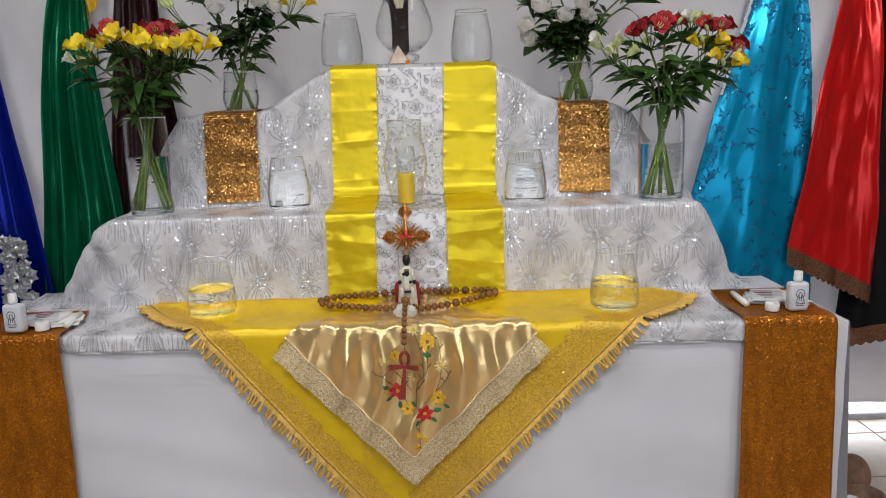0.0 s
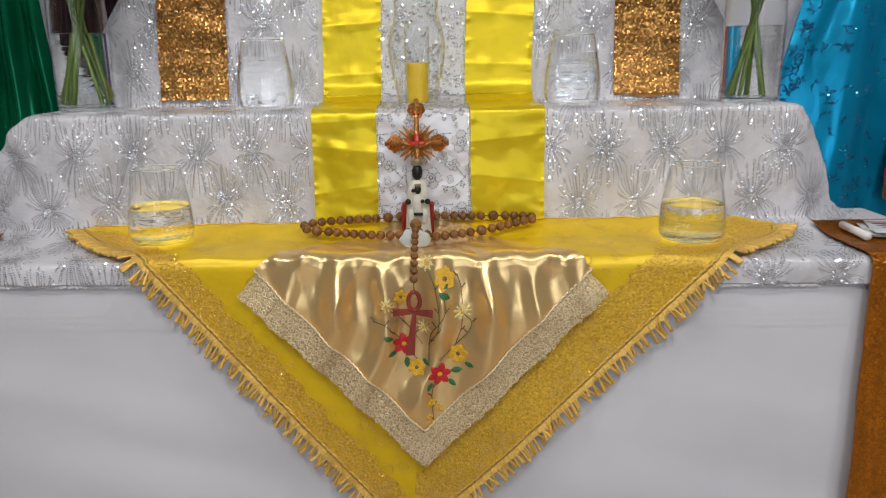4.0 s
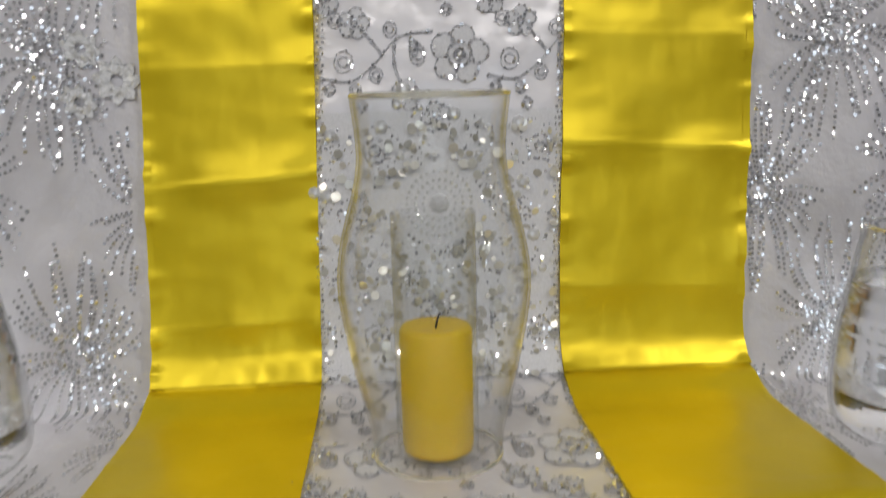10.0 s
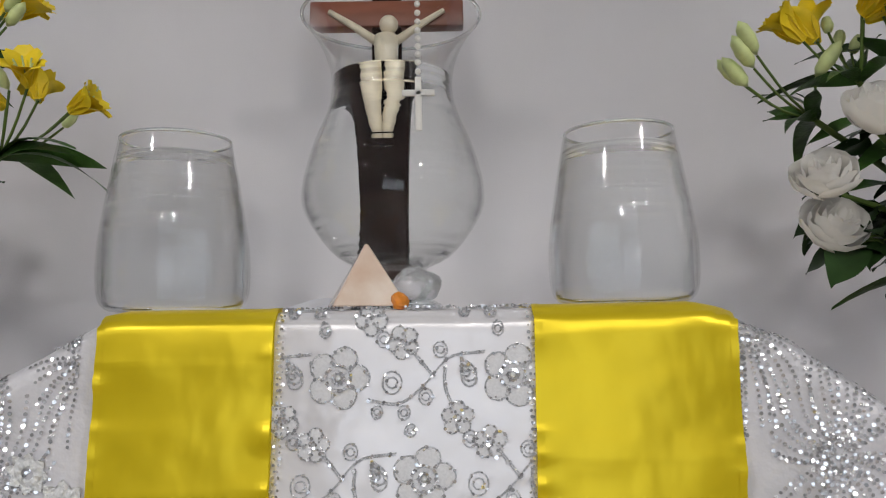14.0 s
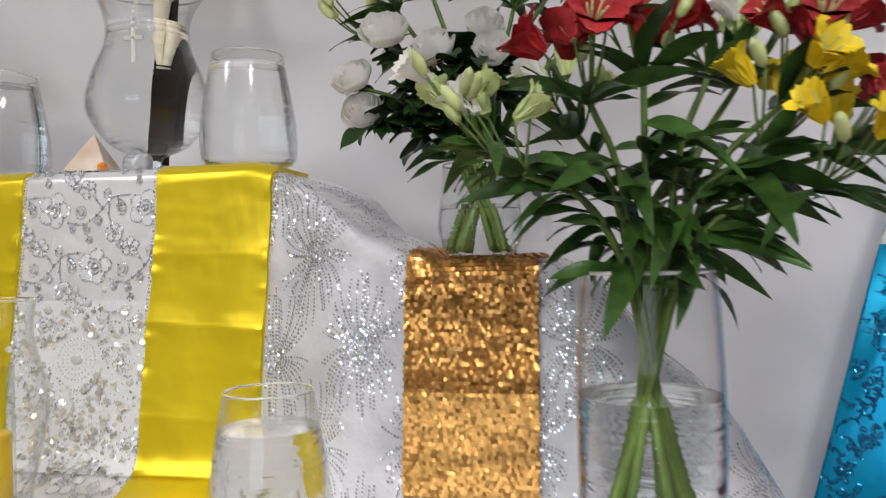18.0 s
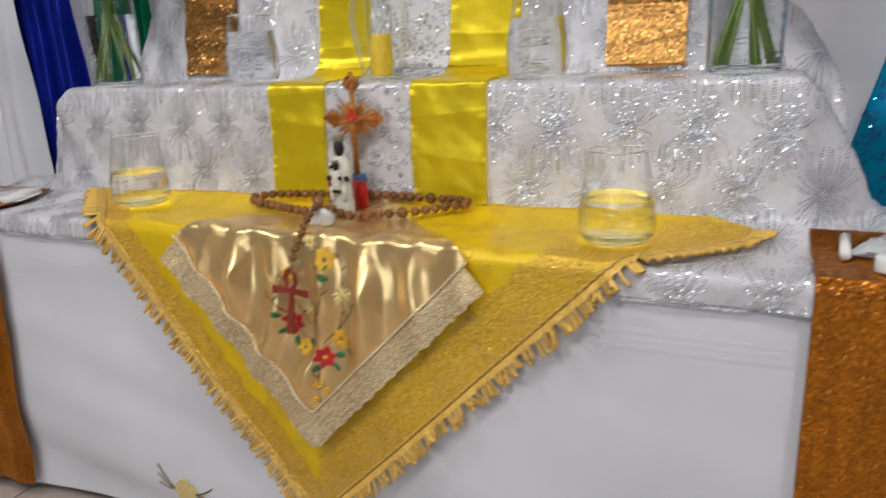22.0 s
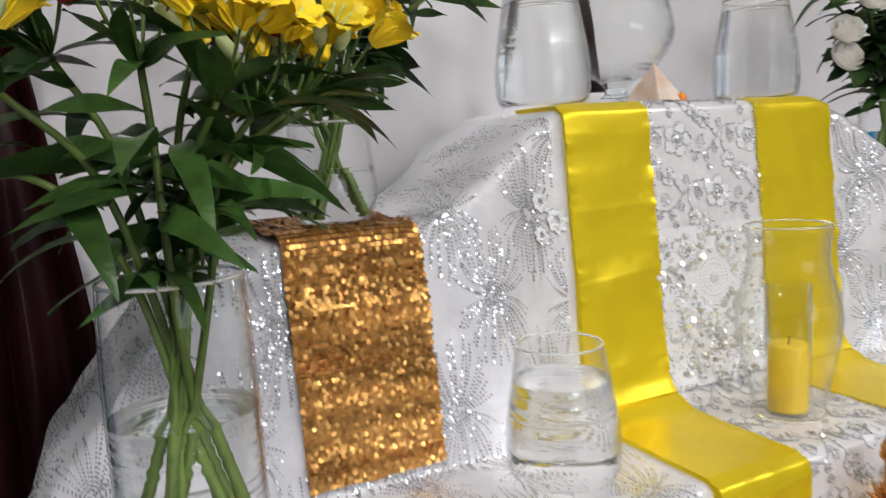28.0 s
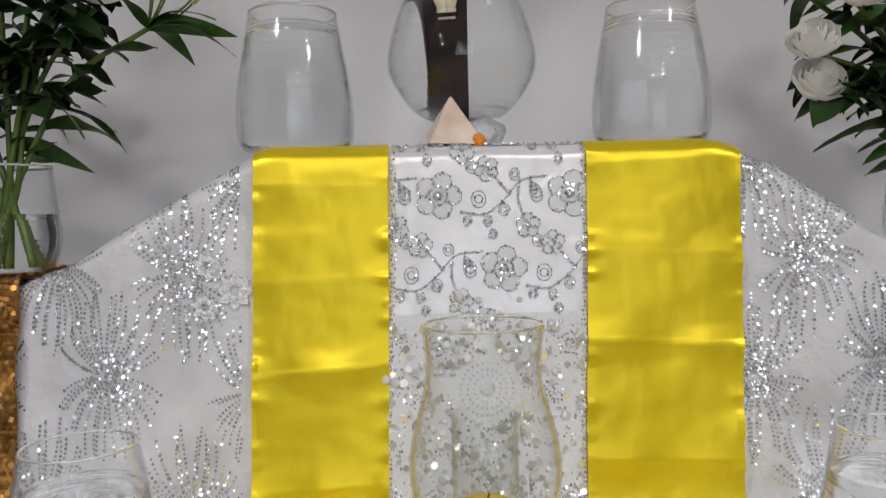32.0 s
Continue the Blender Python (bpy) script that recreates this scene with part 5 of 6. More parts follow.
def vessel(name, label, category, profile, wall, floor_t, level, at, group="", neat=False):
    v = thing(name, label, category, group, at=at)
    g = part("glass_wall", glass_shell(profile, wall, floor_t, bare=neat), M["glass"], v)
    g.visible_shadow = False
    if level and neat:
        floor_t = 0.0022
    bs = None if level and neat else part("glass_base", lathe([(0, 0.0008), (profile[2][0] - wall, 0.0012)] + [(radius_at(profile, floor_t * k / 4) - wall, floor_t * k / 4) for k in (1, 2, 3)] + [(0, floor_t * 0.75)], 36), M["baseglass"], v, "thick clear glass base")
    if neat and level < 0.09:
        bs = part("glass_base", lathe([(0, 0.001), (profile[2][0] * 0.9, 0.001), (radius_at(profile, 0.004) - wall, 0.004), (radius_at(profile, 0.010) - wall, 0.010), (radius_at(profile, 0.010) * 0.8, 0.0125), (0, 0.011)], 36), M["baseglass"], v, "thick clear glass base")
    if bs:
        bs.visible_shadow = False
    rb = bmesh.new()
    rr, rz_ = profile[-1][0] - wall * 0.5, profile[-1][1]
    tube(rb, [(rr * math.cos(2 * math.pi * k / 48), rr * math.sin(2 * math.pi * k / 48), rz_) for k in range(49)], wall * 0.8, n=6)
    rm = part("rim", rb, M["rimclear"], v, "rounded glass rim")
    rm.visible_shadow = False
    if level:
        w = part("water", water_body(profile, wall, floor_t, level, cup=0.006 if neat else 0.0, ring=0.0 if neat and level < 0.09 else 1.0), M["water"], v, "clear water")
        w.visible_shadow = False
    return v


def tumbler(k):
    return spline_profile([(0.046 * k, 0), (0.057 * k, 0.0035 * k), (0.0632 * k, 0.018 * k), (0.0628 * k, 0.058 * k), (0.054 * k, 0.115 * k), (0.0475 * k, 0.150 * k)])


for gx, gy, gz, k, lev, lb in ((-0.590, 1.977, TZ + 0.029, 1.0, 0.074, "clear stemless drinking glass half full of water on yellow shawl"),
                               (0.475, 1.925, TZ + 0.027, 1.0, 0.074, "clear stemless drinking glass half full of water on yellow shawl"),
                               (-0.403, 2.182, 1.001, 0.97, 0.112, "clear stemless glass of water on the lower step"),
                               (0.274, 2.168, 1.001, 0.97, 0.112, "clear stemless glass of water on the lower step"),
                               (-0.255, 2.412, 1.405, 1.02, 0.135, "clear stemless glass full of water on the top step"),
                               (0.143, 2.405, 1.405, 1.02, 0.135, "clear stemless glass full of water on the top step")):
    vessel("drinking_glass", lb, "glass", tumbler(k), 0.0018, 0.008, lev * k, (gx, gy, gz), "stemless glasses", True)

# footed bowl vase, and the crucifix behind it
BV = (-0.064, 2.492, 1.403)
bowl_prof = spline_profile([(0.050, 0), (0.046, 0.006), (0.020, 0.020), (0.022, 0.036), (0.058, 0.055), (0.086, 0.093), (0.091, 0.122), (0.080, 0.165), (0.064, 0.205), (0.062, 0.240), (0.074, 0.275), (0.092, 0.300)], 46)
bowl = vessel("bowl_vase", "clear footed glass bowl vase filled with water", "vase", bowl_prof, 0.0022, 0.040, 0.236, BV)
cru = thing("crucifix", "dark wooden crucifix with ivory figure leaning in the water vase", "crucifix")
cru.matrix_world = pose(-0.073, 2.526, 1.432, -8.0, 0, 0)
part("upright", box(0, 0.0, 0.210, 0.033, 0.014, 0.420, 0.0015), M["darkwood"], cru)
part("crossbar", box(0, -0.0015, 0.306, 0.172, 0.015, 0.032, 0.0015), M["armwood"], cru, "brown wooden crossbar")
fb = bmesh.new()
tube(fb, [(0.002, -0.015, 0.212), (0.0, -0.017, 0.232), (0.0, -0.016, 0.250), (0, -0.014, 0.272)], 0.0105, 0.0140, n=12)
for sx in (-1, 1):
    tube(fb, [(sx * 0.005, -0.015, 0.216), (sx * 0.0075 + 0.002, -0.021, 0.185), (sx * 0.005, -0.016, 0.160), (sx * 0.003, -0.014, 0.140)], 0.0072, 0.0038, n=8)
    tube(fb, [(sx * 0.010, -0.014, 0.268), (sx * 0.036, -0.013, 0.288), (sx * 0.064, -0.012, 0.307)], 0.0052, 0.0030, n=8)
tube(fb, [(-0.011, -0.017, 0.220), (0.0, -0.020, 0.214), (0.013, -0.017, 0.219), (0.016, -0.014, 0.200)], 0.0075, 0.0045, n=8)
bmesh.ops.create_uvsphere(fb, u_segments=14, v_segments=10, radius=0.0105, matrix=Matrix.Translation((0.003, -0.019, 0.286)))
part("figure", fb, M["ivory"], cru, "ivory coloured plain figure")
part("title_plate", box(0, -0.009, 0.352, 0.024, 0.003, 0.022, 0.0005), M["ivory"], cru)
ros = thing("white_rosary", "small white bead rosary hanging over the vase rim", "rosary", at=(BV[0] + 0.028, BV[1] - 0.076, BV[2] + 0.175))
bd = bmesh.new()
bmesh.ops.create_uvsphere(bd, u_segments=8, v_segments=6, radius=0.003)
bd_me = bpy.data.meshes.new("bead")
bd.to_mesh(bd_me)
bd.free()
for k in range(11):
    o = obj_mesh("bead", bd_me, M["wpetal"], ros)
    o.location = (0.0, -0.004 + 0.010 * sstep(0.05, 0.09, 0.045 + 0.0085 * k), 0.042 + 0.0085 * k)
part("cross_upright", box(0, -0.004, 0.012, 0.006, 0.003, 0.05, 0.001), M["wpetal"], ros)
part("cross_arm", box(0, -0.004, 0.022, 0.030, 0.003, 0.006, 0.001), M["wpetal"], ros)

# stone pyramid
py = thing("stone_pyramid", "small peach coloured polished stone pyramid on the top step", "ornament", at=(-0.083, 2.385, 1.406), rz=12)
b = bmesh.new()
base = [b.verts.new((sx * 0.031, sy * 0.031, 0)) for sx, sy in ((-1, -1), (1, -1), (1, 1), (-1, 1))]
tip = b.verts.new((0.001, 0, 0.056))
b.faces.new(base[::-1])
for k in range(4):
    b.faces.new((base[k], base[(k + 1) % 4], tip))
bmesh.ops.bevel(b, geom=b.edges[:], offset=0.0012, segments=1, affect="EDGES")
part("stone", b, M["calcite"], py, smooth=False)
am = bmesh.new()
bmesh.ops.create_icosphere(am, subdivisions=2, radius=0.008)
for vv_ in am.verts:
    vv_.co *= 1 + 0.3 * nz(*(vv_.co * 90))
bmesh.ops.translate(am, vec=(0.024, -0.028, 0.004), verts=am.verts)
part("orange_corner", am, M["amber"], py, "rough orange corner", smooth=False)

# candle in its glass chimney
cd = thing("candle", "yellow pillar candle in a clear glass cylinder", "candle", at=(-0.067, 2.172, 1.003))
part("wax", lathe([(0, 0.004), (0.0232, 0.004), (0.0240, 0.008), (0.0240, 0.086), (0.0224, 0.089), (0.012, 0.0875), (0, 0.087)], 36), M["wax"], cd)
wk = bmesh.new()
tube(wk, [(0, 0, 0.086), (0.001, 0, 0.092), (0.003, 0, 0.097)], 0.0008, n=5)
part("wick", wk, M["wick"], cd)
g = part("glass_cylinder", glass_shell([(0.026, 0), (0.0275, 0.002), (0.0275, 0.08), (0.0275, 0.164)], 0.0015, 0.003), M["glass"], cd, "clear glass cylinder")
g.visible_shadow = False
ch = thing("hurricane_glass", "tall curved clear glass chimney round the candle", "glass", at=(-0.067, 2.172, 1.003))
hp = spline_profile([(0.0435, 0.0), (0.045, 0.02), (0.055, 0.065), (0.0625, 0.112), (0.060, 0.145), (0.0495, 0.185), (0.0475, 0.208), (0.0505, 0.238)], 34)
g = part("chimney", lathe([(r, z) for r, z in hp] + [(r - 0.0018, z) for r, z in hp[::-1]] + [hp[0]], 48), M["glass"], ch)
g.visible_shadow = False
rb = bmesh.new()
tube(rb, [(0.0497 * math.cos(2 * math.pi * k / 48), 0.0497 * math.sin(2 * math.pi * k / 48), 0.238) for k in range(49)], 0.0013, n=6)
g = part("rim", rb, M["rimglass"], ch, "rounded pale yellow glass rim")
g.visible_shadow = False
rb = bmesh.new()
tube(rb, [(0.0428 * math.cos(2 * math.pi * k / 48), 0.0428 * math.sin(2 * math.pi * k / 48), 0.0015) for k in range(49)], 0.0013, n=6)
g = part("foot_rim", rb, M["rimglass"], ch, "rounded glass foot rim")
g.visible_shadow = False

# ---- flowers ----
def leaf_mesh(name, ln, wd, droop, fold):
    vs, fs = [], []
    n = 9
    for k in range(n):
        u = k / (n - 1)
        w = wd * math.sin(math.pi * min(1, 0.04 + u * 0.95)) ** 0.75 * (1 - 0.35 * u)
        z = -droop * u * u
        for e in (-1, 0, 1):
            vs.append((ln * u * (1 - 0.25 * droop / ln * u), e * w, z + (fold * w if e else 0) + 0.003 * math.sin(u * 7) * e))
    for k in range(n - 1):
        for e in range(2):
            a = 3 * k + e
            fs.append((a, a + 3, a + 4, a + 1))
    me = bpy.data.meshes.new(name)
    me.from_pydata(vs, [], fs)
    me.update()
    return me


LEAVES = [leaf_mesh("leaf", 0.095, 0.0130, 0.035, 0.30), leaf_mesh("leaf", 0.112, 0.0145, 0.062, 0.25), leaf_mesh("leaf", 0.078, 0.0118, 0.015, 0.35), leaf_mesh("leaf", 0.125, 0.0160, 0.080, 0.22)]
ROSELEAVES = [leaf_mesh("leaf", 0.044, 0.0155, 0.010, 0.22), leaf_mesh("leaf", 0.055, 0.0185, 0.016, 0.25), leaf_mesh("leaf", 0.050, 0.0165, 0.022, 0.3)]


def petal_into(bm, ln, wd, open_, curl_, rz, z0=0.0):
    n = 9
    rows_ = []
    for k in range(n):
        u = k / (n - 1)
        w = wd * math.sin(math.pi * min(1, 0.08 + 0.84 * u ** 1.25)) ** 0.6
        ang = open_ * u + curl_ * u * u
        r = ln * u * math.sin(ang * 0.8)
        z = ln * u * math.cos(ang * 0.8) + z0
        row = []
        for e in (-1, -0.55, 0, 0.55, 1):
            x, y = r + 0.003 - 0.125 * w * e * e + ln * 0.030 * u * math.sin(9 * u + 4 * e + 3 * rz), e * w
            row.append(bm.verts.new((x * math.cos(rz) - y * math.sin(rz), x * math.sin(rz) + y * math.cos(rz), z + 0.16 * w * e * e + ln * 0.034 * u * math.sin(5 * e + 4 * rz))))
        rows_.append(row)
    for a, c in zip(rows_, rows_[1:]):
        for e in range(4):
            bm.faces.new((a[e], a[e + 1], c[e + 1], c[e]))


def lily_mesh(size, open_, broad=1.0):
    bm = bmesh.new()
    for k in range(3):
        petal_into(bm, size, size * 0.31 * broad, open_, 0.38, 2 * math.pi * k / 3)
    for k in range(3):
        petal_into(bm, size * 0.95, size * 0.24 * broad, open_ * 0.8, 0.3, 2 * math.pi * (k + 0.5) / 3, 0.002)
    me = bpy.data.meshes.new("bloom")
    bm.to_mesh(me)
    bm.free()
    return me


def stamen_mesh(size):
    """Thin curved filaments that rise from the bloom's throat."""
    bm = bmesh.new()
    for k in range(6):
        c = k * 1.05
        d = Vector((math.cos(c), math.sin(c), 0))
        tube(bm, [d * 0.002, d * 0.004 + Vector((0, 0, size * 0.35)), d * size * 0.22 + Vector((0, 0, size * 0.68))], 0.0006, 0.0009, n=4)
    me = bpy.data.meshes.new("stamens")
    bm.to_mesh(me)
    bm.free()
    return me


def rose_mesh(size):
    """Cupped, ruffled petals that wrap a closed heart."""
    bm = bmesh.new()
    rr = random.Random(6)
    for ring, (cnt, rad, hi) in enumerate(((2, 0.16, 1.28), (3, 0.30, 1.30), (3, 0.46, 1.27), (4, 0.62, 1.20), (5, 0.80, 1.08), (5, 0.98, 0.92))):
        for k in range(cnt):
            mid = 2 * math.pi * k / cnt + ring * 1.1 + rr.uniform(-0.2, 0.2)
            tall, lean = hi * rr.uniform(0.92, 1.06), rr.uniform(-0.05, 0.16)
            rows_ = []
            for i in range(8):
                t = i / 7
                row = []
                for e in (-1, -0.6, -0.2, 0.2, 0.6, 1):
                    bulge = math.sin(math.pi * (0.10 + 0.52 * t)) ** 0.8 + lean * t * t
                    r = size * rad * bulge * (1 + 0.05 * e) + size * 0.035 * t * math.sin(5 * e + ring * 2 + k)
                    an = mid + e * math.pi / cnt * 1.35 * math.sin(math.pi * min(0.32 + t * 0.4, 0.72))
                    z = size * tall * t * (1 - 0.17 * e * e) + size * 0.03 * t * math.sin(7 * e + k + ring)
                    row.append(bm.verts.new((r * math.cos(an), r * math.sin(an), z)))
                rows_.append(row)
            for p, q in zip(rows_, rows_[1:]):
                for e in range(5):
                    bm.faces.new((p[e], p[e + 1], q[e + 1], q[e]))
    bmesh.ops.create_uvsphere(bm, u_segments=14, v_segments=10, radius=size * 0.42, matrix=Matrix.Translation((0, 0, size * 0.36)))
    me = bpy.data.meshes.new("rose")
    bm.to_mesh(me)
    bm.free()
    return me


LILIES = {c: [lily_mesh(0.040, 0.32, 1.1), lily_mesh(0.038, 0.46, 1.1), lily_mesh(0.037, 0.18)] for c in "ygw"}
LILIES["r"] = [lily_mesh(0.034, 0.68, 1.45), lily_mesh(0.033, 0.88, 1.50), lily_mesh(0.035, 0.42, 1.35)]
STAMENS = stamen_mesh(0.038)
BUD = lathe([(0, 0), (0.005, 0.006), (0.0065, 0.016), (0.005, 0.026), (0, 0.032)], 8)
BUD_ME = bpy.data.meshes.new("bud")
BUD.to_mesh(BUD_ME)
BUD.free()
ROSE = rose_mesh(0.027)


def place(ob, p, direction, spin, scale=1.0):
    ob.matrix_local = Matrix.Translation(p) @ Vector(direction).normalized().to_track_quat("Z", "Y").to_matrix().to_4x4() @ pose(0, 0, 0, 0, 0, spin) @ Matrix.Diagonal((scale, scale, scale, 1))


def umbel_stalk(bq, a, b_):
    """Thin flower stalk that rises from the end of a stem to a bloom."""
    b = bmesh.new()
    tube(b, smooth_path([a, a * 0.45 + b_ * 0.55 + Vector((0, 0, -0.006)), b_], 6), 0.0014, 0.0012, n=5)
    part("flower_stalk", b, M["stem"], bq)


def leaf_at(bq, me, material, p, d, twist, sc):
    lf = obj_mesh("leaf", me, material, bq)
    lf.matrix_local = Matrix.Translation(p) @ d.to_track_quat("X", "Z").to_matrix().to_4x4() @ pose(0, 0, 0, twist, 0, 0) @ Matrix.Diagonal((sc, sc, sc, 1))


def bouquet(label, at, neck, base_r, neck_r, heads, seed, along=3, low=6, size=1.0):
    """heads: (dx, dy, height, kind); stems cross in the water and fan out above the neck.
    along: leaves on each stem; low: long leaves round the neck; size: scale of the long leaves."""
    rng = random.Random(seed)
    bq = thing("flower_bouquet", label, "flowers", "bouquets", at=at)
    for dx, dy, hz, kind in heads:
        ang = math.atan2(dy, dx) + math.pi + rng.uniform(-0.5, 0.5)
        foot = Vector((base_r * rng.uniform(0.35, 0.95) * math.cos(ang), base_r * rng.uniform(0.35, 0.95) * math.sin(ang), 0.013))
        reach = math.hypot(dx, dy) or 0.01
        nk = Vector((dx / reach * neck_r * rng.uniform(0.1, 0.8), dy / reach * neck_r * rng.uniform(0.1, 0.8), neck))
        head = Vector((dx, dy, hz))
        rosy = kind == "w"
        end = head if rosy else head + Vector((-dx * 0.18, -dy * 0.18, -0.052))
        mid = nk * 0.5 + end * 0.5 + Vector((dx * -0.08, dy * -0.08, 0.02))
        path = smooth_path([foot, (foot + nk) / 2, nk, mid, end], 22)
        b = bmesh.new()
        tube(b, path, 0.0039, 0.0024 if rosy else 0.0029, n=7)
        part("stem", b, M["stem"], bq)
        rise = (path[-1] - path[-4]).normalized()
        if rosy:
            for k in range(3 + along):
                az, t = rng.uniform(0, 6.3), rng.uniform(0.66, 0.97)
                p = path[int(t * 21)]
                d = Vector((math.cos(az), math.sin(az), rng.uniform(-0.35, 0.5))).normalized()
                stalk_end = p + d * 0.022
                b = bmesh.new()
                tube(b, [p, p + d * 0.012 + Vector((0, 0, 0.002)), stalk_end], 0.0009, n=4)
                part("leaf_stalk", b, M["stem"], bq)
                side = d.cross(Vector((0, 0, 1))).normalized()
                for dd, sc in ((d, 1.0), (d * 0.35 + side, 0.8), (d * 0.35 - side, 0.8)):
                    leaf_at(bq, rng.choice(ROSELEAVES), M["leafdark"], stalk_end, dd.normalized(), rng.uniform(-35, 35), sc * rng.uniform(0.9, 1.25))
            face = Vector((dx * 2 + rng.uniform(-0.3, 0.3), -0.75, 0.55 + rng.uniform(-0.2, 0.35)))
            place(obj_mesh("rose", ROSE, M["wpetal"], bq, "white rose bloom"), head, face, rng.uniform(0, 360), rng.uniform(0.88, 1.12))
            for k in range(4):
                az = 1.57 * k
                d = (Vector((math.cos(az), math.sin(az), 0)) - face.normalized() * 0.3).normalized()
                leaf_at(bq, ROSELEAVES[0], M["leafdark"], head, d, rng.uniform(-30, 30), rng.uniform(0.45, 0.6))
            continue
        for k in range(along):
            p = path[min(int(rng.uniform(0.52, 0.93) * 21), 21)]
            az = rng.uniform(0, 6.3)
            d = (Vector((math.cos(az), math.sin(az), 0)) + rise * rng.uniform(-0.1, 0.9)).normalized()
            leaf_at(bq, rng.choice(LEAVES), M["leaf"], p, d, rng.uniform(-60, 60), size * rng.uniform(0.55, 1.0))
        for k in range(7):
            az = 0.898 * k + rng.uniform(-0.4, 0.4)
            d = (Vector((math.cos(az), math.sin(az), 0)) + rise * rng.uniform(0.3, 1.7)).normalized()
            leaf_at(bq, rng.choice(LEAVES), M["leaf"], path[-1], d, rng.uniform(-60, 60), size * rng.uniform(0.55, 0.9))
        for k in range({"g": 3, "b": 0}.get(kind, 4)):
            az = 1.571 * k + rng.uniform(-0.5, 0.5)
            out = 0.026 if kind != "g" else 0.018
            p = head + Vector((out * math.cos(az), out * math.sin(az) - 0.006, rng.uniform(-0.016, 0.010)))
            d = Vector((0.9 * math.cos(az) + dx, 0.9 * math.sin(az) - 0.35, rng.uniform(0.5, 1.1)))
            umbel_stalk(bq, path[-1], p)
            if kind == "g":
                pale = k < 2
                place(obj_mesh("bloom", LILIES["g" if pale else "w"][2], M["gpetal"] if pale else M["wpetal"], bq), p, d, rng.uniform(0, 360), 0.95)
                continue
            bl = obj_mesh("bloom", LILIES[kind][k % 3], M["ypetal"] if kind == "y" else M["rpetal"], bq)
            place(bl, p, d, rng.uniform(0, 360), rng.uniform(0.85, 1.1))
            place(obj_mesh("stamens", STAMENS, M["gpetal"], bq), p, d, rng.uniform(0, 360))
        for k in range(5 if kind == "b" else 3):
            az = rng.uniform(0, 6.3)
            p = head + Vector((0.030 * math.cos(az), 0.030 * math.sin(az), rng.uniform(-0.02, 0.012)))
            umbel_stalk(bq, path[-1], p)
            place(obj_mesh("bud", BUD_ME, M["gpetal"], bq), p, (math.cos(az), math.sin(az), 1.2), 0, 1.15 if kind == "b" else 0.9)
    for k in range(low):
        az = rng.uniform(0, 6.3)
        p = Vector((rng.gauss(0, 0.022), rng.gauss(0, 0.018), neck + rng.uniform(0.02, 0.12)))
        d = Vector((math.cos(az), math.sin(az), rng.uniform(-0.1, 0.7))).normalized()
        leaf_at(bq, rng.choice(LEAVES), M["leaf"], p, d, rng.uniform(-60, 60), size * rng.uniform(0.7, 1.0))
    return bq


VL, VR = (-0.786, 2.155, 1.002), (0.650, 2.125, 1.002)
tall_l = spline_profile([(0.049, 0), (0.0585, 0.004), (0.0595, 0.06), (0.060, 0.15), (0.0585, 0.22), (0.056, 0.268)])
tall_r = spline_profile([(0.052, 0), (0.0615, 0.004), (0.0625, 0.06), (0.0635, 0.15), (0.061, 0.22), (0.057, 0.262)])
vessel("glass_vase", "tall clear glass vase with green stems in water", "vase", tall_l, 0.0022, 0.010, 0.160, VL, "tall vases")
vessel("glass_vase", "tall clear glass vase with green stems in water", "vase", tall_r, 0.0022, 0.010, 0.156, VR, "tall vases")
SVL, SVR = (-0.570, 2.395, 1.2745), (0.462, 2.395, 1.2745)
small_p = spline_profile([(0.036, 0), (0.044, 0.003), (0.0535, 0.032), (0.0540, 0.052), (0.0495, 0.088), (0.0470, 0.120)])
vessel("bud_vase", "small rounded clear glass vase with stems in water", "vase", small_p, 0.0018, 0.006, 0.068, SVL, "small vases")
vessel("bud_vase", "small rounded clear glass vase with stems in water", "vase", small_p, 0.0018, 0.006, 0.068, SVR, "small vases")

bouquet("mixed bouquet of yellow and red alstroemeria with long green leaves", VL, 0.262, 0.051, 0.040,
        ((-0.12, -0.03, 0.462, "y"), (-0.01, -0.04, 0.477, "y"), (0.05, -0.05, 0.452, "y"), (0.085, -0.03, 0.442, "y"), (0.125, -0.02, 0.447, "y"), (0.160, 0.02, 0.452, "y"),
         (-0.08, 0.03, 0.492, "r"), (0.05, 0.04, 0.502, "r"), (-0.16, 0.03, 0.422, "g"), (0.10, 0.05, 0.462, "r")), 11, 7, 22, 1.05)
bouquet("mixed bouquet of red, white and yellow alstroemeria with long leaves", VR, 0.256, 0.048, 0.042,
        ((-0.055, -0.045, 0.455, "r"), (0.0, -0.01, 0.476, "r"), (0.135, -0.01, 0.451, "r"), (0.185, 0.01, 0.411, "r"), (0.155, -0.04, 0.376, "y"), (0.11, -0.03, 0.411, "y"),
         (0.07, 0.02, 0.486, "g"), (-0.165, -0.02, 0.425, "g"), (-0.125, -0.04, 0.400, "g"), (0.10, 0.04, 0.476, "g"), (-0.070, 0.045, 0.440, "g")), 17, 9, 14, 1.0)
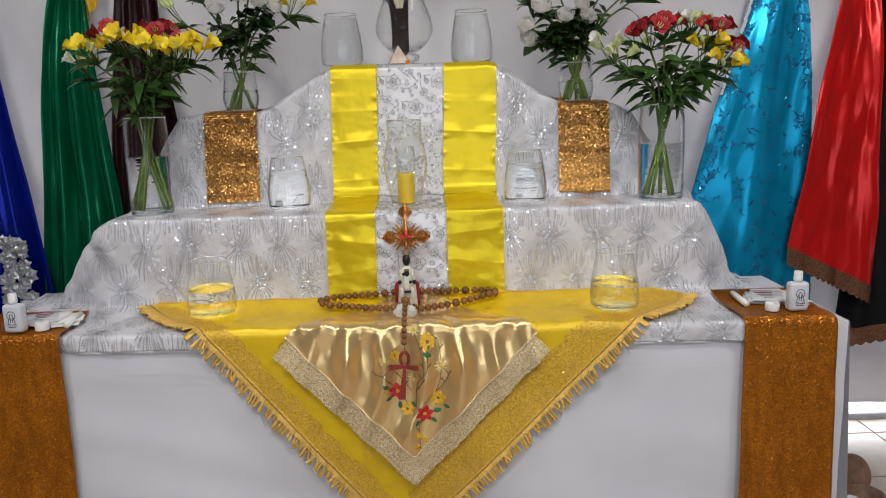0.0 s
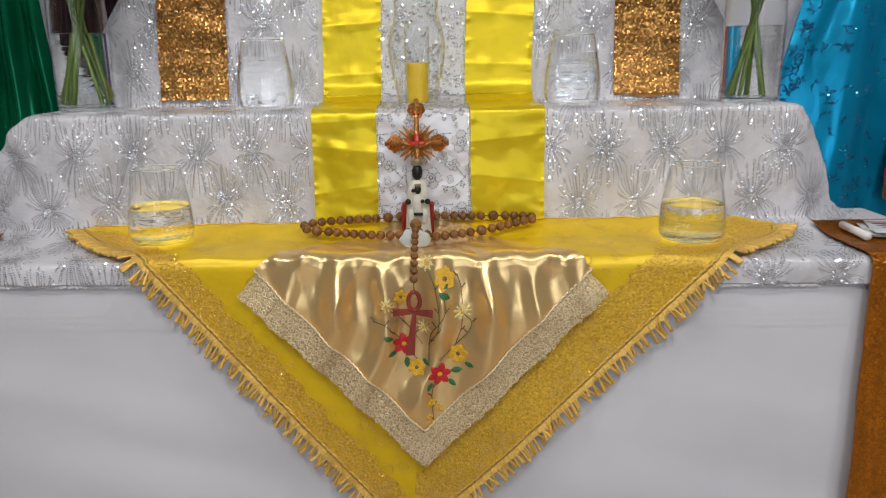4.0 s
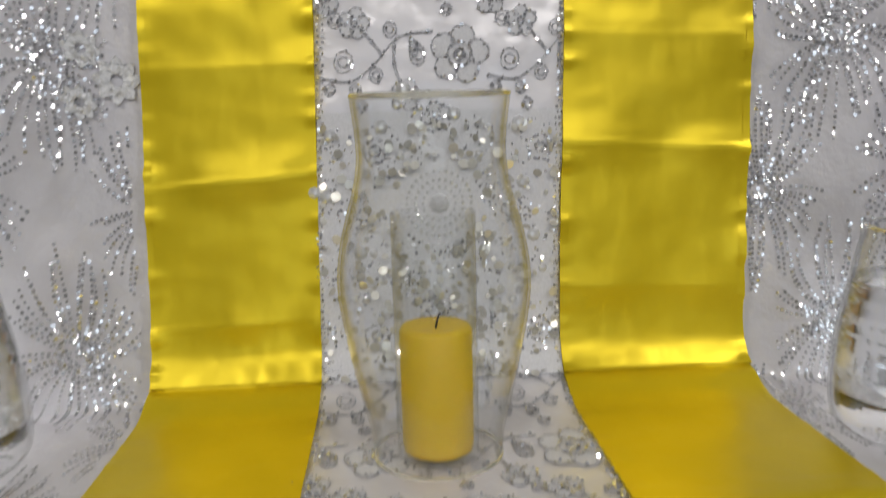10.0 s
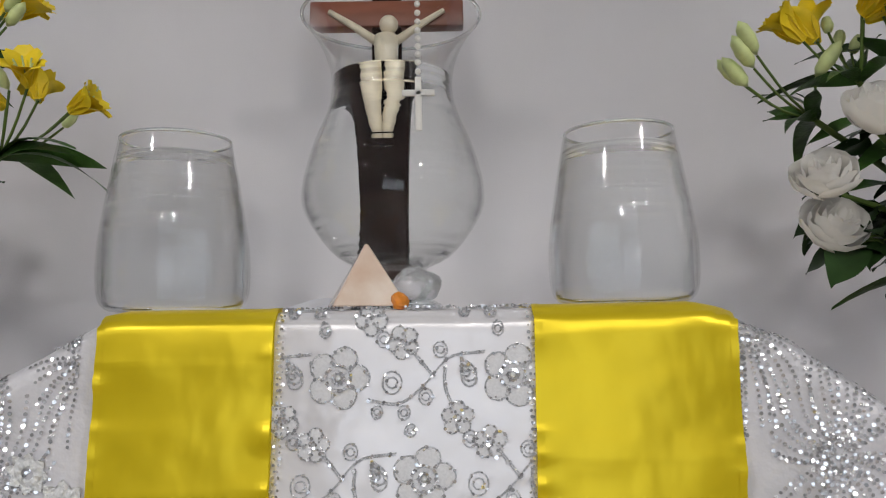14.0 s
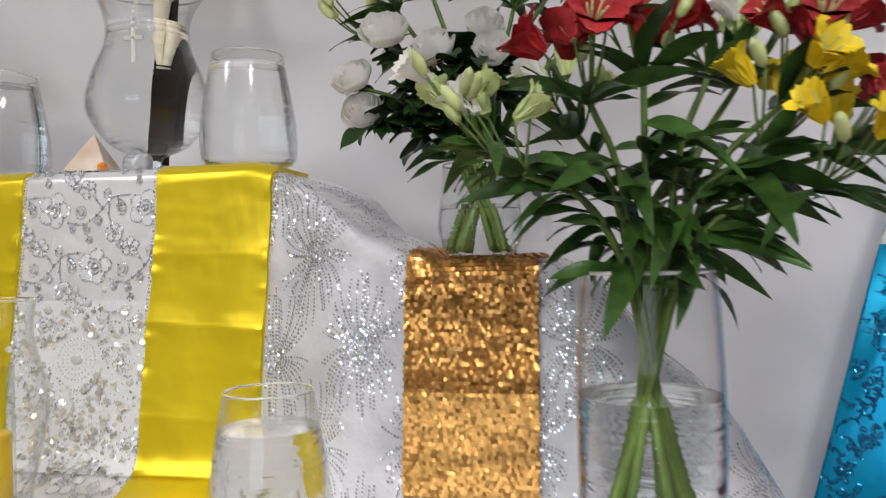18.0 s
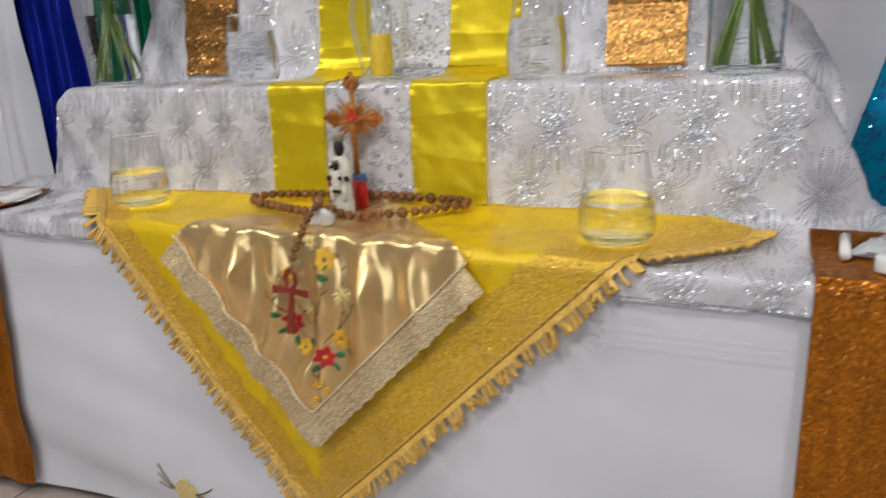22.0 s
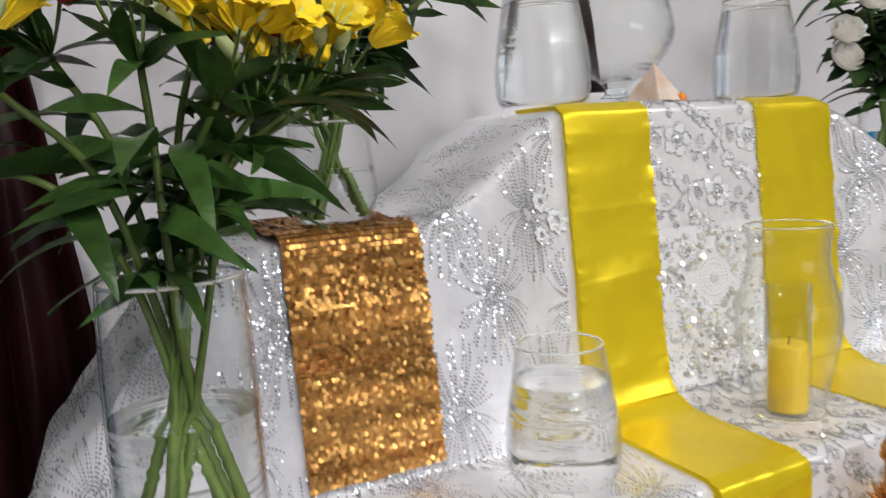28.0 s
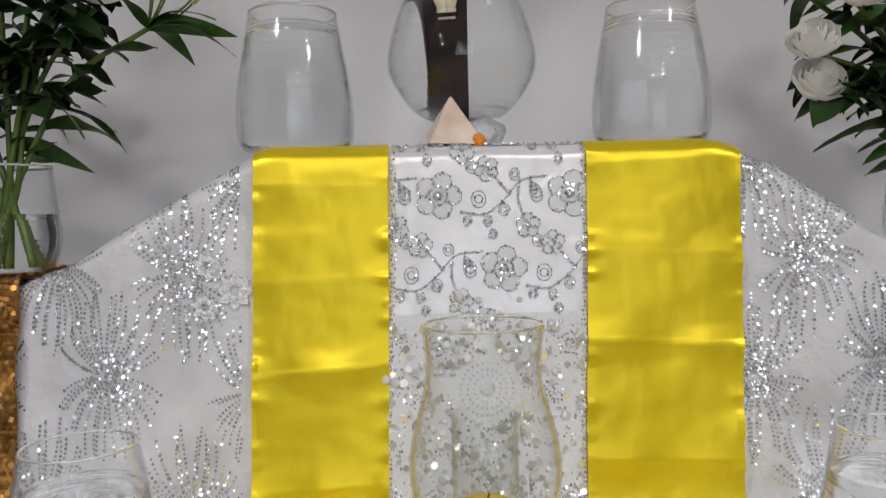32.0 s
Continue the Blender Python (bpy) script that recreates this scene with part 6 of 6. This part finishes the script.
bouquet("bouquet of white roses and yellow alstroemeria in dark foliage", SVR, 0.118, 0.036, 0.032,
        ((-0.04, -0.05, 0.245, "w"), (0.01, -0.01, 0.285, "w"), (0.028, -0.04, 0.245, "w"), (-0.11, -0.03, 0.275, "w"), (-0.145, -0.01, 0.185, "w"), (-0.150, -0.02, 0.225, "w"), (-0.125, 0.0, 0.375, "y"), (-0.07, 0.0, 0.395, "y"), (0.12, 0.03, 0.40, "y"), (0.18, 0.0, 0.37, "y"), (0.055, 0.03, 0.375, "b"), (0.20, 0.02, 0.345, "y"), (-0.165, 0.02, 0.345, "b")), 23, 7, 4, 0.9)
bouquet("bouquet of white roses and yellow alstroemeria in dark foliage", SVL, 0.118, 0.036, 0.032,
        ((0.085, -0.03, 0.315, "w"), (0.02, -0.03, 0.335, "w"), (-0.055, 0.0, 0.30, "w"), (0.115, 0.0, 0.30, "w"), (0.13, 0.02, 0.40, "y"), (0.06, 0.0, 0.41, "y"), (-0.12, 0.03, 0.38, "y"), (-0.17, 0.0, 0.31, "b"), (0.185, 0.03, 0.325, "y")), 29, 6, 4, 0.9)

# ---- rosary of wooden beads ----
ry = thing("rosary", "wooden bead rosary with ankh pendant laid on the satin", "rosary")
bm = bmesh.new()
bmesh.ops.create_uvsphere(bm, u_segments=16, v_segments=10, radius=0.0093)
rb_me = bpy.data.meshes.new("bead")
bm.to_mesh(rb_me)
bm.free()
RZ = TZ + 0.041
loop = smooth_path([(-0.073, 1.933, RZ + 0.012), (-0.110, 1.946, RZ), (-0.168, 1.950, RZ), (-0.235, 1.972, RZ + 0.001), (-0.291, 1.990, RZ + 0.003), (-0.307, 2.008, RZ + 0.008), (-0.271, 2.025, RZ + 0.012), (-0.204, 2.033, RZ + 0.014), (-0.142, 2.040, RZ + 0.015), (-0.101, 2.048, RZ + 0.017), (-0.066, 2.051, RZ + 0.017), (-0.010, 2.047, RZ + 0.017), (0.041, 2.044, RZ + 0.016), (0.102, 2.041, RZ + 0.016), (0.158, 2.037, RZ + 0.015), (0.176, 2.025, RZ + 0.012), (0.139, 2.008, RZ + 0.008), (0.094, 1.987, RZ + 0.003), (0.042, 1.962, RZ), (0.000, 1.941, RZ), (-0.037, 1.929, RZ), (-0.073, 1.929, RZ + 0.012)], 900)
b = bmesh.new()
tube(b, loop[::6], 0.0012, n=4)
part("cord", b, M["cord"], ry)
run, last, cnt = 0.0, loop[0], 0
gap = 0.0184
for p in loop[1:]:
    run += (p - last).length
    last = p
    if run >= gap:
        run = 0
        cnt += 1
        gap = 0.025 if cnt % 11 in (10, 0) else 0.0184
        o = obj_mesh("bead", rb_me, M["bead"], ry)
        o.location = p
        o.rotation_euler = (cnt * 1.3, cnt * 0.7, cnt * 2.1)
        if cnt % 11 == 0:
            o.scale = (1.18, 1.18, 1.18)
drop = [(-0.0725, 1.8692, 0.7818), (-0.0734, 1.8509, 0.7709), (-0.0739, 1.8336, 0.7580), (-0.0743, 1.8184, 0.7430), (-0.0753, 1.8032, 0.7271), (-0.0757, 1.7932, 0.7070)]
b = bmesh.new()
tube(b, smooth_path([(-0.0715, 1.8855, 0.7927)] + drop + [(-0.0752, 1.786, 0.688)], 40), 0.0012, n=4)
part("drop_cord", b, M["cord"], ry)
dense, left_ = smooth_path([(-0.0715, 1.8855, 0.7927)] + drop, 400), 0.0
for p, q in zip(dense, dense[1:]):
    left_ += (q - p).length
    if left_ > 0.0155:
        left_ = 0.0
        o = obj_mesh("bead", rb_me, M["bead"], ry)
        o.location, o.scale = q, (0.78, 0.78, 0.78)
o = obj_mesh("bead", rb_me, M["bead"], ry)
o.location, o.scale = (-0.0715, 1.8855, 0.7927), (1.25, 1.25, 1.25)
ank = bmesh.new()


def slab(bm, pts, y0, y1):
    lo = [bm.verts.new((x, y0, z)) for x, z in pts]
    hi = [bm.verts.new((x, y1, z)) for x, z in pts]
    bm.faces.new(lo)
    bm.faces.new(hi[::-1])
    for k in range(len(pts)):
        q = (k + 1) % len(pts)
        bm.faces.new((lo[k], hi[k], hi[q], lo[q]))
    bmesh.ops.recalc_face_normals(bm, faces=bm.faces)


AY0, AY1 = 1.776, 1.782
slab(ank, [(-0.0787, 0.6548), (-0.0720, 0.6548), (-0.0765, 0.5685), (-0.0935, 0.5685)], AY0, AY1)
slab(ank, [(-0.1151, 0.6590), (-0.1151, 0.6445), (-0.0802, 0.6486), (-0.0422, 0.6405), (-0.0412, 0.6538), (-0.0802, 0.6568)], AY0 + 0.0005, AY1 + 0.0005)
ring = [(-0.0755 + 0.0105 * math.sin(2 * math.pi * k / 20), AY0 + 0.003, 0.6733 + 0.0175 * math.cos(2 * math.pi * k / 20)) for k in range(21)]
tube(ank, ring, 0.0042, n=8)
part("ankh_pendant", ank, M["redwood"], ry, "red brown wooden ankh pendant", smooth=False)

# ---- gilt cross, statue and stones ----
gc = thing("gilt_cross", "ornate gilt metal cross with red enamel on a painted base", "cross", at=(-0.069, 2.037, TZ + 0.053))
b = bmesh.new()
tube(b, [(0, 0, 0.02), (0, 0, 0.225)], 0.0066, 0.0054, n=8)
part("shaft", b, M["gold"], gc)
b = bmesh.new()
tube(b, [(-0.066, 0, 0.160), (0.066, 0, 0.160)], 0.0056, n=8)
part("arm_bar", b, M["gold"], gc)
OGEE = ((0.0045, 0), (0.0055, 0.005), (0.0115, 0.008), (0.0165, 0.0125), (0.0180, 0.0175), (0.0150, 0.0205), (0.0155, 0.0240), (0.0100, 0.0290), (0.0045, 0.0310), (0.0050, 0.0340), (0.0012, 0.0385))
for (ex, ez), rot in (((-0.061, 0.160), 90), ((0.061, 0.160), -90), ((0, 0.212), 0)):
    def turned(b):
        bmesh.ops.rotate(b, cent=(0, 0, 0), matrix=Matrix.Rotation(math.radians(rot), 3, "Y"), verts=b.verts)
        bmesh.ops.translate(b, vec=(ex, 0, ez), verts=b.verts)
        return b
    b = bmesh.new()
    edge = list(OGEE) + [(-x, z) for x, z in OGEE[::-1]]
    slab(b, [(x * 0.93, z) for x, z in edge], -0.0016, 0.0016)
    tube(b, [(x, -0.0008, z) for x, z in edge] + [(edge[0][0], -0.0008, edge[0][1])], 0.0017, n=5)
    for k in range(7):
        bmesh.ops.create_icosphere(b, subdivisions=1, radius=0.0026, matrix=Matrix.Translation((0.0105 * math.cos(0.52 * k), -0.002, 0.0145 + 0.010 * math.sin(0.52 * k))))
    for path in petals2(0, 0.010, 0.012, 3, math.pi / 2, 0.5, 10):
        tube(b, [(x, -0.0022, z) for x, z in path], 0.0013, n=4)
    fin = part("finial", turned(b), M["gold"], gc, "pierced gilt finial")
    for sx in (-1, 1):
        b = bmesh.new()
        bmesh.ops.create_icosphere(b, subdivisions=2, radius=0.0030, matrix=Matrix.Translation((sx * 0.0040, -0.0024, 0.0075)))
        part("red_stone", turned(b), M["redstone"], fin, "red enamel stone")
b = lathe([(0, 0.0), (0.025, 0.0), (0.026, 0.0015), (0.025, 0.003), (0, 0.003)], 24)
bmesh.ops.rotate(b, cent=(0, 0, 0), matrix=Matrix.Rotation(math.radians(90), 3, "X"), verts=b.verts)
bmesh.ops.translate(b, vec=(0, 0.004, 0.160), verts=b.verts)
part("sun_disc", b, M["gold"], gc)
for k in range(24):
    t = 2 * math.pi * (k + 0.5) / 24
    r = 0.047 if k % 6 in (2, 3) else 0.037 if k % 2 else 0.033
    wd = 0.0042 if k % 6 in (2, 3) else 0.0034
    b = bmesh.new()
    slab(b, [(0.008 * math.cos(t) - e * math.sin(t) * 0.6 + q * (r - 0.008) * math.cos(t), 0.160 + 0.008 * math.sin(t) + e * math.cos(t) * 0.6 + q * (r - 0.008) * math.sin(t))
             for q, e in ((0, -wd), (0.55, -wd * 1.25), (0.86, -wd * 0.7), (1, 0), (0.86, wd * 0.7), (0.55, wd * 1.25), (0, wd))], -0.0004 - 0.0012 * (k % 2), 0.0024)
    part("sun_ray", b, M["gold"], gc)
part("enamel_upright", box(0, -0.006, 0.164, 0.010, 0.004, 0.032, 0.001), M["redstone"], gc, "red enamel cross")
part("enamel_arm", box(0, -0.0055, 0.160, 0.036, 0.004, 0.009, 0.001), M["redstone"], gc, "red enamel cross")
b = bmesh.new()
tube(b, [(0, -0.009, 0.112), (0, -0.010, 0.135), (0, -0.009, 0.152)], 0.003, 0.005, n=8)
tube(b, [(-0.036, -0.007, 0.166), (0, -0.009, 0.150)], 0.002, 0.003, n=6)
tube(b, [(0.036, -0.007, 0.166), (0, -0.009, 0.150)], 0.002, 0.003, n=6)
bmesh.ops.create_uvsphere(b, u_segments=8, v_segments=6, radius=0.005, matrix=Matrix.Translation((0, -0.010, 0.158)))
part("relief_figure", b, M["gold"], gc, "small gilt relief figure")
part("base_block", box(0, 0, 0.014, 0.034, 0.026, 0.068, 0.005), M["blueplaster"], gc, "blue painted base")
part("base_front", box(-0.002, -0.020, 0.008, 0.066, 0.016, 0.056, 0.005), M["redstone"], gc, "red painted base front")

st = bmesh.new()
slots = []


def add_shape(bm2, slot, scale=(1, 1, 1), move=(0, 0, 0)):
    bmesh.ops.scale(bm2, vec=scale, verts=bm2.verts)
    bmesh.ops.translate(bm2, vec=move, verts=bm2.verts)
    for f_ in bm2.faces:
        f_.material_index = slot
    tmp = bpy.data.meshes.new("t")
    bm2.to_mesh(tmp)
    bm2.free()
    st.from_mesh(tmp)
    bpy.data.meshes.remove(tmp)


def ball(r):
    q = bmesh.new()
    bmesh.ops.create_uvsphere(q, u_segments=14, v_segments=10, radius=r)
    return q


# robe, seat posts, veiled head, crown and the small seated figure
add_shape(lathe([(0, -0.024), (0.0265, -0.024), (0.0275, -0.018), (0.0262, -0.004), (0.0255, 0.006), (0.0235, 0.028), (0.0225, 0.048), (0.0215, 0.066), (0.0175, 0.082), (0.010, 0.092), (0, 0.094)], 22), 0, (1, 0.72, 1))
for sx in (-1, 1):
    add_shape(lathe([(0, -0.022), (0.0045, -0.022), (0.0045, 0.036), (0.0052, 0.040), (0.0035, 0.046), (0, 0.047)], 12), 2, (1, 1, 1), (sx * 0.0275, 0.002, 0))
    add_shape(ball(0.0058), 1, (1, 0.8, 1), (sx * 0.0195, -0.0155, 0.050))
    add_shape(box(sx * 0.012, -0.0155, 0.020, 0.014, 0.010, 0.030, 0.004), 0)
add_shape(ball(0.0108), 1, (1, 0.95, 1.55), (0, -0.003, 0.1075))
add_shape(lathe([(0.0108, 0), (0.0118, 0.002), (0.0112, 0.008), (0.0122, 0.011), (0.0, 0.011)], 16, cap0=True), 3, (1, 1, 1), (0, -0.001, 0.1215))
add_shape(box(0, -0.0185, 0.046, 0.020, 0.012, 0.044, 0.005), 0)
add_shape(ball(0.0068), 1, (1, 1, 1.35), (0.0005, -0.022, 0.0755))
add_shape(lathe([(0.006, 0), (0.0066, 0.004), (0, 0.005)], 12, cap0=True), 3, (1, 1, 1), (0.0005, -0.022, 0.082))
add_shape(ball(0.0040), 1, (1, 0.8, 1), (-0.0085, -0.024, 0.0735))
add_shape(ball(0.0042), 1, (1, 0.8, 1), (0.0095, -0.0245, 0.052))
add_shape(box(0.001, -0.0255, 0.0265, 0.018, 0.004, 0.006, 0.001), 1)
sob = obj_from("statue", st, [M["whiteplaster"], M["black"], M["redpaint"], M["crown"]])
sob.location = (-0.068, 1.972, TZ + 0.056)
tagged(sob, "small white and black painted plaster statue on the satin", "statue")

for nm, lb, at, r, sc, mt, sd in (("quartz_stone", "rough milky white quartz stone on the satin", (-0.075, 1.892, TZ + 0.044), 0.026, (1.15, 0.5, 0.80), "quartz", 3),
                                  ("crystal_stone", "rough clear grey quartz stone beside the pyramid", (-0.040, 2.425, 1.424), 0.022, (1.05, 0.8, 0.95), "crystal", 5)):
    b = bmesh.new()
    bmesh.ops.create_icosphere(b, subdivisions=3, radius=r)
    for v_ in b.verts:
        v_.co *= 1 + 0.35 * nz(*(v_.co * 40 + Vector((sd, sd, sd))))
        v_.co = Vector((v_.co.x * sc[0], v_.co.y * sc[1], max(v_.co.z * sc[2], -r * 0.55)))
    o = obj_from(nm, b, M[mt], smooth=False)
    o.location = at
    tagged(o, lb, "stone")


# ---- bottles, caps and papers on the runners ----
def bottle(at, rz, group):
    bt = thing("plastic_bottle", "small frosted white plastic bottle with printed emblem on runner", "bottle", group, at=at, rz=rz)
    b = box(0, 0, 0.037, 0.051, 0.030, 0.074, 0.009, 4)
    part("body", b, M["plastic"], bt)
    part("neck", lathe([(0, 0.073), (0.010, 0.073), (0.0095, 0.079), (0, 0.079)], 18), M["plastic"], bt)
    part("cap", lathe([(0, 0.079), (0.0112, 0.079), (0.0112, 0.080), (0.0104, 0.099), (0.0095, 0.101), (0, 0.101)], 24), M["cap"], bt, "white screw cap")
    vv, ff = [], []

    def on_b(x, z, h):
        return Vector((x, -0.0153 - h * 0.15, z))
    for pts in ([(0.011 * math.sin(2 * math.pi * k / 16), 0.046 + 0.011 * math.cos(2 * math.pi * k / 16)) for k in range(17)],
                [(-0.010, 0.026), (-0.007, 0.036), (-0.004, 0.046), (0.0, 0.050), (0.004, 0.046), (0.007, 0.036), (0.010, 0.026)],
                [(-0.003, 0.028), (-0.003, 0.042)], [(0.003, 0.028), (0.003, 0.042)], [(-0.013, 0.020), (0.013, 0.020)], [(-0.010, 0.0155), (0.010, 0.0155)], [(-0.012, 0.024), (-0.004, 0.024)], [(0.004, 0.024), (0.012, 0.024)]):
        ribbon_on(on_b, pts, 0.0018, vv, ff)
    raw("emblem", vv, ff, M["ink"], bt, "dark blue printed emblem")
    return bt


RT = TZ + 0.0255
bottle((0.921, 1.847, RT), 4, "plastic bottles")
bottle((-1.068, 1.892, RT), -6, "plastic bottles")


def small_items(specs):
    for nm, lb, cat, at, rz, build in specs:
        t = thing(nm, lb, cat, at=at, rz=rz)
        build(t)


def cap_parts(t):
    part("rim", lathe([(0, 0), (0.017, 0), (0.0175, 0.002), (0.0175, 0.018), (0.0155, 0.0215), (0, 0.0215)], 22), M["cap"], t)
    part("flip_tab", box(0.0, -0.012, 0.0225, 0.012, 0.012, 0.003, 0.001), M["cap"], t)


def stick_parts(t):
    b = bmesh.new()
    tube(b, [(0, -0.055, 0.008), (0, 0.055, 0.008)], 0.008, n=14)
    part("wax_stick", b, M["paper"], t)
    b = bmesh.new()
    tube(b, [(0, 0.055, 0.008), (0, 0.063, 0.009)], 0.001, n=5)
    part("wick", b, M["wick"], t)


def paper_parts(t):
    rr = random.Random(len(t.name))
    for k in range(9):
        o = part("card", box(0, 0, 0.0008, 0.080, 0.118, 0.0010, 0.0004, 1), (M["paper"], M["printed"], M["paper"], M["paper"], M["printed"], M["paper"], M["paper"], M["paper"], M["printed"])[k], t)
        o.matrix_local = pose((0.055, -0.020, 0.030, 0.060, -0.012, 0.045, 0.010, 0.020, 0.0)[k], rr.uniform(-0.022, 0.022), 0.0013 * k + 0.0003, 0, 0, rr.uniform(-24, 24))
    for q in range(5):
        part("printed_bar", box(-0.004, 0.040 - 0.017 * q, 0.0130, 0.052 - 0.007 * q, 0.005, 0.0004), (M["printred"], M["ink"], M["printred"], M["greypanel"], M["greypanel"])[q], t)


def clip_parts(t):
    part("jaw", box(0, 0, 0.008, 0.03, 0.022, 0.016, 0.004), M["greypanel"], t)
    part("grip", box(0.028, 0.002, 0.012, 0.036, 0.010, 0.009, 0.003), M["armwood"], t, "brown grip")


small_items((("bottle_top", "loose white plastic screw top on the runner", "bottle top", (0.861, 1.852, RT), 10, cap_parts),
             ("stick_candle", "short white stick candle lying on the runner", "candle", (0.815, 1.945, RT), -4, stick_parts),
             ("card_stack", "small stack of pale printed cards on the runner", "cards", (0.893, 1.955, RT), -8, paper_parts),
             ("metal_clip", "small grey metal clip with brown grip on table", "clip", (0.985, 2.000, RT), 5, clip_parts),
             ("bottle_top", "loose white plastic screw top on the runner", "bottle top", (-1.008, 1.902, RT), 20, cap_parts),
             ("stick_candle", "short white stick candle lying on the runner", "candle", (-0.955, 1.962, RT), 6, stick_parts),
             ("card_stack", "small stack of pale printed cards on the runner", "cards", (-1.045, 1.985, RT), 10, paper_parts)))

# embroidered sprigs low on the tablecloth
rng = random.Random(41)
for cx in (-0.46, 0.30):
    vv, ff = [], []

    def on_linen(x, z, h):
        return Vector((x, TY0 + front_shift(x) - 0.0065 - cloth_front(x, z) - h, z))
    for path in petals2(cx, 0.115, 0.030, 5, 0.4, 0.5):
        for w in (1.0, 0.75, 0.5, 0.25):
            ribbon_on(on_linen, [(cx + (a - cx) * w, 0.115 + (c - 0.115) * w) for a, c in path], 0.006, vv, ff)
    raw("embroidered_flower", vv, ff, M["embcream"], tc, "pale gold embroidered flower")
    for sd in (-1, 1):
        for k in range(3):
            vv, ff = [], []
            ribbon_on(on_linen, [(cx + sd * (0.03 + 0.012 * q), 0.115 + (0.010 - 0.006 * k) * q * (1 if sd < 0 else -1) + 0.001 * q * q) for q in range(5)], 0.004, vv, ff)
            raw("embroidered_twig", vv, ff, M["embbrown"], tc, "brown embroidered twig")

# ---- things on the floor beside the table ----
def floor_bottle(label, at, r, h, cap_r, cap_label, ribs):
    wb = thing("water_bottle", label, "bottle", "bottles on the floor", at=at)
    pts = [(r * 0.85, 0), (r, 0.005), (r, h * 0.62), (r * 0.92, h * 0.72), (cap_r * 1.05, h * 0.86), (cap_r * 0.9, h * 0.90)]
    pr = [(q + ribs * 0.0022 * math.sin(z * 420) * (z < h * 0.7), z) for q, z in spline_profile(pts, 60)]
    part("body", lathe(pr, 28), M["glass"], wb).visible_shadow = False
    part("water", lathe([(0, 0.003), (r - 0.003, 0.005), (r - 0.003, h * 0.55), (0, h * 0.55)], 24), M["water"], wb).visible_shadow = False
    cap = part("cap", lathe([(0, h * 0.88), (cap_r, h * 0.88), (cap_r, h * 0.99), (cap_r * 0.9, h), (0, h)], 24), M["cap"], wb, cap_label)
    for k in range(24):
        c = 2 * math.pi * k / 24
        part("ridge", box(cap_r * math.cos(c), cap_r * math.sin(c), h * 0.932, 0.0016, 0.0016, h * 0.09), M["cap"], cap)


floor_bottle("wide clear plastic bottle with white screw cap on the floor", (1.105, 1.850, 0.009), 0.041, 0.205, 0.0190, "white screw cap", 0)
floor_bottle("slim ribbed clear bottle with a pale cap on the floor", (1.128, 1.965, 0.009), 0.030, 0.195, 0.0120, "pale screw cap", 1)
floor_bottle("clear plastic bottle of water on the tiled floor", (1.215, 1.860, 0.009), 0.036, 0.175, 0.0150, "clear screw cap", 0)
sau = thing("clay_plate", "round brown clay plate leaning behind a bowl on the floor", "plate", at=(1.345, 2.265, 0.009))
dish = part("dish", lathe([(0, 0), (0.040, 0), (0.062, 0.012), (0.059, 0.014), (0.038, 0.004), (0, 0.004)], 32), M["clay"], sau)
dish.matrix_local = pose(0, 0, 0.052, 62, 0, 12)
bowl = thing("clay_bowl", "small dark brown clay bowl on the tiled floor", "bowl", at=(1.325, 2.150, 0.009))
part("bowl_wall", lathe([(0, 0), (0.030, 0), (0.050, 0.022), (0.056, 0.046), (0.052, 0.047), (0.046, 0.024), (0.028, 0.005), (0, 0.005)], 32), M["clay"], bowl)
